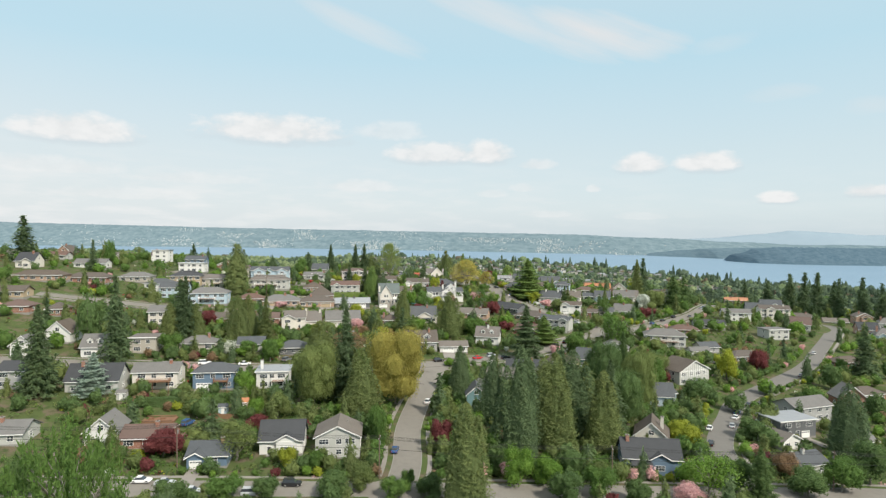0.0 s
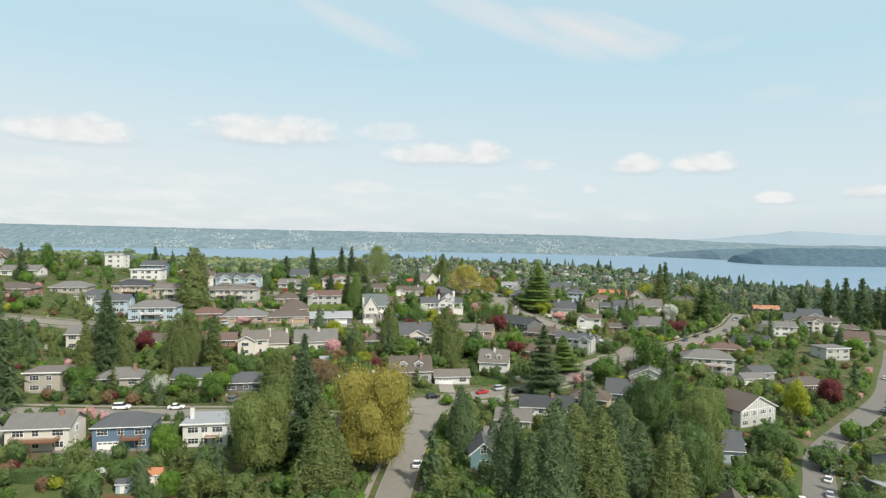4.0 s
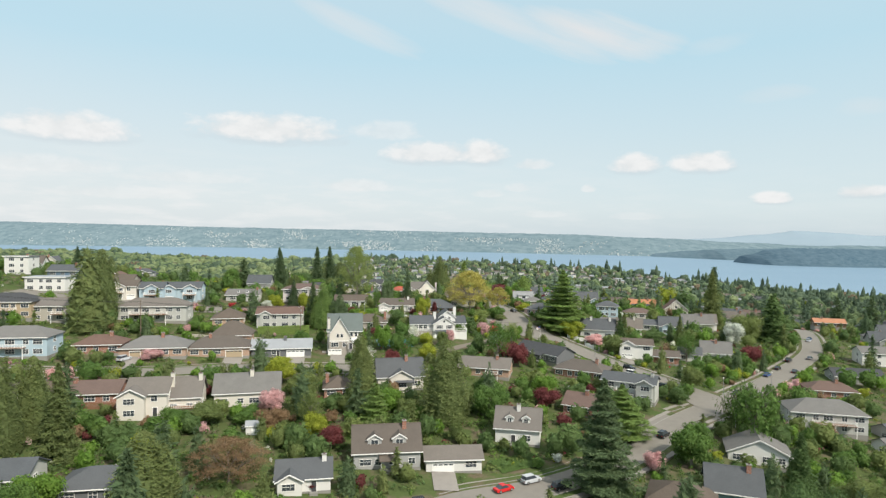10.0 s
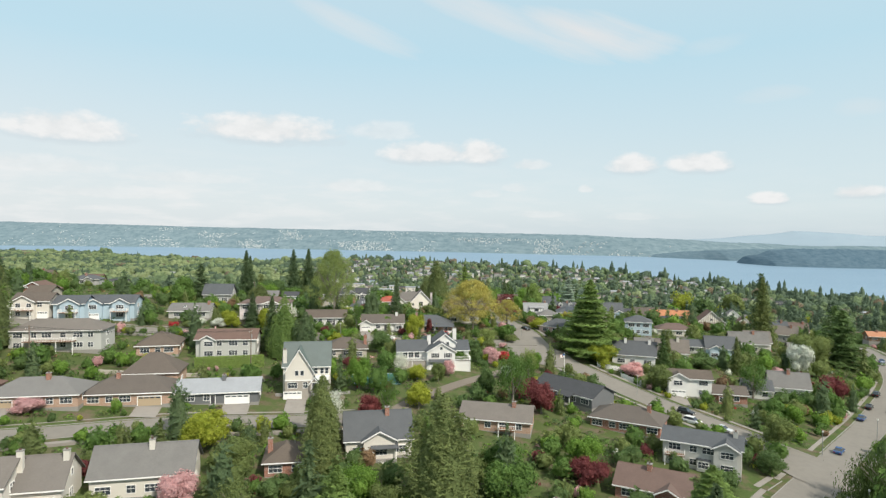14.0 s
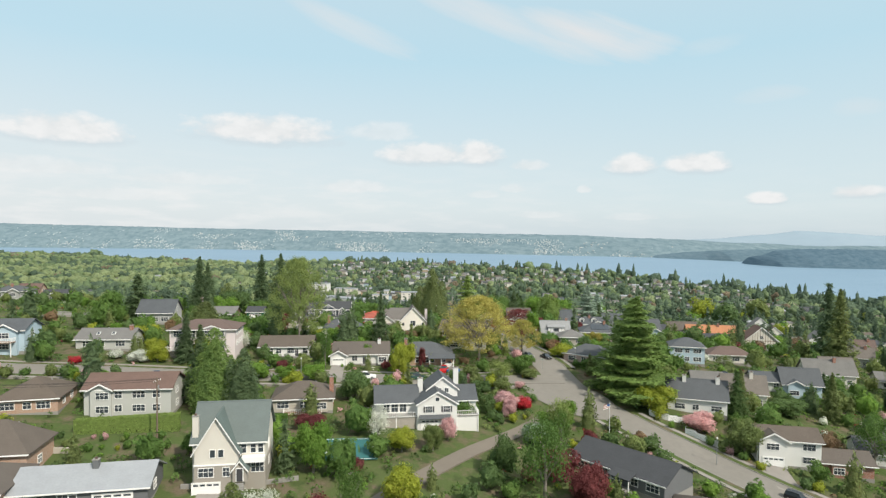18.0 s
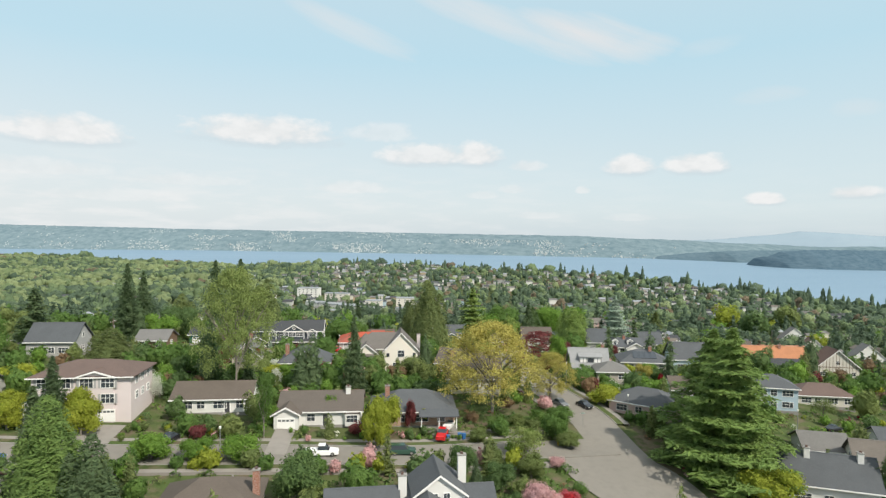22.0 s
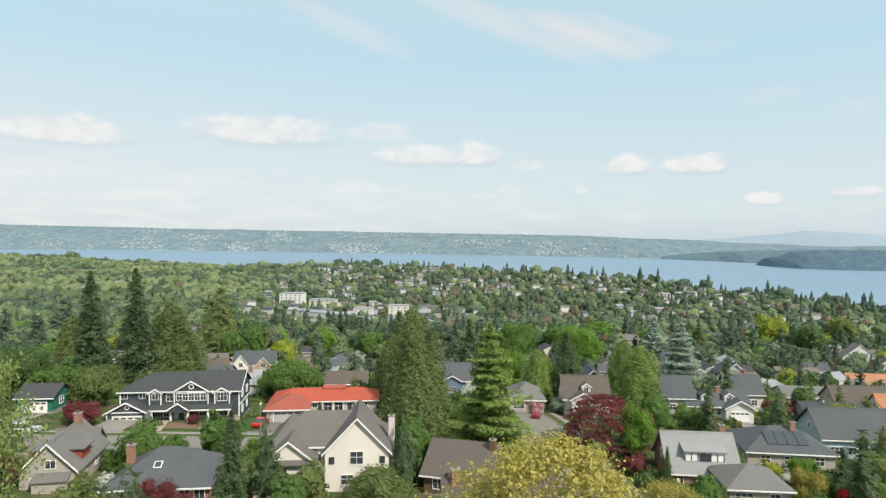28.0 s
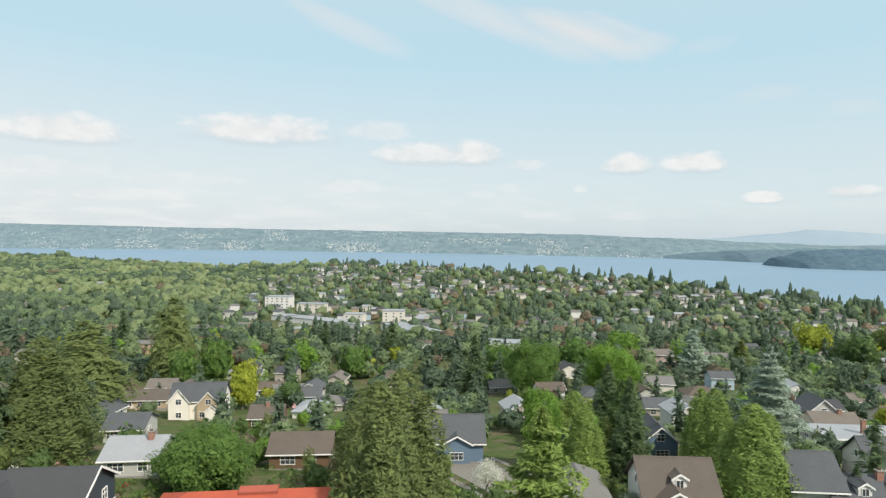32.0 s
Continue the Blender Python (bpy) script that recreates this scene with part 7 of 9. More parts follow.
tree(-108.5, 188.7, "cedar", "spruce", 13.2, 12.3)
tree(16.2, 194.0, "cypress", "fir", 21.5, 11.5)
tree(53.1, 191.3, "fir", "fir", 23.8, 13.5)
tree(60.5, 202.0, "big", "dark_green", 19.0, 15.5)
tree(101.0, 196.9, "broad", "dark_green", 8.3, 11.0)
tree(-32.2, 203.5, "fir", "fir", 31.8, 13.5)
tree(-64.6, 199.9, "broad", "bright", 8.9, 7.5)
tree(-41.5, 197.5, "big", "olive", 20.5, 18.0)
tree(-28.9, 202.3, "fir", "cypress", 17.8, 11.7)
tree(-67.0, 204.5, "broad", "green", 7.3, 8.5)
tree(113.9, 210.8, "broad", "olive", 8.9, 9.8, True)
tree(-15.6, 204.0, "big", "gold", 27.0, 22.5)
tree(6.6, 217.0, "cypress", "fir", 18.0, 9.5)
tree(-91.6, 213.9, "broad", "pink", 4.9, 6.7)
tree(36.0, 214.7, "cypress", "cypress", 16.6, 16.0)
tree(19.8, 218.1, "fir", "cypress", 12.0, 7.8)
tree(-117.7, 219.0, "fir", "fir", 31.0, 11.2, True)
tree(52.1, 219.8, "fir", "cypress", 16.0, 12.2)
tree(62.6, 236.0, "big", "dark_green", 22.5, 16.5)
tree(109.9, 227.1, "broad", "dark_green", 8.5, 10.6, True)
tree(-93.9, 230.8, "shrub", "maroon", 2.7, 5.5)
tree(70.6, 218.3, "big", "olive", 23.0, 15.5)
tree(166.0, 231.4, "broad", "dark_green", 10.8, 10.8, True)
tree(96.9, 232.7, "broad", "dark_green", 9.8, 11.2)
tree(-104.5, 233.3, "broad", "green", 9.1, 10.5)
tree(-136.2, 233.3, "broad", "dark_green", 21.3, 10.9, True)
tree(81.4, 235.4, "broad", "green", 17.1, 12.8)
tree(-66.6, 235.5, "broad", "green", 9.2, 8.5)
tree(-82.8, 236.8, "open", "white", 7.1, 7.9)
tree(-78.6, 238.3, "broad", "bright", 4.3, 6.4)
tree(-76.6, 240.8, "broad", "green", 6.5, 9.8)
tree(148.3, 241.5, "broad", "green", 9.0, 11.3, True)
tree(-48.8, 242.0, "cypress", "cypress", 16.0, 16.6)
tree(-67.9, 242.6, "broad", "bright", 7.8, 10.0)
tree(104.0, 243.5, "broad", "dark_green", 6.8, 13.6, True)
tree(-50.5, 244.9, "broad", "lime", 14.3, 7.5)
tree(-111.4, 248.7, "cypress", "cypress", 15.4, 10.0)
tree(-105.7, 250.4, "fir", "fir", 26.7, 12.4)
tree(134.3, 251.3, "broad", "bright", 7.5, 8.9, True)
tree(3.2, 251.4, "broad", "bright", 3.6, 6.0)
tree(-101.7, 251.6, "cypress", "cypress", 15.6, 9.4)
tree(20.4, 253.9, "open", "white", 3.7, 4.9)
tree(-40.1, 258.5, "airy", "rust", 8.8, 18.9)
tree(-23.3, 259.1, "broad", "maroon", 2.5, 5.1)
tree(-87.5, 260.5, "cypress", "cypress", 18.9, 14.0)
tree(-75.9, 262.0, "fir", "cypress", 19.3, 9.7)
tree(91.3, 262.1, "broad", "olive", 10.4, 15.6)
tree(-113.7, 264.2, "fir", "fir", 22.1, 15.2, True)
tree(169.7, 264.5, "broad", "dark_green", 12.3, 11.1, True)
tree(36.7, 265.8, "cedar", "fir", 24.6, 16.6)
tree(125.1, 266.3, "broad", "lime", 15.4, 10.3)
tree(79.5, 266.9, "fir", "dark_green", 16.1, 9.4)
tree(-85.9, 269.3, "cypress", "cypress", 17.3, 11.5)
tree(-104.6, 272.8, "broad", "maroon", 9.0, 8.3)
tree(51.7, 277.1, "broad", "pink", 5.0, 6.0)
tree(-23.0, 277.5, "broad", "maroon", 5.5, 7.9)
tree(-60.4, 279.8, "broad", "green", 5.8, 8.7)
tree(61.4, 279.9, "broad", "green", 11.7, 12.4)
tree(-27.4, 281.9, "broad", "lime", 6.9, 8.1)
tree(147.9, 283.3, "broad", "maroon", 11.2, 11.2)
tree(-54.4, 284.8, "broad", "olive", 5.9, 10.9)
tree(-38.9, 285.5, "broad", "rust", 5.6, 9.4)
tree(-44.7, 285.7, "broad", "green", 4.5, 9.1)
tree(-110.1, 286.9, "broad", "maroon", 4.5, 10.7, True)
tree(200.0, 286.9, "fir", "fir", 24.1, 13.4, True)
tree(-30.0, 288.9, "open", "olive", 9.3, 9.3)
tree(82.7, 292.6, "open", "green", 18.6, 15.6, True)
tree(-14.1, 293.1, "cedar", "cedar", 10.2, 9.6)
tree(49.0, 293.4, "cedar", "cedar", 13.5, 16.2)
tree(-41.6, 295.3, "broad", "pink", 6.5, 8.7)
tree(-6.9, 296.2, "broad", "olive", 6.6, 6.6)
tree(3.6, 297.6, "cypress", "cypress", 21.4, 16.1)
tree(-11.1, 300.0, "broad", "bright", 7.9, 9.1)
tree(15.7, 301.0, "broad", "green", 10.3, 11.5)
tree(89.5, 307.0, "willow", "willow", 14.5, 19.0)
tree(-19.5, 307.1, "cypress", "cypress", 18.0, 9.4)
tree(-36.3, 307.3, "broad", "olive", 7.7, 10.3)
tree(32.9, 311.1, "broad", "maroon", 6.2, 9.3)
tree(15.4, 312.6, "broad", "green", 8.8, 8.8)
tree(-44.6, 313.5, "broad", "lime", 8.8, 10.7)
tree(33.2, 318.2, "broad", "bright", 7.8, 9.1)
tree(-45.4, 320.4, "broad", "lime", 6.4, 11.0)
tree(-21.6, 320.4, "cypress", "cypress", 15.0, 9.2)
tree(74.7, 322.1, "broad", "dark_green", 5.4, 8.1)
tree(-86.2, 324.6, "broad", "pink", 3.8, 8.1)
tree(-22.2, 334.0, "open", "white", 7.5, 7.5)
tree(-13.0, 335.1, "broad", "maroon", 6.7, 7.2)
tree(-9.2, 335.6, "open", "green", 11.5, 5.7)
tree(86.5, 339.6, "broad", "olive", 9.1, 9.1)
tree(-116.5, 343.5, "cypress", "cypress", 27.1, 16.6, True)
tree(-2.0, 344.0, "broad", "lime", 7.3, 7.8)
tree(-198.8, 346.4, "fir", "fir", 17.7, 7.1, True)
tree(29.4, 347.1, "broad", "maroon", 9.1, 8.0)
tree(22.4, 350.2, "open", "green", 15.4, 12.1)
tree(-18.0, 352.7, "broad", "bright", 10.0, 7.8)
tree(15.9, 356.1, "broad", "dark_green", 8.1, 6.9)
tree(26.2, 357.3, "broad", "maroon", 6.5, 9.8, True)
tree(101.7, 359.1, "broad", "bright", 5.9, 6.8)
tree(-120.7, 360.0, "cypress", "cypress", 25.1, 15.1)
tree(212.9, 364.7, "broad", "bright", 9.5, 13.6, True)
tree(-251.3, 365.4, "fir", "fir", 27.1, 18.6, True)
tree(-22.0, 369.9, "broad", "maroon", 3.6, 7.1)
tree(3.0, 369.4, "broad", "olive", 3.0, 3.6)
tree(-43.5, 376.0, "cypress", "cedar", 17.6, 13.0)
tree(30.0, 373.2, "open", "green", 8.4, 5.6)
tree(-204.0, 373.7, "broad", "green", 17.3, 8.7, True)
tree(-36.5, 373.0, "cypress", "fir", 14.5, 9.0)
tree(-8.4, 375.5, "open", "white", 4.7, 5.7)
tree(100.1, 377.7, "open", "green", 13.6, 10.9)
tree(71.0, 377.0, "broad", "olive", 9.0, 10.6)
tree(28.7, 378.8, "broad", "bright", 5.6, 7.5)
tree(10.0, 378.9, "broad", "green", 5.4, 8.2)
tree(126.8, 380.5, "broad", "maroon", 8.5, 9.5)
tree(66.0, 388.6, "broad", "pink", 5.2, 9.6)
tree(20.6, 384.9, "broad", "pink", 5.2, 4.2)
tree(-48.5, 381.0, "fir", "fir", 17.0, 9.0)
tree(-15.1, 387.6, "broad", "dark_green", 7.9, 9.0)
tree(58.6, 396.8, "broad", "lime", 8.2, 11.2)
tree(24.7, 390.4, "broad", "red", 3.3, 4.4)
tree(135.4, 394.6, "broad", "maroon", 5.6, 8.9, True)
tree(-62.5, 407.7, "fir", "fir", 12.5, 7.0)
tree(-41.0, 397.9, "broad", "bright", 4.6, 8.5)
tree(-34.0, 398.6, "broad", "bright", 3.9, 7.0)
tree(79.8, 398.7, "fir", "dark_green", 12.3, 7.2, True)
tree(-26.9, 399.4, "broad", "bright", 4.7, 7.9)
tree(163.0, 431.0, "cedar", "dark_green", 22.0, 23.0, True)
tree(82.8, 402.6, "fir", "cypress", 12.1, 6.1)
tree(107.8, 404.0, "fir", "cypress", 12.9, 6.4)
tree(-55.9, 404.6, "broad", "lime", 7.3, 7.3)
tree(97.1, 405.5, "broad", "dark_green", 5.0, 11.2)
tree(-69.0, 405.5, "broad", "lime", 5.5, 6.7)
tree(56.7, 406.5, "grand", "cedar", 26.9, 24.8)
tree(-5.9, 406.7, "broad", "lime", 9.9, 6.2)
tree(20.5, 407.8, "open", "spring", 6.1, 9.6)
tree(-25.8, 408.2, "open", "green", 13.1, 4.4)
tree(-58.7, 409.7, "broad", "lime", 7.0, 7.9)
tree(-37.5, 429.0, "airy", "spring", 27.0, 20.0)
tree(-10.1, 412.3, "shrub", "maroon", 2.7, 4.0)
tree(-4.5, 413.2, "broad", "lime", 8.5, 7.4)
tree(149.0, 428.0, "big", "olive", 12.5, 17.0)
tree(-25.9, 414.3, "broad", "bright", 4.6, 2.8)
tree(27.7, 416.5, "broad", "green", 6.7, 6.7)
tree(-0.1, 417.2, "broad", "maroon", 6.2, 2.7)
tree(-15.5, 418.1, "broad", "bright", 5.3, 3.9)
tree(2.3, 418.7, "broad", "lime", 4.4, 2.4)
tree(59.7, 420.0, "grand", "cedar", 23.5, 23.5, True)
tree(16.6, 429.0, "airy", "pale_gold", 19.3, 27.0)
tree(-51.9, 422.8, "open", "white", 5.0, 4.5)
tree(-81.2, 425.3, "broad", "lime", 5.6, 9.8)
tree(136.8, 414.8, "broad", "white", 12.0, 10.5)
tree(146.0, 458.0, "fir", "cypress", 31.0, 14.0)
tree(44.4, 440.4, "broad", "lime", 4.7, 10.6)
tree(-69.6, 440.5, "cypress", "cypress", 10.5, 15.1)
tree(31.5, 441.5, "airy", "pale_gold", 11.0, 13.0)
tree(186.0, 470.0, "cedar", "dark_green", 21.0, 18.0, True)
tree(100.0, 447.8, "open", "olive", 5.0, 7.6)
tree(-103.7, 448.4, "broad", "green", 12.9, 11.3)
tree(-27.3, 450.4, "broad", "maroon", 5.0, 5.7)
tree(-13.6, 436.4, "fir", "fir", 17.7, 6.4)
tree(-21.0, 470.6, "broad", "bright", 3.8, 4.4)
tree(44.7, 454.0, "broad", "maroon", 3.3, 4.2)
tree(-29.7, 455.2, "broad", "bright", 3.9, 7.8)
tree(-48.5, 455.3, "broad", "maroon", 5.1, 4.3)
tree(-0.9, 455.9, "broad", "olive", 5.2, 11.8)
tree(-186.9, 457.3, "fir", "fir", 14.9, 8.6, True)
tree(66.0, 464.1, "broad", "red", 3.5, 2.2)
tree(-39.4, 464.7, "broad", "green", 3.2, 4.9)
tree(-102.6, 465.1, "fir", "fir", 15.9, 12.4, True)
tree(61.5, 465.3, "broad", "gold", 5.7, 5.7)
tree(41.8, 468.5, "fir", "dark_green", 6.0, 2.2)
tree(-38.2, 472.7, "shrub", "lime", 1.8, 3.5)
tree(66.4, 474.5, "broad", "bright", 3.7, 6.4)
tree(15.8, 480.3, "cedar", "gold_conifer", 22.0, 15.4)
tree(2.3, 478.7, "cypress", "cypress", 23.5, 13.8)
tree(36.8, 485.2, "tiered", "maroon", 10.2, 16.6)
tree(41.0, 479.6, "broad", "bright", 9.6, 7.2)
tree(159.5, 484.9, "fir", "fir", 32.0, 13.5, True)
tree(-89.8, 488.8, "fir", "fir", 23.8, 11.2)
tree(-38.2, 490.0, "shrub", "maroon", 2.3, 3.0)
tree(-34.6, 491.0, "fir", "cypress", 3.0, 2.3)
tree(-46.2, 489.4, "cypress", "spruce", 2.4, 1.7)
tree(-16.6, 491.2, "broad", "dark_green", 3.6, 3.4)
tree(-15.6, 494.2, "fir", "cypress", 4.4, 2.6)
tree(-18.6, 488.2, "shrub", "olive", 1.6, 2.8)
tree(-13.2, 491.8, "shrub", "green", 1.8, 3.0)
tree(-82.4, 493.2, "broad", "bright", 9.9, 14.8)
tree(3.2, 498.5, "cypress", "cypress", 21.4, 16.8)
tree(92.2, 502.9, "broad", "lime", 8.3, 9.5)
tree(-71.2, 503.1, "broad", "green", 8.7, 12.8)
tree(44.6, 488.8, "broad", "maroon", 7.6, 6.0)
tree(-93.4, 507.0, "fir", "fir", 22.2, 9.8)
tree(-81.8, 507.0, "broad", "dark_green", 11.4, 15.6)
tree(28.9, 511.0, "broad", "pink", 3.4, 4.4)
tree(28.2, 505.6, "shrub", "red_pink", 1.8, 3.2)
tree(39.6, 507.0, "shrub", "olive", 3.6, 5.4)
tree(31.2, 516.4, "broad", "olive", 4.6, 7.0)
tree(55.4, 520.6, "cypress", "gold_conifer", 15.0, 15.4)
tree(-81.2, 511.5, "broad", "olive", 7.4, 13.6)
tree(65.2, 505.4, "broad", "maroon", 4.8, 4.8)
tree(70.4, 504.6, "shrub", "olive", 2.4, 3.8)
tree(34.2, 511.4, "broad", "white_flowered", 4.2, 5.4)
tree(-24.6, 514.1, "broad", "green", 10.0, 13.6)
tree(46.6, 514.1, "broad", "red", 1.8, 4.1)
tree(-3.1, 514.4, "cypress", "cypress", 16.6, 11.9)
tree(-69.8, 516.4, "broad", "dark_green", 7.7, 11.6)
tree(69.2, 517.5, "fir", "fir", 7.6, 4.3)
tree(60.5, 504.6, "shrub", "green", 4.0, 6.4)
tree(15.1, 522.3, "open", "white", 5.9, 5.9)
tree(90.4, 522.7, "broad", "maroon", 4.8, 8.2)
tree(-28.4, 523.4, "broad", "green", 9.1, 16.5)
tree(32.8, 532.7, "cypress", "gold_conifer", 12.0, 9.8)
tree(40.6, 533.1, "fir", "fir", 17.5, 9.3)
tree(56.2, 534.7, "cypress", "gold_conifer", 15.6, 12.2)
tree(-44.9, 536.5, "broad", "pink", 3.3, 7.8)
tree(-63.3, 539.9, "cypress", "cypress", 21.6, 22.8)
tree(27.0, 540.1, "broad", "bright", 13.5, 9.3)
tree(43.3, 540.5, "fir", "dark_green", 16.1, 9.4)
tree(56.9, 541.6, "cypress", "gold_conifer", 14.8, 9.5)
tree(-74.8, 544.8, "broad", "lime", 2.4, 10.6)
tree(36.7, 545.1, "broad", "bright", 9.8, 9.8)
tree(48.6, 562.7, "fir", "dark_green", 14.8, 12.2)
tree(38.2, 562.8, "cypress", "gold_conifer", 12.1, 13.9)
tree(84.2, 567.5, "grand", "spruce", 23.5, 17.8)
tree(-105.4, 567.6, "cypress", "cypress", 18.4, 15.8)
tree(37.4, 570.8, "broad", "bright", 10.9, 11.8)
tree(-74.9, 522.6, "fir", "fir", 28.5, 13.0)
tree(50.0, 577.6, "fir", "fir", 17.5, 12.2)
tree(34.0, 583.2, "broad", "bright", 11.5, 11.5)
tree(-68.6, 531.5, "fir", "fir", 30.5, 14.0)
tree(132.0, 585.2, "broad", "bright", 6.4, 6.4)
tree(-87.6, 597.6, "cypress", "cypress", 25.5, 26.5, True)
tree(137.7, 603.8, "broad", "dark_green", 2.7, 7.1)
tree(141.8, 604.0, "broad", "lime", 8.5, 12.8, True)
tree(-55.1, 629.5, "broad", "lime", 12.6, 12.6, True)
tree(-57.2, 639.6, "broad", "lime", 15.5, 12.4, True)
tree(-42.1, 641.2, "broad", "dark_green", 10.4, 10.4, True)
tree(-87.6, 662.9, "broad", "green", 18.2, 15.9, True)
tree(24.1, 671.3, "fir", "fir", 22.6, 15.3, True)
tree(44.0, 655.0, "big", "green", 23.0, 25.0)
tree(71.0, 645.0, "big", "bright", 20.0, 23.0)
tree(-82.6, 681.9, "broad", "green", 19.6, 14.7, True)
tree(-99.6, 682.4, "cypress", "cypress", 34.0, 27.2, True)
tree(-71.5, 687.8, "broad", "lime", 11.5, 13.0, True)
tree(-86.7, 696.0, "broad", "green", 20.3, 18.9, True)
tree(126.3, 704.7, "cedar", "spruce", 21.9, 21.9, True)
tree(39.8, 711.5, "broad", "green", 18.7, 23.0, True)
tree(-29.4, 715.3, "broad", "green", 17.4, 20.3, True)
tree(-113.9, 718.1, "fir", "fir", 20.3, 14.5, True)
tree(130.3, 721.3, "broad", "bright", 16.4, 17.9, True)
tree(76.8, 722.8, "broad", "green", 17.9, 23.9, True)
tree(-54.4, 725.4, "broad", "bright", 16.4, 17.9, True)
tree(165.1, 737.5, "fir", "cypress", 15.7, 15.7, True)
tree(111.4, 758.7, "broad", "bright", 16.6, 23.3, True)
tree(-160.5, 762.8, "fir", "fir", 20.7, 12.8, True)
tree(-15.7, 776.0, "fir", "fir", 20.8, 17.3, True)
tree(-56.8, 795.3, "fir", "fir", 18.2, 14.5, True)
tree(271.6, 802.2, "broad", "dark_green", 24.4, 33.8, True)
tree(264.0, 834.2, "broad", "lime", 24.3, 28.3, True)
tree(321.1, 839.4, "broad", "olive", 24.6, 32.9, True)

tree(293.4, 476.4, "fir", "fir", 35.0, 17.0, True)
tree(296.3, 497.8, "fir", "fir", 34.0, 16.0, True)
tree(304.7, 467.8, "fir", "fir", 31.0, 15.0, True)
tree(292.7, 513.2, "fir", "fir", 33.0, 17.0, True)
tree(312.0, 452.0, "fir", "fir", 33.0, 15.0, True)
tree(318.0, 440.0, "fir", "fir", 30.0, 15.0, True)
tree(283.0, 530.0, "fir", "fir", 27.0, 15.0, True)
tree(272.0, 548.0, "fir", "fir", 25.0, 15.0, True)
tree(322.0, 500.0, "fir", "fir", 28.0, 16.0, True)

# planting on the bank above the lane and in the corner garden
for x, y, form, leaf, h, w in ((20.0, 390.5, "broad", "pink", 4.6, 6.4), (25.0, 392.5, "broad", "red_pink", 3.0, 3.8), (14.3, 404.0, "broad", "olive", 3.6, 5.0), (18.8, 408.5, "broad", "bright", 2.8, 4.5), (24.1, 421.8, "shrub", "olive", 2.4, 4.5), (12.5, 413.0, "broad", "olive", 2.6, 4.4), (15.3, 386.5, "broad", "dark_green", 5.0, 5.0), (11.0, 381.5, "broad", "green", 5.8, 5.6),
                               (25.8, 405.5, "shrub", "pink", 2.2, 4.0), (20.5, 401.0, "broad", "olive", 4.4, 6.0), (15.0, 396.0, "broad", "dark_green", 5.0, 6.4), (29.5, 414.0, "broad", "olive", 3.0, 6.0), (10.5, 390.5, "cypress", "fir", 7.0, 3.0), (17.5, 382.5, "shrub", "dark_green", 2.2, 4.0), (27.5, 396.5, "shrub", "green", 2.2, 3.6), (9.0, 399.0, "broad", "dark_green", 5.5, 6.0),
                               (12.1, 422.8, "shrub", "rust", 2.6, 4.0), (16.2, 420.4, "shrub", "green", 1.8, 4.0), (21.0, 422.4, "broad", "olive", 2.6, 4.4), (25.8, 424.5, "broad", "green", 3.0, 5.0), (30.6, 426.5, "broad", "green", 3.8, 6.4), (22.8, 418.0, "shrub", "bright", 1.6, 3.6), (27.4, 419.9, "broad", "green", 2.2, 4.6), (13.2, 417.0, "shrub", "olive", 1.7, 3.6), (20.8, 434.0, "shrub", "rust", 2.4, 3.6),
                               (-86.8, 399.6, "shrub", "red", 2.2, 5.0), (-82.0, 400.2, "shrub", "olive", 3.0, 6.0), (-79.8, 405.7, "shrub", "white", 3.0, 5.0), (-73.5, 404.4, "broad", "white", 3.6, 6.4), (-72.0, 411.0, "broad", "lime", 5.4, 7.0), (-53.2, 424.0, "open", "white", 6.5, 6.0), (-31.5, 439.0, "open", "white", 4.4, 3.6), (-26.5, 445.0, "broad", "pink", 3.6, 4.4), (-22.8, 447.0, "broad", "maroon", 4.6, 6.5), (-29.5, 443.0, "broad", "bright", 5.0, 6.0), (-10.0, 446.0, "broad", "green", 5.0, 7.0), (-5.0, 449.0, "broad", "rust", 4.6, 6.0), (-34.5, 447.0, "broad", "lime", 3.4, 6.5), (3.5, 449.0, "broad", "olive", 5.6, 7.0),
                               (24.0, 372.0, "broad", "white_flowered", 4.6, 7.0), (30.5, 377.0, "open", "spring", 9.5, 7.5), (33.5, 384.0, "broad", "bright", 6.5, 5.5), (36.0, 372.5, "broad", "maroon", 4.4, 4.6), (-8.0, 367.5, "open", "white", 6.0, 6.6), (-3.0, 363.0, "broad", "lime", 5.2, 6.4), (3.0, 364.5, "broad", "olive", 6.0, 5.0), (6.0, 369.4, "broad", "pink", 5.4, 4.4)):
    tree(x, y, form, leaf, h, w)

# ---- garden shrubs and small trees between the houses ----
def house_gap(x, y):
    """The distance from a spot to the nearest house wall, less what stands out in front of it."""
    best = 99.0
    for hx, hy, c, s, hw, d, out in HOUSE_BOX:
        dx, dy = x - hx, y - hy
        if abs(dx) > 30 or abs(dy) > 30:
            continue
        u, v = dx * c + dy * s, dy * c - dx * s
        gx, gy = max(abs(u) - hw, 0), max(-v - out, v - d, 0)
        best = min(best, math.hypot(gx, gy))
    return best


def free(x, y, r, tree_gap=0.6):
    """Whether a spot lies clear of houses, roads and large trees."""
    if any((x - a) ** 2 + (y - b) ** 2 < c * c for a, b, c in OPEN_SPOTS):
        return False
    if house_gap(x, y) < 0.4 + r * 0.7 or near_road(x, y, 1.4 + r * 0.5):
        return False
    return all((x - a) ** 2 + (y - b) ** 2 > (c * tree_gap + r * 0.4) ** 2 for a, b, c in TREE_SPOTS)


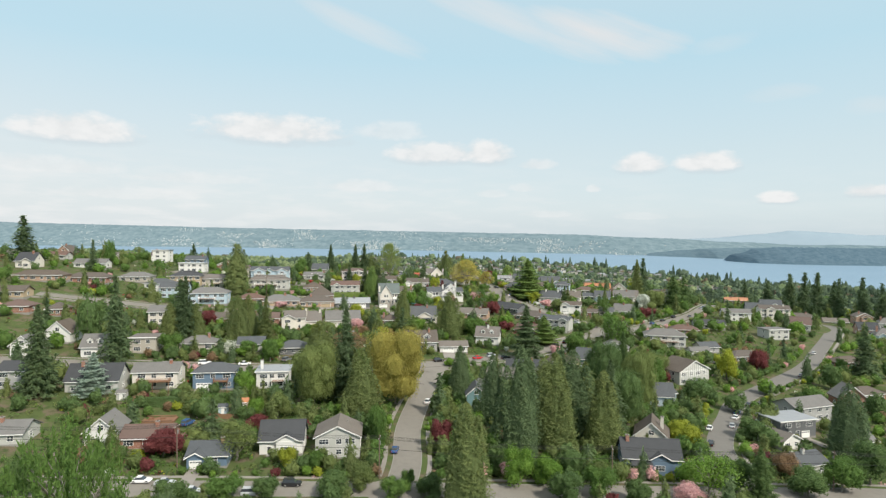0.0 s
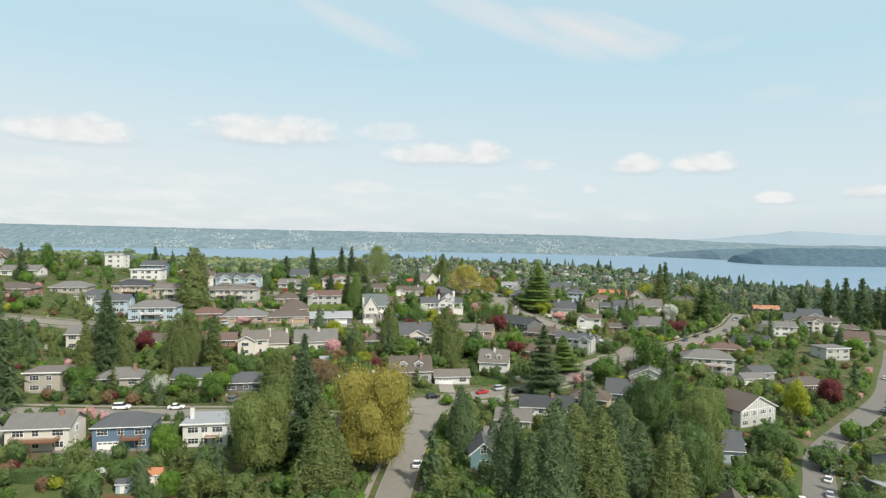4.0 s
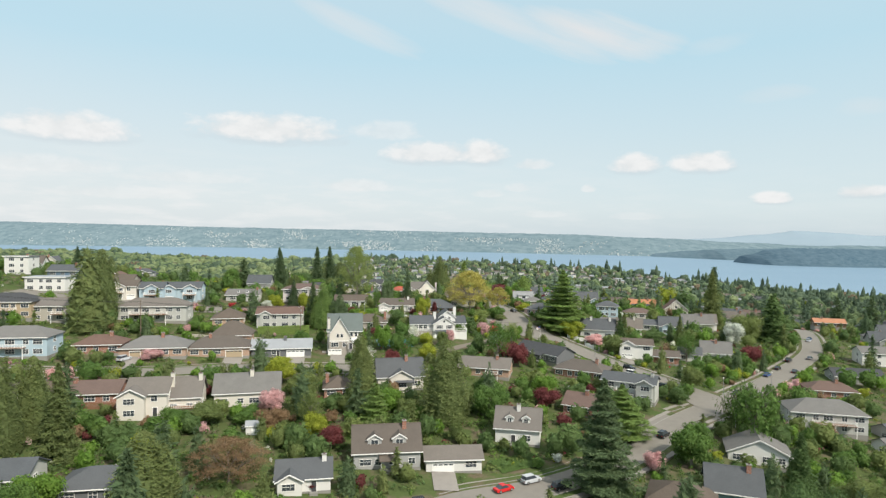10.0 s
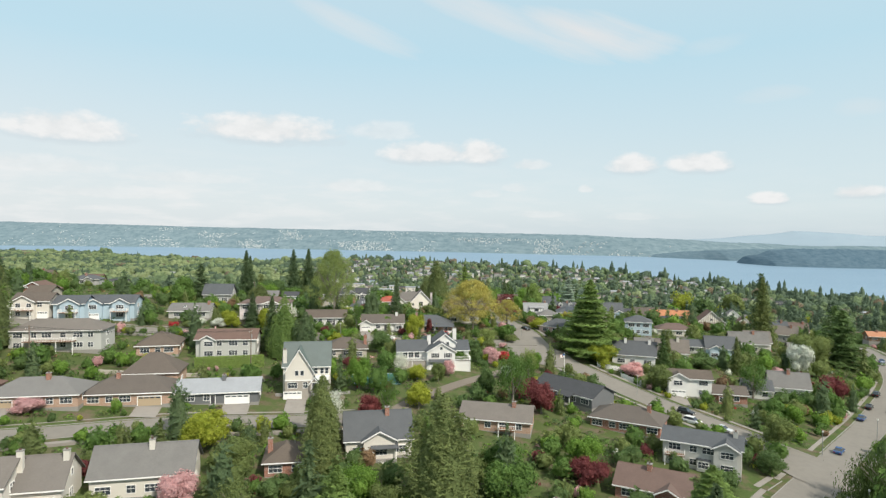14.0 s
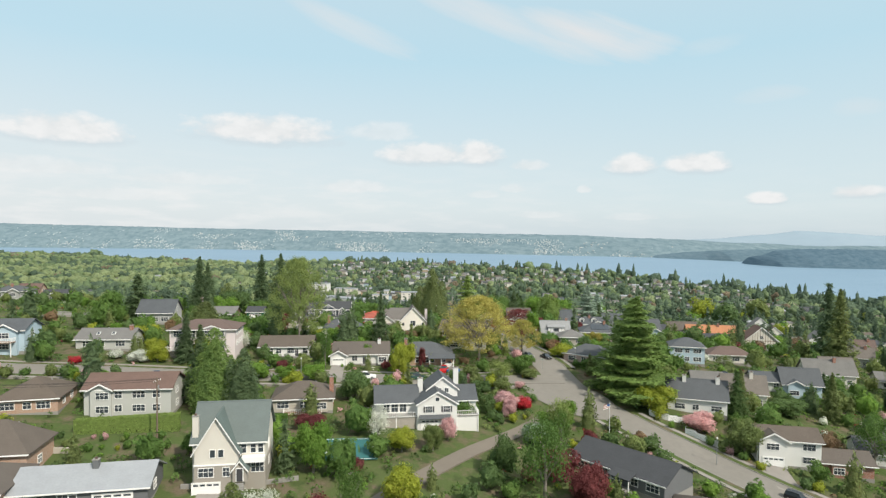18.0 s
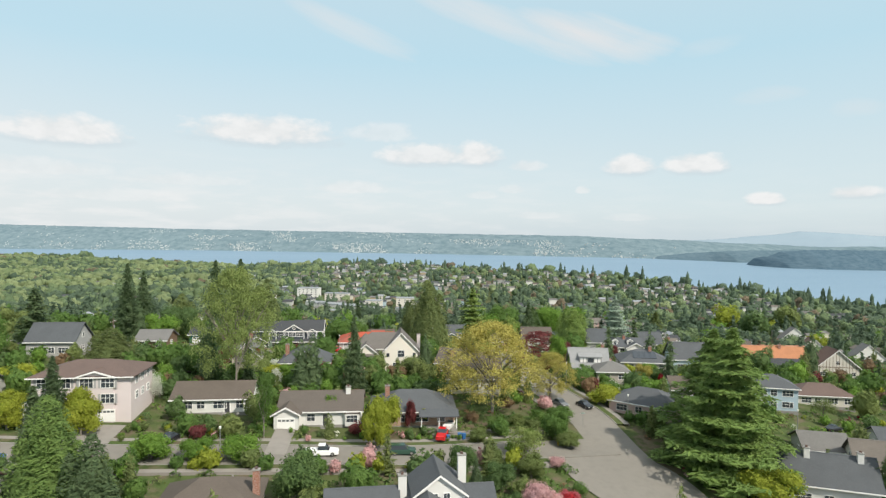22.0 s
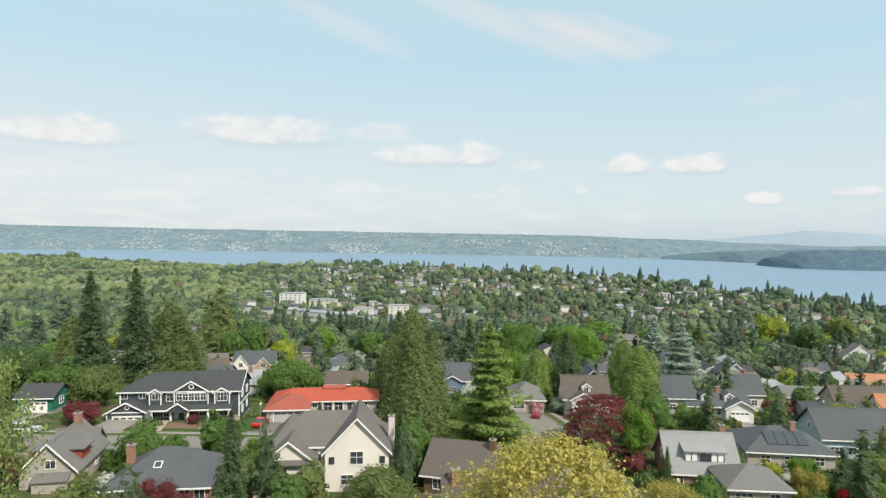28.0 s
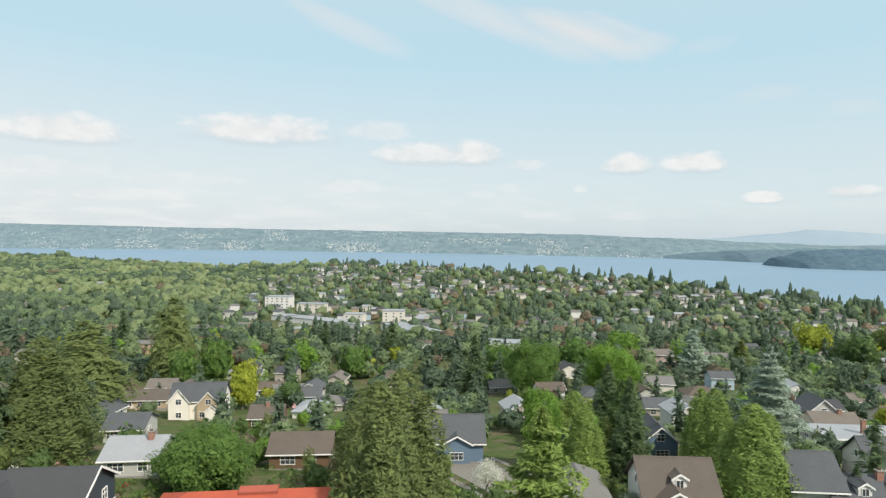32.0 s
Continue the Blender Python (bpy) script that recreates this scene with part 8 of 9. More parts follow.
def copies(meshes, spots):
    """Vertices and triangles of many placed copies of a few meshes; spots: (x, y, z, sx, sz)."""
    base = []
    for m in meshes:
        v = np.empty(len(m.vertices) * 3)
        m.vertices.foreach_get("co", v)
        m.calc_loop_triangles()
        t = np.empty(len(m.loop_triangles) * 3, dtype=np.int32)
        m.loop_triangles.foreach_get("vertices", t)
        base.append((v.reshape(-1, 3), t.reshape(-1, 3)))
    V, T, k = [], [], 0
    for i, (x, y, z, sx, sz) in enumerate(spots):
        v, t = base[i % len(base)]
        a = i * 2.4
        c, s = math.cos(a) * sx, math.sin(a) * sx
        V.append(np.stack([x + v[:, 0] * c - v[:, 1] * s, y + v[:, 0] * s + v[:, 1] * c, z + v[:, 2] * sz], 1))
        T.append(t + k)
        k += len(v)
    return np.concatenate(V), np.concatenate(T)


def mesh_np(name, V, T, mat, soft=False):
    """A mesh straight from arrays of points and triangles; soft: shaded smooth."""
    me = bpy.data.meshes.new(name)
    me.vertices.add(len(V))
    me.vertices.foreach_set("co", V.ravel())
    me.loops.add(len(T) * 3)
    me.loops.foreach_set("vertex_index", T.ravel().astype(np.int32))
    me.polygons.add(len(T))
    me.polygons.foreach_set("loop_start", np.arange(len(T), dtype=np.int32) * 3)
    if soft:
        me.polygons.foreach_set("use_smooth", [True] * len(T))
    me.update(calc_edges=True)
    me.materials.append(mat)
    return me


def infill(seed, n):
    """Plainer houses that fill the outer blocks of the quarter."""
    r = random.Random(seed)
    made = tries = 0
    while made < n and tries < 4000:
        tries += 1
        y = r.uniform(150, 620)
        x = r.choice((-1, 1)) * r.uniform(60, min(60 + y * 0.75, 330))
        if abs(x) < 0.33 * y or house_gap(x, y) < 7 or house_gap(x, y + 9) < 5 or near_road(x, y, 4) or near_road(x, y + 9, 3) or any((x - a) ** 2 + (y + 4 - b) ** 2 < (c * 0.5 + 6.5) ** 2 for a, b, c in TREE_SPOTS):
            continue
        st = r.choice((1, 1, 1.5, 1.5, 2))
        w = r.uniform(9, 14)
        ex = [f"chimney:{r.uniform(-4, 4):.1f}"] if r.random() < 0.5 else []
        if r.random() < 0.5:
            ex.append(f"wing:{r.uniform(-2, 2):.1f}:4.6:1")
        house(x, y, r.uniform(0, 10) if x < 0 else r.uniform(-30, -5), w, r.uniform(8, 10), st, r.choice(("gx", "gx", "hip", "gy")), r.choice(("white", "cream", "beige", "light grey", "grey", "tan brick", "brick", "light blue", "slate blue")),
              r.choice(("grey", "dark", "slate", "brown", "taupe", "red-brown")), " ".join(ex))
        made += 1


OPEN_SPOTS.extend([(-64.5, 174.5, 7), (-66.5, 184, 5), (-59.5, 187.5, 4.5), (-79, 174.6, 7.5), (-72, 174.5, 4), (-87, 185, 3)])
OPEN_SPOTS.extend([(-57, 360, 7), (-50, 361, 6), (-64, 360, 6)])
infill(17, 54)
SMALL = {"round": [mesh_of("garden_tree", *crown_mesh(s, 170, 9, size=0.86), LEAF["green"]) for s in (71, 72, 73, 74)],
         "cone": [mesh_of("garden_conifer", *conifer_mesh(s, "cypress", 240, 0.95), LEAF["fir"]) for s in (75, 76)] + [mesh_of("garden_conifer", *conifer_mesh(77, "fir", 260, 0.95), LEAF["fir"])]}


def scatter(seed, n, y0, y1, kinds, spread, where=None):
    """Small garden trees in the gaps, joined by colour; kinds: (shape, leaf, height, width, weight)."""
    r = random.Random(seed)
    groups = {}
    made = tries = 0
    while made < n and tries < n * 14:
        tries += 1
        y = r.uniform(y0, y1)
        x = r.uniform(-1, 1) * spread(y)
        f, l, h, w, _ = r.choices(kinds, [q[4] for q in kinds])[0]
        k = r.uniform(0.6, 1.2)
        if where and not where(x, y) or not free(x, y, w * k / 2, 0.7):
            continue
        TREE_SPOTS.append((x, y, w * k / 2 * 0.7))
        wide = 9.6 if f == "round" else 6.6
        tall = 8.2 if f == "round" else 20.0
        groups.setdefault((f, l), []).append((x, y, ground(x, y) - 0.1 * h, w * k / wide, h * k * r.uniform(0.9, 1.15) / tall))
        made += 1
    for (f, l), spots in groups.items():
        tagged(new("garden_trees", mesh_np("garden_trees", *copies(SMALL[f], spots), LEAF[l])), f"many small {TREE_WORDS[l]} garden trees and bushes between houses", "trees", kind="stuff")


GARDEN = [("round", "green", 5.5, 5.5, 9), ("round", "bright", 4.5, 4.6, 7), ("round", "olive", 5.5, 5.5, 7), ("round", "dark_green", 5.5, 5.5, 8), ("cone", "cypress", 8, 3.6, 3), ("round", "lime", 3.6, 4.0, 2.2), ("round", "maroon", 3.6, 4.2, 1.7),
          ("round", "pink", 3.4, 4.0, 1.1), ("round", "white", 3.0, 3.4, 1.0), ("round", "rust", 4.0, 4.4, 1.4), ("round", "green", 7.5, 7.5, 4), ("cone", "fir", 13, 5.5, 1.4)]


def street_bushes(seed, line, off, gap, tall, keep_clear=True):
    """A ragged row of bushes along one side of a street."""
    r = random.Random(seed)
    groups = {}
    pts = spline(line, gap)
    for a, b in zip(pts, pts[1:]):
        t = (b - a) / np.linalg.norm(b - a)
        q = a + np.array((t[1], -t[0])) * (off + r.uniform(-1.2, 1.2)) + t * r.uniform(-1, 1)
        h = r.uniform(0.5, 1.0) * tall
        if r.random() < 0.15 or house_gap(*q) < 1.5 or near_road(*q, 0.8) or keep_clear and any((q[0] - x) ** 2 + (q[1] - y) ** 2 < c * c for x, y, c in OPEN_SPOTS):
            continue
        groups.setdefault(r.choice(("green", "dark_green", "bright", "olive", "green", "dark_green", "lime", "pink")), []).append((q[0], q[1], ground(*q) - 0.12 * h, h * r.uniform(0.9, 1.3) / 9.6, h / 7.4))
    for l, spots in groups.items():
        tagged(new("street_bushes", mesh_np("street_bushes", *copies(SMALL["round"], spots), LEAF[l])), f"row of {TREE_WORDS[l]} bushes beside the street", "bushes", kind="stuff")


street_bushes(1, [(-100, 391), (-78, 395), (-50, 398), (-21, 402), (0, 405), (18, 410)], 5.6, 2.6, 4.6)
street_bushes(2, [(-120, 301), (-89, 311), (-58, 325), (-36, 330), (-18, 335)], 5.4, 2.6, 4.6)
street_bushes(3, [(-120, 301), (-89, 311), (-58, 325), (-36, 330)], -6.0, 4.0, 2.4)
street_bushes(4, [(-120, 214), (-97, 219), (-75, 224), (-50, 230), (-25, 232)], 5.6, 3.0, 4.0)
street_bushes(5, [(-120, 130), (-85, 134), (-62, 138), (-37, 141), (-18, 143)], -7.0, 4.0, 3.0)
street_bushes(6, [(0, 145), (30, 148), (74, 153)], -7.0, 3.0, 4.5)
street_bushes(7, [(81, 166), (87, 189), (102, 216), (122, 245), (174, 293), (206, 332)], 7.0, 4.0, 4.0)
street_bushes(8, [(81, 166), (87, 189), (102, 216), (122, 245), (174, 293), (206, 332)], -7.0, 4.0, 4.5)
street_bushes(9, [(109, 346), (135, 372), (168, 408), (188, 440)], -7.5, 4.0, 4.5)
street_bushes(10, [(109, 346), (135, 372), (168, 408), (188, 440)], 7.5, 4.0, 4.5)
street_bushes(11, [(-90, 470), (-58, 474), (-24, 478), (0, 480), (15, 481)], 6.0, 4.0, 1.7)
street_bushes(14, [(4, 365), (11, 370.5), (18, 378), (26, 387), (31, 394)], -0.5, 1.7, 2.8)
street_bushes(15, [(8, 368.5), (15, 376.5), (22, 385), (27, 391.5)], -3.0, 1.9, 3.4)
street_bushes(16, [(14, 364.5), (20, 371), (27, 379), (33, 386)], 1.0, 2.0, 1.6)
street_bushes(19, [(-60, 403.4), (-40, 406), (-21, 408.5), (0, 411.5), (12, 415)], 0.0, 1.6, 1.6)
street_bushes(20, [(-60, 406.0), (-40, 408.6), (-21, 411), (0, 414), (10, 416.5)], 0.0, 1.9, 2.2)
street_bushes(17, [(-67, 357.5), (-57, 359.5), (-46, 362)], 0.0, 1.5, 1.8, False)
street_bushes(18, [(-68, 354.0), (-58, 356), (-45, 358)], 0.0, 1.7, 2.0, False)
street_bushes(12, [(78, 348), (68, 362), (58, 377), (48, 392)], 8.0, 4.0, 3.0)
street_bushes(13, [(-10, 183), (-7, 215), (-3, 235)], 6.5, 4.0, 3.0)
SHADY = [("round", "dark_green", 5.5, 5.5, 12), ("round", "olive", 5.5, 5.5, 11), ("round", "green", 5.0, 5.2, 5), ("cone", "cypress", 8, 3.8, 4), ("cone", "fir", 12, 5.5, 3), ("round", "dark_green", 8.0, 8.0, 5), ("round", "rust", 4.2, 4.6, 1.8), ("round", "maroon", 3.6, 4.2, 1.5), ("round", "lime", 3.4, 3.8, 0.8), ("round", "pink", 3.2, 3.8, 0.6), ("round", "white", 3.0, 3.4, 0.5)]
scatter(46, 170, 424, 474, GARDEN, lambda y: 75)
scatter(40, 520, 140, 320, SHADY, lambda y: y * 0.6)
scatter(41, 800, 140, 545, GARDEN, lambda y: min(30 + y * 0.30, 130))
RIGHT = [("round", "green", 7.5, 7.5, 8), ("round", "dark_green", 8.5, 8.0, 4), ("round", "olive", 7.5, 7.5, 8), ("round", "bright", 6.5, 6.5, 8), ("round", "lime", 5.0, 5.5, 2), ("cone", "fir", 14, 5.5, 2), ("cone", "cypress", 11, 4.8, 3), ("round", "maroon", 4.6, 5.2, 1.2), ("round", "rust", 5.5, 6, 1.5)]
scatter(43, 620, 150, 600, RIGHT, lambda y: 330, lambda x, y: x > 70 + 0.06 * y)
scatter(44, 430, 190, 600, RIGHT, lambda y: 330, lambda x, y: x < -90 - 0.12 * y)
scatter(45, 300, 100, 235, SHADY, lambda y: y * 0.62)
scatter(42, 420, 150, 640, GARDEN, lambda y: min(30 + y * 0.72, 330))


def shrub_field(name, leaf, n, seed, size, tall):
    """Uncountable low garden growth of one colour."""
    r = random.Random(seed)
    pts, nor = [], []
    count = tries = 0
    while count < n and tries < n * 12:
        tries += 1
        y = r.uniform(135, 540)
        x = r.uniform(-0.5, 0.5) * (80 + min(y, 420) * (0.8 if r.random() < 0.7 else 1.4))
        w, h = r.uniform(0.4, 1.0) * size, r.uniform(0.5, 1.0) * tall
        if house_gap(x, y) < 0.3 + w * 0.6 or near_road(x, y, 1.9 + w) or any((x - a) ** 2 + (y - b) ** 2 < c * c for a, b, c in OPEN_SPOTS):
            continue
        count += 1
        z = ground(x, y)
        for _ in range(int(12 * w * w) + 9):
            a, e = r.uniform(0, 6.283), r.uniform(0.0, 1.5)
            q = r.uniform(0.85, 1.1)
            pts.append((x + w * q * math.cos(a) * math.cos(e), y + w * q * math.sin(a) * math.cos(e), z + h * q * math.sin(e)))
            nor.append((math.cos(a) * math.cos(e), math.sin(a) * math.cos(e), math.sin(e) + 0.2))
    v, f = clumps(pts, nor, 0.36, seed)
    tagged(new(name, mesh_np(name, v, f, LEAF[leaf])), f"low {TREE_WORDS[leaf]} garden shrubs and ground cover", "shrubs", kind="stuff")


for i, (leaf, n, size, tall) in enumerate((("green", 3400, 1.5, 1.5), ("dark_green", 3000, 1.6, 1.7), ("bright", 1900, 1.2, 1.1), ("olive", 2200, 1.4, 1.3), ("lime", 300, 0.9, 0.9), ("maroon", 220, 1.1, 1.1), ("pink", 170, 0.9, 0.9), ("white", 170, 0.9, 0.9), ("red", 110, 0.7, 0.6), ("rust", 250, 1.1, 1.0))):
    shrub_field("shrubbery", leaf, n, 100 + i, size, tall)


# ---- the plain towards the lake: woods and far houses ----
def shore_at(x):
    return float(np.interp(x, SHORE_X, SHORE_Y))


# leaf kinds to their haze-paled copies for trees far down the slope
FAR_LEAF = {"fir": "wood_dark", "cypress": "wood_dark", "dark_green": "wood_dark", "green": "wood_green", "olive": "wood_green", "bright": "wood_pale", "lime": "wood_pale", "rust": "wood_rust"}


MID = {"round": [mesh_of("valley_tree", *crown_mesh(s, 110, 11, size=0.95), LEAF["green"]) for s in (81, 82, 83, 84, 85)],
       "cone": [mesh_of("valley_conifer", *conifer_mesh(s, k, 130, 1.2), LEAF["fir"]) for s, k in ((86, "fir"), (87, "fir"), (88, "cypress"))]}


BIG_SITES = ((-91, 962, 104), (-2, 899, 84), (-26, 963, 26), (-60, 963, 24), (-110, 1030, 32), (-150, 1062, 40), (50, 800, 24))


def lump_mesh(seed, conic, fine=2):
    """A far tree as one rough lump: 9.6 m wide and 8.2 m high, or a ragged cone 6.6 m wide and 20 m high."""
    r = np.random.RandomState(seed)
    if conic:
        v, f, n = [], [], 7
        rings = [(0.0, 0.55), (0.1, 1.0), (0.3, 0.9), (0.34, 0.62), (0.55, 0.66), (0.6, 0.42), (0.8, 0.36), (1.0, 0.03)]
        for i, (u, q) in enumerate(rings):
            for s in range(n):
                a, k = 6.283 * (s + 0.5 * (i % 2)) / n, 3.3 * q * r.uniform(0.6, 1.35)
                v.append((k * math.cos(a), k * math.sin(a), 20 * u + r.uniform(-0.7, 0.7) * (u < 1)))
        for i in range(len(rings) - 1):
            for s in range(n):
                a, b = i * n + s, i * n + (s + 1) % n
                f += [(a, b, b + n), (a, b + n, a + n)]
        return mesh_of("far_conifer", v, f)
    bm = bmesh.new()
    bmesh.ops.create_icosphere(bm, subdivisions=fine, radius=1.0)
    for p in bm.verts:
        d = p.co.normalized()
        k = 1.0 + 0.55 * noise.noise(d * 1.6 + Vector((seed, 0, 0))) + 0.42 * noise.noise(d * 3.8 + Vector((0, seed, 0))) + r.uniform(-0.06, 0.06)
        p.co = Vector((d.x * 4.6 * k, d.y * 4.6 * k, 4.1 + (d.z if d.z > 0 else d.z * 0.9) * 4.1 * k))
    me = bpy.data.meshes.new("far_tree")
    bm.to_mesh(me)
    bm.free()
    return me


LUMPS = {"near": [lump_mesh(s, False, 3) for s in (1, 2, 3, 4)], "round": [lump_mesh(s, False) for s in (1, 2, 3, 4, 5, 6)], "cone": [lump_mesh(s, True) for s in (7, 8, 9, 10)]}


def far_land():
    """Woods and houses of the valley and the lakeside plain on an uneven net; returns the places of the houses."""
    r = random.Random(5)
    kinds, near, houses = {}, {}, []
    spots = []
    y = 545.0
    while y < 3150:
        gap = 8.4 + 0.0094 * (y - 545) if y > 700 else 9.8
        x = -0.78 * (y - 60) - 60
        while x < 0.8 * y:
            spots.append((x + r.uniform(-0.48, 0.48) * gap, y + r.uniform(-0.48, 0.48) * gap, gap))
            x += gap
        y += gap
    for x, y, gap in spots:
        s = shore_at(x) - y
        if s < 30 or x > 640 and y < 760 or (y < 660 and not free(x, y, 3.5)) or near_road(x, y, 3):
            continue
        if any(abs(x - a) < w / 2 + 4 and b - 20 < y < b + 12 for a, b, w in BIG_SITES):
            continue
        edge = s < 150
        patchy = noise.noise(Vector((x * 0.006, y * 0.006, 0)))
        spring = noise.noise(Vector((x * 0.0042, y * 0.0075, 7)))
        left = x < -150 - 0.05 * y and y > 640
        right = x > 0.40 * y and s < 330
        roll = r.random()
        if not edge and not left and not right and y > 590 and patchy > -0.22 and r.random() < (0.26 if 880 < y < 1900 else 0.10):
            houses.append((x, y))
            continue
        if left and 700 < y < 1500 and r.random() < 0.03:
            houses.append((x, y))
            continue
        if y < 760 and r.random() < 0.30:
            continue
        if edge and x > -150 or right:
            k = "fir" if roll < 0.5 else "dark_green" if roll < 0.78 else "olive" if roll < 0.88 else "rust" if roll < 0.92 else "green"
        elif left and y > 760:
            if spring > 0.16 and y < 1700 and r.random() < 0.45:
                continue
            if spring > 0.0:
                k = "bright" if roll < 0.62 else "green" if roll < 0.85 else "rust" if roll < 0.88 else "dark_green"
            else:
                k = "dark_green" if roll < 0.42 else "green" if roll < 0.80 else "fir" if roll < 0.90 else "bright"
        else:
            k = "fir" if roll < 0.28 else "dark_green" if roll < 0.60 else "green" if roll < 0.80 else "olive" if roll < 0.89 else "bright" if roll < 0.93 else "rust" if roll < 0.98 else "lime"
        conic = k in ("fir", "cypress")
        tall = r.uniform(10, 20) if conic else r.uniform(6.5, 13)
        if left:
            tall *= 0.75 + 0.9 * max(0.0, noise.noise(Vector((x * 0.011, y * 0.011, 3))) + 0.25)
        if edge:
            tall *= 1.25 + 0.5 * (r.random() < 0.3)
        elif y > 880 and not left and not right:
            tall *= 0.8
        wide = tall * r.uniform(0.36, 0.52) if conic else max(tall * r.uniform(0.9, 1.3), gap * 0.72 if left or right else 0)
        if y < 680:
            tall, wide = tall * 0.68, wide * 0.74
        spot = (x, y, ground(x, y) - 0.12 * tall, wide / (6.6 if conic else 9.6), tall / (20.0 if conic else 8.2))
        (near if y < 860 else kinds).setdefault((("cone" if conic else "near" if 860 < y < 1150 else "round"), k), []).append(spot)
    for (f, l), group in kinds.items():
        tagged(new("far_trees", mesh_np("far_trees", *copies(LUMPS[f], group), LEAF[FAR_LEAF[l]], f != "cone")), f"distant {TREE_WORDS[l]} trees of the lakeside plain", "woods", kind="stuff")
    for (f, l), group in near.items():
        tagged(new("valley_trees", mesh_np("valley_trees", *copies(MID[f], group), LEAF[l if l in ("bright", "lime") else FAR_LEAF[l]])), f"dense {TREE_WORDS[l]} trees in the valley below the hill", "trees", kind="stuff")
    return houses


FAR_HOUSES = far_land()


def far_house_meshes():
    """A few plain house forms seen from far off."""
    out = []
    for w, d, h, kind in ((11, 8, 3.0, "gx"), (9, 8, 5.0, "gx"), (10.5, 8.5, 3.0, "hip"), (8, 9, 4.6, "gy")):
        out.append((w, d, h, kind))
    return out


def far_houses():
    r = random.Random(9)
    walls = [("white", 7), ("cream", 5), ("light grey", 5), ("beige", 5), ("light blue", 1), ("grey", 3), ("tan", 1)]
    roofs = [("grey", 5), ("dark", 3), ("slate", 4), ("brown", 2), ("taupe", 2), ("pale", 3)]
    near = sorted(FAR_HOUSES, key=lambda p: p[1])
    for i, (x, y) in enumerate(near[:110]):
        wall, roof = (r.choices([a for a, _ in q], [b for _, b in q])[0] for q in (walls, roofs))
        w, d, h, kind = r.choice(far_house_meshes())
        t = thing("house", x, y, ground(x, y), r.choice((-6, 0, 8, 84, 95)), f"distant {wall} house with a {roof} roof among trees", "house", "houses of the lakeside plain")
        block(t, 0, 0, w, d, 0, h, kind, WALLS[wall], ROOFS[roof], 2.0, 0.5, 2.0)
        if y < 720:
            for c in (-w * 0.3, w * 0.3):
                window(t, c, -d / 2, 1.7, 0, 1.4, 1.3)
    groups = {}
    for x, y in near[110:]:
        wall, roof = (r.choices([a for a, _ in q], [b for _, b in q])[0] for q in (walls, roofs))
        groups.setdefault(wall, ([], []))
        groups.setdefault("roof " + roof, ([], []))
        w, d, h, z = r.uniform(6, 11), r.uniform(5, 7), r.uniform(3.2, 5.8), ground(x, y)
        v, f = groups[wall]
        bv, bf = boxes((x - w / 2, x + w / 2, y - d / 2, y + d / 2, z - 2, z + h))
        f += [tuple(i + len(v) for i in q) for q in bf]
        v += bv
        v, f = groups["roof " + roof]
        k = len(v)
        v += [(x - w / 2 - 0.5, y - d / 2 - 0.5, z + h), (x + w / 2 + 0.5, y - d / 2 - 0.5, z + h), (x + w / 2 + 0.5, y + d / 2 + 0.5, z + h), (x - w / 2 - 0.5, y + d / 2 + 0.5, z + h), (x - w / 2, y, z + h + 1.6), (x + w / 2, y, z + h + 1.6)]
        f += [tuple(i + k for i in q) for q in ((0, 1, 5, 4), (2, 3, 4, 5), (0, 4, 3), (1, 2, 5), (0, 3, 2, 1))]
    for key, (v, f) in groups.items():
        roof = key.startswith("roof ")
        tagged(new("far_house_roofs" if roof else "far_house_walls", mesh_of("far_houses", v, f, ROOFS[key[5:]] if roof else WALLS[key])), f"{key.replace('roof ', '')} {'roofs' if roof else 'walls'} of distant houses on the plain", "houses", kind="stuff")


far_houses()

# pale commercial buildings on the plain
for x, y, yaw, w, d, h, words in ((-91, 962, -34, 104, 16, 4.5, "long low white-roofed commercial building"), (-2, 899, -55, 84, 20, 5, "long low white-roofed store building"), (-26, 963, 0, 19, 12, 12, "cream four-storey block of flats"),
                                  (-60, 963, -10, 17, 12, 9, "cream row of flats beside a store"), (-110, 1030, -8, 28, 12, 9, "cream three-storey row of flats"), (-150, 1062, -8, 26, 14, 12, "white block of flats among trees"), (50, 800, -10, 22, 14, 6, "white-roofed low hall among trees")):
    t = thing("building", x, y, ground(x, y), yaw, words, "building")
    part("wall", boxes((-w / 2, w / 2, -d / 2, d / 2, -3, h)), WALLS["white" if "white" in words else "cream"], t)
    part("roof", boxes((-w / 2 - 0.3, w / 2 + 0.3, -d / 2 - 0.3, d / 2 + 0.3, h, h + 0.5)), ROOFS["pale"], t)
    n = int(w / 5) if h > 7 else 0
    for s in range(int(h / 3)):
        for i in range(n):
            window(t, -w / 2 + w * (i + 0.5) / n, -d / 2, 1.6 + 2.8 * s, 0, 1.6, 1.2, WHITE, 1)

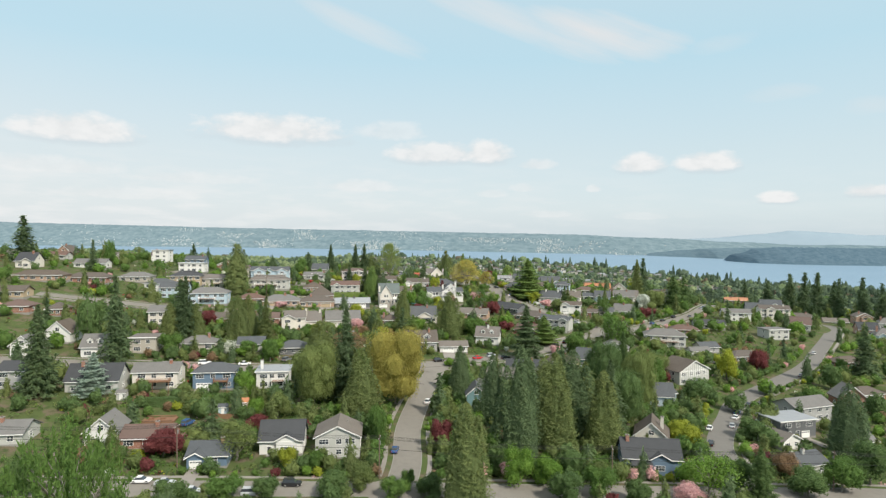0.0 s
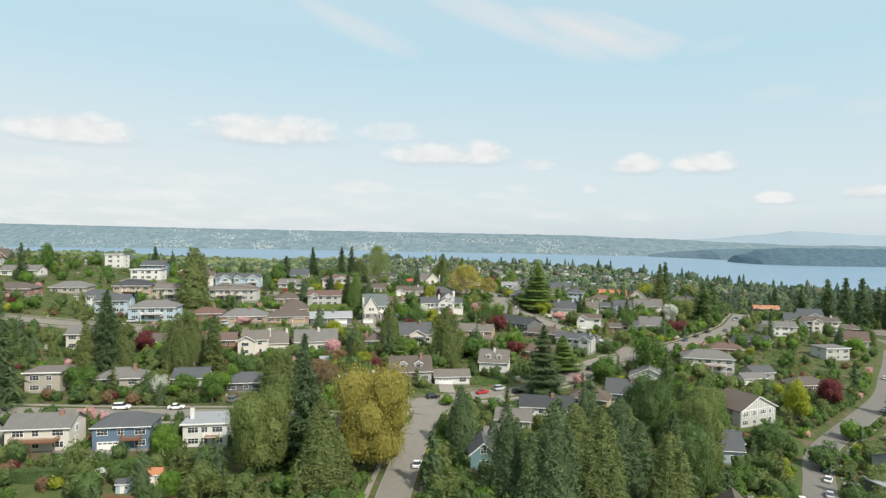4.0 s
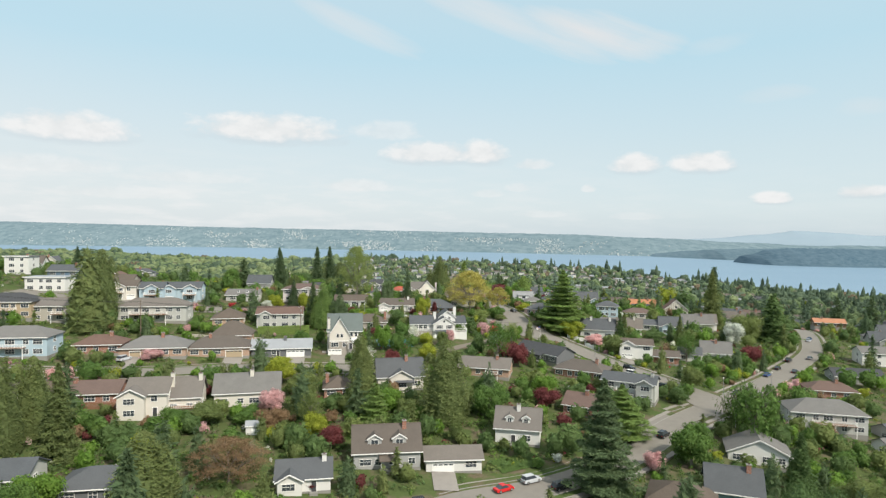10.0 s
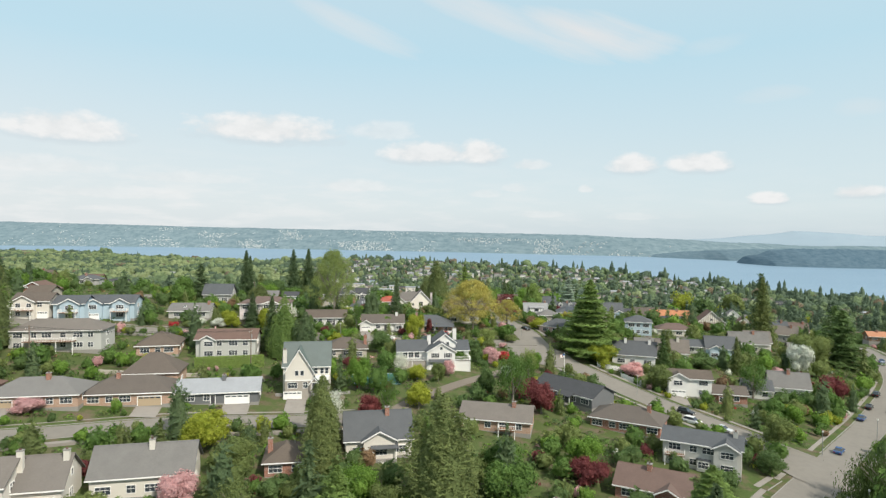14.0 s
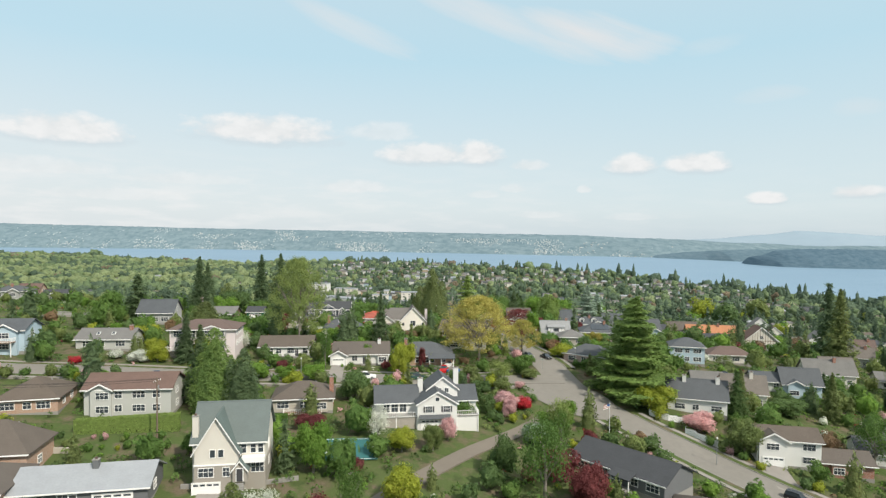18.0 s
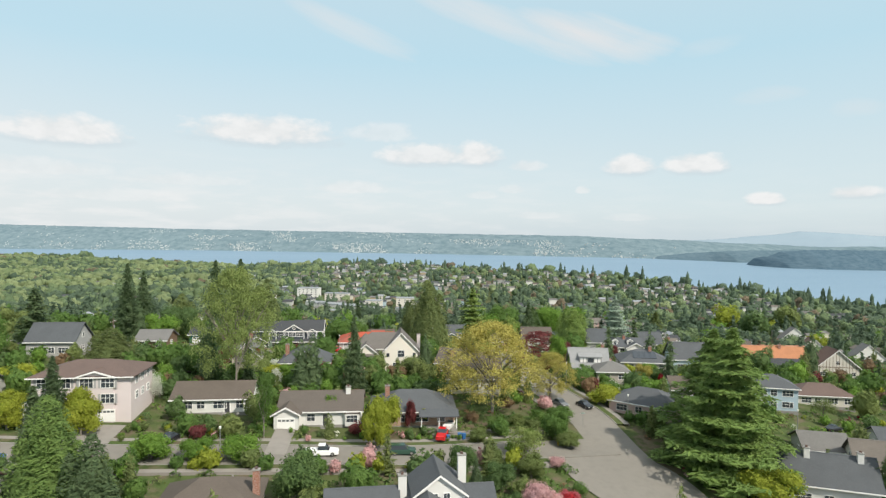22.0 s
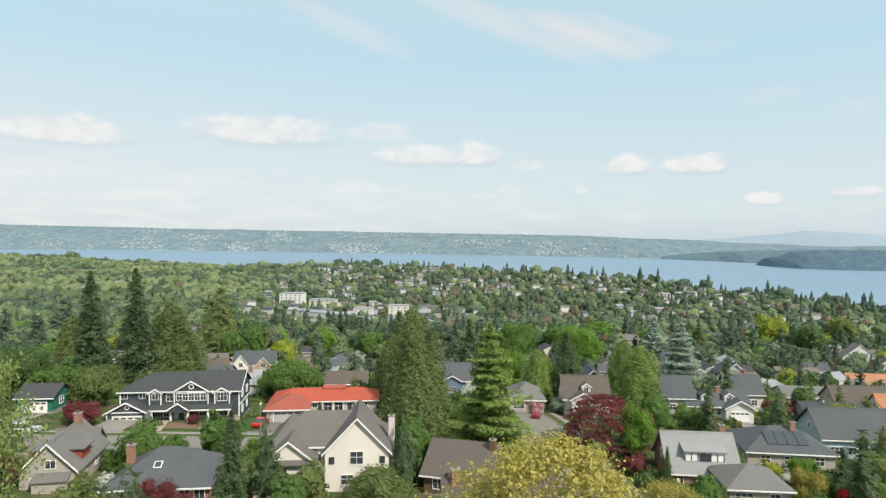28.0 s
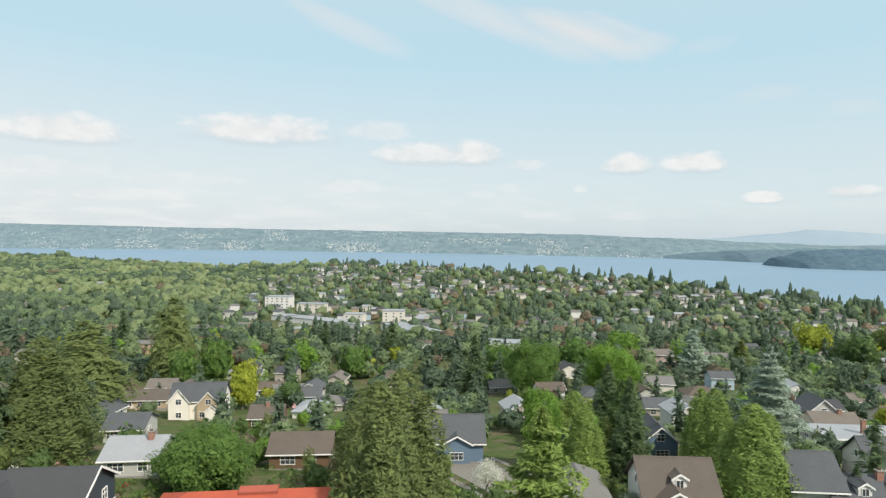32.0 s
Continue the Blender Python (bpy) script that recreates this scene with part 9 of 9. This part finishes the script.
# ---- beyond the lake ----
def ridge(name, x0, x1, y, deep, crest, mat, words, n=160, rough=1.0):
    """A far line of hills: crest(x) above the lake."""
    verts, faces = [], []
    rows = ((0.0, 0.0), (0.06, 0.10), (0.25, 0.42), (0.5, 0.72), (0.75, 0.92), (1.0, 1.0))
    for fy, fz in rows:
        for i in range(n + 1):
            x = x0 + (x1 - x0) * i / n
            wob = noise.noise(Vector((x * 0.004, fy * 3, 2))) * 5 * rough + noise.noise(Vector((x * 0.02, fy * 9, 5))) * 2.4 * rough + noise.noise(Vector((x * 0.11, fy * 40, 7))) * 2.2 * rough
            verts.append((x, y(x) + deep * fy, LAKE - 1 + crest(x) * fz + (wob * fz if fz > 0 else 0)))
    for j in range(len(rows) - 1):
        for i in range(n):
            a = j * (n + 1) + i
            faces.append((a, a + 1, a + n + 2, a + n + 1))
    return tagged(new(name, mesh_of(name, verts, faces, mat, True)), words, "hills", kind="structure")


# haze is mixed into these colours; the last number makes the land glow
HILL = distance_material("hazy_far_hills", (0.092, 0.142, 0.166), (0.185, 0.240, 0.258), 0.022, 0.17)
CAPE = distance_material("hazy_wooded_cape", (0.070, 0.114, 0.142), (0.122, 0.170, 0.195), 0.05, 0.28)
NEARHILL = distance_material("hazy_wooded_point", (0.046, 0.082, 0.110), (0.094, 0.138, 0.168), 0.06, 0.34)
MOUNT = distance_material("hazy_blue_mountains", (0.205, 0.262, 0.305), (0.23, 0.285, 0.325), 0.002, 0.20)
far_shore = lambda x: float(np.interp(x, (-4000, -1500, 0, 1100, 2500), (4450, 4300, 3800, 3250, 3100)))
far_crest = lambda x: float(np.interp(x, (-4000, -2800, -1500, 0, 700, 1300, 2000, 4000), (187, 162, 140, 121, 112, 92, 62, 50)))
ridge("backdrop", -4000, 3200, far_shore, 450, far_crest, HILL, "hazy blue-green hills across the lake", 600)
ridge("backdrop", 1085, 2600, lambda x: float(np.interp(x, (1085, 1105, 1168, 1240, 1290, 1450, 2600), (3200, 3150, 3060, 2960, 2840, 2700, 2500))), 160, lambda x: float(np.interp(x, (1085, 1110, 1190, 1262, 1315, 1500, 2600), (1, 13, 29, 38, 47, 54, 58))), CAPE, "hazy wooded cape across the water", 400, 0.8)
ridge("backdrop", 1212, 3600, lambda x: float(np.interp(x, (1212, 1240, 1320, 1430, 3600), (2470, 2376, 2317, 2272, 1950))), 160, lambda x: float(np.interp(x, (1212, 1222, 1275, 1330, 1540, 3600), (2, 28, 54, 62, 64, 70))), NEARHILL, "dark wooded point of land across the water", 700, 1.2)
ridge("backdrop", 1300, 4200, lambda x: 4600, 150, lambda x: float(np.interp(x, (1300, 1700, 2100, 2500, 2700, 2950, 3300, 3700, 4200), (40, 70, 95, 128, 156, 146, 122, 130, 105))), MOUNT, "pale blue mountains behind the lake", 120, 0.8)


def town():
    """Specks of white houses on the far shore and trees between them."""
    r = random.Random(3)
    v, f, tv, tf = [], [], [], []
    for _ in range(11000):
        x = r.uniform(-3000, 1250)
        fy = r.random() ** 1.5 * 0.85
        if r.random() > (0.05 + 0.75 * math.exp(-((x - 380) / 420) ** 2) * (fy < 0.5) + 0.34 * math.exp(-((x + 1300) / 800) ** 2) + 0.30 * math.exp(-((x + 500) / 500) ** 2)) * (1.15 - fy) * max(0.0, 0.22 + 3.4 * noise.noise(Vector((x * 0.0055, fy * 3.5, 1)))):
            continue
        z = LAKE + far_crest(x) * float(np.interp(fy, (0, 0.06, 0.25, 0.5, 0.75, 1), (0, 0.10, 0.42, 0.72, 0.92, 1)))
        y = far_shore(x) + 450 * fy
        w, h = r.uniform(1.5, 5.5) * (1 + 3 * (r.random() < 0.04)), r.uniform(-0.6, 0.9)
        bv, bf = boxes((x - w / 2, x + w / 2, y - 5, y + 5, z - 3, z + h + 1.6))
        f += [tuple(i + len(v) for i in q) for q in bf]
        v += bv
    # wall colour greyed with painted haze and given a slight glow
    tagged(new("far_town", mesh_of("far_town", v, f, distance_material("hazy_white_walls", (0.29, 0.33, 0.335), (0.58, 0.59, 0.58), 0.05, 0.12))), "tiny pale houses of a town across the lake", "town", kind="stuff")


town()

# ---- street furniture and garden details ----
POLES = [(-116, 138), (-65, 148.7), (-15.3, 149.5), (43, 152), (104, 160), (165, 168)]
for q in POLES:
    utility_pole(*q, 84)
for (ax, ay), (bx, by) in zip(POLES, POLES[1:]):
    for i in (-1.1, -0.5, 0.5, 1.1):
        wire((ax + 0.1 * i, ay + i, ground(ax, ay) + 10.45), (bx + 0.1 * i, by + i, ground(bx, by) + 10.45))
    wire((ax, ay, ground(ax, ay) + 7.6), (bx, by, ground(bx, by) + 7.6), 0.6, 0.04)
SIDE = [(-150, 330), (-100, 346), (-49, 361)]
for q in SIDE:
    utility_pole(*q, 80, 12)
for (ax, ay), (bx, by) in zip(SIDE, SIDE[1:]):
    for i in (-1.1, 0.5, 1.1):
        wire((ax, ay + i, ground(ax, ay) + 11.45), (bx, by + i, ground(bx, by) + 11.45))
for q in ((-75, 452), (4, 476)):
    utility_pole(*q, 85, 11)
for x, y, yaw in ((62, 371, 30), (83.2, 430.5, 0), (-24, 483.6, 0), (38.4, 456, 0), (98.6, 518.9, 0), (115, 575, 0), (96, 337.5, 45), (84.5, 305.6, 45), (-58, 371, 0), (-30, 398, 0), (46, 430, 0), (120, 352, 0)):
    street_lamp(x, y, yaw)
fence([(56.6, 395.6), (60.4, 393.2), (64.4, 392.4)], 1.6, WHITE, "white painted picket fence beside the street")
fence([(62.0, 386.8), (65.0, 382.4), (68.2, 377.8)], 1.5, WHITE, "white painted picket fence beside the street")
fence([(-100, 281), (-88, 285), (-76, 288)], 1.7, WOOD, "brown wooden board garden fence")
fence([(-98, 262), (-84, 266)], 1.7, WALLS["pink"], "faded pinkish wooden board fence")
fence([(-71.3, 180.1), (-66, 180.4), (-60.5, 181)], 1.6, WOOD, "weathered brown board fence behind a lawn")
fence([(20, 492), (22, 484)], 1.4, WALLS["brown"], "dark brown wooden board fence by a lawn")
hedge(-55.8, 363.9, 14, 18.5, 2.9, 1.8, "gold_conifer")
hedge(-62, 208, 10, 20, 2.0, 1.4, "green")
hedge(-33, 371, 10, 12, 1.8, 1.4, "green")
hedge(-87, 185.4, 7, 17, 2.6, 2.2, "dark_green")
hedge(-70, 192.6, 10, 15.5, 2.6, 2.4, "green")
COURT = plain("teal_court_paint", (0.032, 0.13, 0.13), 0.8)
patch("sports_court", -14.5, 361.6, 12, 13, 9, COURT, "teal painted small ball court in a garden", "court", 0.3)
for w, d, ox, oy in ((12.2, 0.1, 0, -4.1), (12.2, 0.1, 0, 4.1), (0.1, 8.2, -6.1, 0), (0.1, 8.2, 6.1, 0), (0.1, 8.2, 0, 0), (3.4, 0.1, -4.4, -1.6), (3.4, 0.1, -4.4, 1.6), (0.1, 3.2, -2.7, 0)):
    c, s = math.cos(radians(12)), math.sin(radians(12))
    patch("court_line", -14.5 + ox * c - oy * s, 361.6 + ox * s + oy * c, 12, w, d, WHITE, "white painted line on a ball court", "line", 0.31)
hoop = thing("basketball_hoop", -20.6, 360.2, ground(-20.6, 360.2) + 0.3, 282, "grey basketball hoop on a post beside the court", "basketball hoop")
part("post", tube([(0, 0, -0.3), (0, 0, 3.4)], [0.08, 0.07], 8), STEEL, hoop)
part("backboard", boxes((-0.9, 0.9, -0.55, -0.5, 2.8, 3.9)), WHITE, hoop)
part("rim", loft([[(0.23 * math.cos(a * 0.6283), -0.8 + 0.23 * math.sin(a * 0.6283), z) for a in range(10)] for z in (3.03, 3.07)]), WALLS["red"], hoop)

# flag on its pole
flag = thing("flagpole", 42.3, 380.5, ground(42.3, 380.5), 20, "white flagpole with a small striped flag", "flagpole")
part("pole", tube([(0, 0, -0.3), (0, 0, 7.6)], [0.07, 0.04], 8), WHITE, flag)
part("finial", loft([[(0.08 * k * math.cos(a), 0.08 * k * math.sin(a), z) for a in (0, 1.05, 2.1, 3.14, 4.2, 5.2)] for z, k in ((7.6, 0.6), (7.68, 1), (7.76, 0.3))]), STEEL, flag)
for i in range(6):
    z = 7.3 - i * 0.17
    part("stripe", ([(-0.05 - 1.6 * u, 0.06 * math.sin(u * 6), zz - 0.25 * u) for u in (0.0, 0.25, 0.5, 0.75, 1.0) for zz in (z, z - 0.165)], [(2 * j, 2 * j + 1, 2 * j + 3, 2 * j + 2) for j in range(4)]), WALLS["red"] if i % 2 == 0 else WHITE, flag)
part("canton", boxes((-0.75, -0.04, -0.09, -0.07, 6.75, 7.28)), CAR_PAINT["blue"], flag)

# street sign and bins
sign = thing("street_sign", 35.2, 425.5, ground(35.2, 425.5), 10, "green street name sign on a post", "sign")
part("post", tube([(0, 0, -0.3), (0, 0, 2.9)], [0.04, 0.04], 6), STEEL, sign)
part("plate", boxes((-0.45, 0.45, -0.02, 0.02, 2.6, 2.8)), WALLS["green"], sign)
part("bar", boxes((-0.36, 0.36, -0.03, -0.02, 2.67, 2.73)), WHITE, sign)
BIN = plain("blue_plastic", (0.03, 0.12, 0.30), 0.5)
for x, y in ((6.0, 412.4), (6.9, 412.5)):
    b = thing("wheeled_bin", x, y, ground(x, y) + 0.15, 10, "blue plastic wheeled bin beside a driveway", "bin", "bins")
    part("body", loft([[(-0.25 * k, -0.3 * k, z), (0.25 * k, -0.3 * k, z), (0.25 * k, 0.3 * k, z), (-0.25 * k, 0.3 * k, z)] for z, k in ((0.05, 0.8), (0.95, 1.05))]), BIN, b)
    part("lid", boxes((-0.29, 0.29, -0.34, 0.34, 0.95, 1.03)), BIN, b)
# lawns and paths before the dark blue house, and other kept lawns
PAVER = pavement_material("reddish_pavers", (0.36, 0.29, 0.25))
MULCH = plain("reddish_bark_mulch", (0.17, 0.105, 0.07), 0.95, scale=5.0)
patch("garden_bed", -38.4, 488.6, 5, 8.0, 4.6, MULCH, "reddish bark mulch bed before a porch", "garden bed", 0.12)
patch("garden_bed", -47.0, 488.2, 5, 4.4, 5.0, MULCH, "reddish bark mulch bed before a porch", "garden bed", 0.12)
patch("garden_bed", -32.2, 489.6, 5, 4.2, 3.6, MULCH, "reddish bark mulch bed before a porch", "garden bed", 0.12)
patch("lawn", -36.0, 484.8, 4, 12, 3.4, LAWN, "mown front lawn before a dark blue house", "lawn", 0.17)
patch("lawn", -47.2, 484.4, 4, 4.4, 2.8, LAWN, "mown front lawn before a dark blue house", "lawn", 0.17)
patch("lawn", -28.6, 488.6, 4, 2.8, 9.5, LAWN, "mown lawn strip beside a driveway", "lawn", 0.17)
patch("lawn", -36.0, 480.6, 4, 25, 1.2, LAWN, "mown verge between footpath and street", "lawn", 0.17)
patch("path", -43.2, 487.6, 12, 1.8, 8.0, PAVER, "reddish paved garden path to a front door", "path", 0.2)
patch("path", -33.0, 487.2, 16, 6.0, 1.0, CONCRETE, "pale curved garden path of stone", "path", 0.21)
patch("driveway", -23.5, 484.0, 5, 7.0, 5.0, ASPHALT, "grey asphalt driveway meeting the street", "driveway", 0.2)
patch("path", -36, 482.2, 4, 34, 1.5, CONCRETE, "pale concrete footpath before front gardens", "path", 0.22)
patch("lawn", -63.8, 174.4, 6, 9, 6, LAWN, "mown back lawn before a board fence", "lawn", 0.16)
patch("lawn", -79, 174.6, 6, 13, 7, LAWN, "mown back lawn with a timber terrace", "lawn", 0.16)
patch("lawn", 32.6, 503.6, -14, 6.4, 8.5, LAWN, "bright mown garden lawn", "lawn", 0.16)
patch("lawn", 10.5, 474, -10, 8, 9, LAWN, "bright mown garden lawn with a fence", "lawn", 0.16)
patch("lawn", 21.5, 425, 10, 12, 6, LAWN, "mown corner lawn beside the street", "lawn", 0.16)
patch("lawn", 20, 277, 28, 12, 6, LAWN, "mown front lawn beside the street", "lawn", 0.16)
patch("lawn", 114, 205, 15, 14, 12, LAWN, "mown lawn before a modern house", "lawn", 0.16)
patch("lawn", -12, 292, 10, 16, 8, LAWN, "mown back lawn behind a house", "lawn", 0.16)
low_wall([(-38, 345), (-28, 347), (-20, 350)], 0.7, 0.35, KERB, "low pale concrete garden wall")
low_wall([(4, 414), (14, 418), (26, 420)], 0.5, 0.5, CONCRETE, "low pale stone garden edging")
low_wall([(-86, 350), (-72, 352), (-60, 354)], 1.0, 0.3, WALLS["beige"], "pale block garden wall")

# sheds, a boat, bins and other things in gardens
def shed(x, y, yaw, w, d, h, wall, roof, words):
    s = thing("garden_shed", x, y, ground(x, y), yaw, words, "shed", "garden sheds")
    block(s, 0, d / 2, w, d, 0, h, "gx", wall, roof, d * 0.3, 0.2, 0.8)
    part("door", boxes((-0.45, 0.45, -0.06, 0.03, 0, h - 0.15)), WHITE, s)
    window(s, w * 0.32, 0, h * 0.6, 0, 0.5, 0.5, WHITE, 0)


shed(-42.0, 280.9, 10, 3.4, 2.6, 2.2, WALLS["white"], ROOFS["pale"], "small white garden shed on a lawn")
tc = thing("timber_terrace", -81.7, 175.4, ground(-81.7, 175.4), 8, "low brown timber terrace with benches on a lawn", "terrace")
part("floor", boxes((-4.5, 4.5, -2.6, 2.6, -0.4, 0.45)), WOOD, tc)
for y in (-2.3, 2.3):
    part("bench", boxes((-4.2, 4.2, y - 0.22, y + 0.22, 0.75, 0.87)), WOOD, tc)
    for x in (-3.8, 0, 3.8):
        part("leg", boxes((x - 0.06, x + 0.06, y - 0.18, y + 0.18, 0.45, 0.75)), WOOD, tc)
for x in (-2.2, 1.0):
    part("planter", boxes((x - 0.6, x + 0.6, -0.5, 0.5, 0.45, 1.05)), WOOD, tc)
shed(-66.5, 183.9, 8, 2.6, 2.2, 2.1, WALLS["light blue"], ROOFS["slate"], "small blue playhouse in a garden")
shed(-99.0, 186.9, 8, 2.8, 2.4, 2.3, WALLS["light grey"], ROOFS["grey"], "small grey shed beside a hedge")
shed(-62.0, 188.0, 8, 3.6, 3.0, 2.4, WALLS["tan"], ROOFS["orange tile"], "small tan shed with an orange roof")
um = thing("patio_umbrella", -34.0, 278.1, ground(-34.0, 278.1), 0, "open teal patio umbrella over a lawn", "umbrella")
part("pole", tube([(0, 0, -0.2), (0, 0, 2.4)], [0.03, 0.03], 6), STEEL, um)
part("canopy", ([(1.5 * math.cos(i * 0.7854), 1.5 * math.sin(i * 0.7854), 1.95) for i in range(8)] + [(0, 0, 2.5)] + [(1.5 * math.cos(i * 0.7854), 1.5 * math.sin(i * 0.7854), 1.8) for i in range(8)],
                [(i, (i + 1) % 8, 8) for i in range(8)] + [(9 + i, 9 + (i + 1) % 8, (i + 1) % 8, i) for i in range(8)]), COURT, um)
bt = thing("boat", 7.4, 417.8, ground(7.4, 417.8) + 0.6, 70, "small white boat parked on a driveway", "boat")
part("hull", loft([[(x, -w, 0.9), (x, -w * 0.7, 0.2), (x, 0, 0.0 + z), (x, w * 0.7, 0.2), (x, w, 0.9)] for x, w, z in ((-2.2, 0.75, 0), (0, 0.9, 0), (1.4, 0.65, 0.1), (2.4, 0.06, 0.6))]), WHITE, bt)
part("windscreen", boxes((0.3, 0.4, -0.6, 0.6, 0.9, 1.35)), GLASS, bt)
part("trailer", boxes((-2.0, 2.2, -0.5, 0.5, -0.35, -0.15)), STEEL, bt)
for sy in (-0.75, 0.75):
    wl = part("wheel", CAR_MESH["saloon"][3], None, bt)
    wl.matrix_basis = pose(-0.6, sy, -0.25)
for x, y in ((9.1, 413.7), (9.9, 413.7)):
    b = thing("wheeled_bin", x, y, ground(x, y) + 0.15, 10, "blue plastic wheeled bin beside a driveway", "bin", "bins")
    part("body", loft([[(-0.3 * k, -0.35 * k, z), (0.3 * k, -0.35 * k, z), (0.3 * k, 0.35 * k, z), (-0.3 * k, 0.35 * k, z)] for z, k in ((0.05, 0.8), (1.0, 1.05))]), BIN, b)
    part("lid", boxes((-0.34, 0.34, -0.4, 0.4, 1.0, 1.08)), BIN, b)
hy = thing("fire_hydrant", 27.8, 414.5, ground(27.8, 414.5), 0, "yellow fire hydrant on a street corner", "hydrant")
HYDRANT = plain("yellow_hydrant_paint", (0.55, 0.38, 0.04), 0.5)
part("barrel", loft([[(r * math.cos(a * 0.785), r * math.sin(a * 0.785), z) for a in range(8)] for z, r in ((-0.2, 0.16), (0.1, 0.16), (0.12, 0.12), (0.62, 0.12), (0.66, 0.16), (0.8, 0.06))]), HYDRANT, hy)
part("outlet", boxes((-0.22, 0.22, -0.06, 0.06, 0.42, 0.54)), HYDRANT, hy)
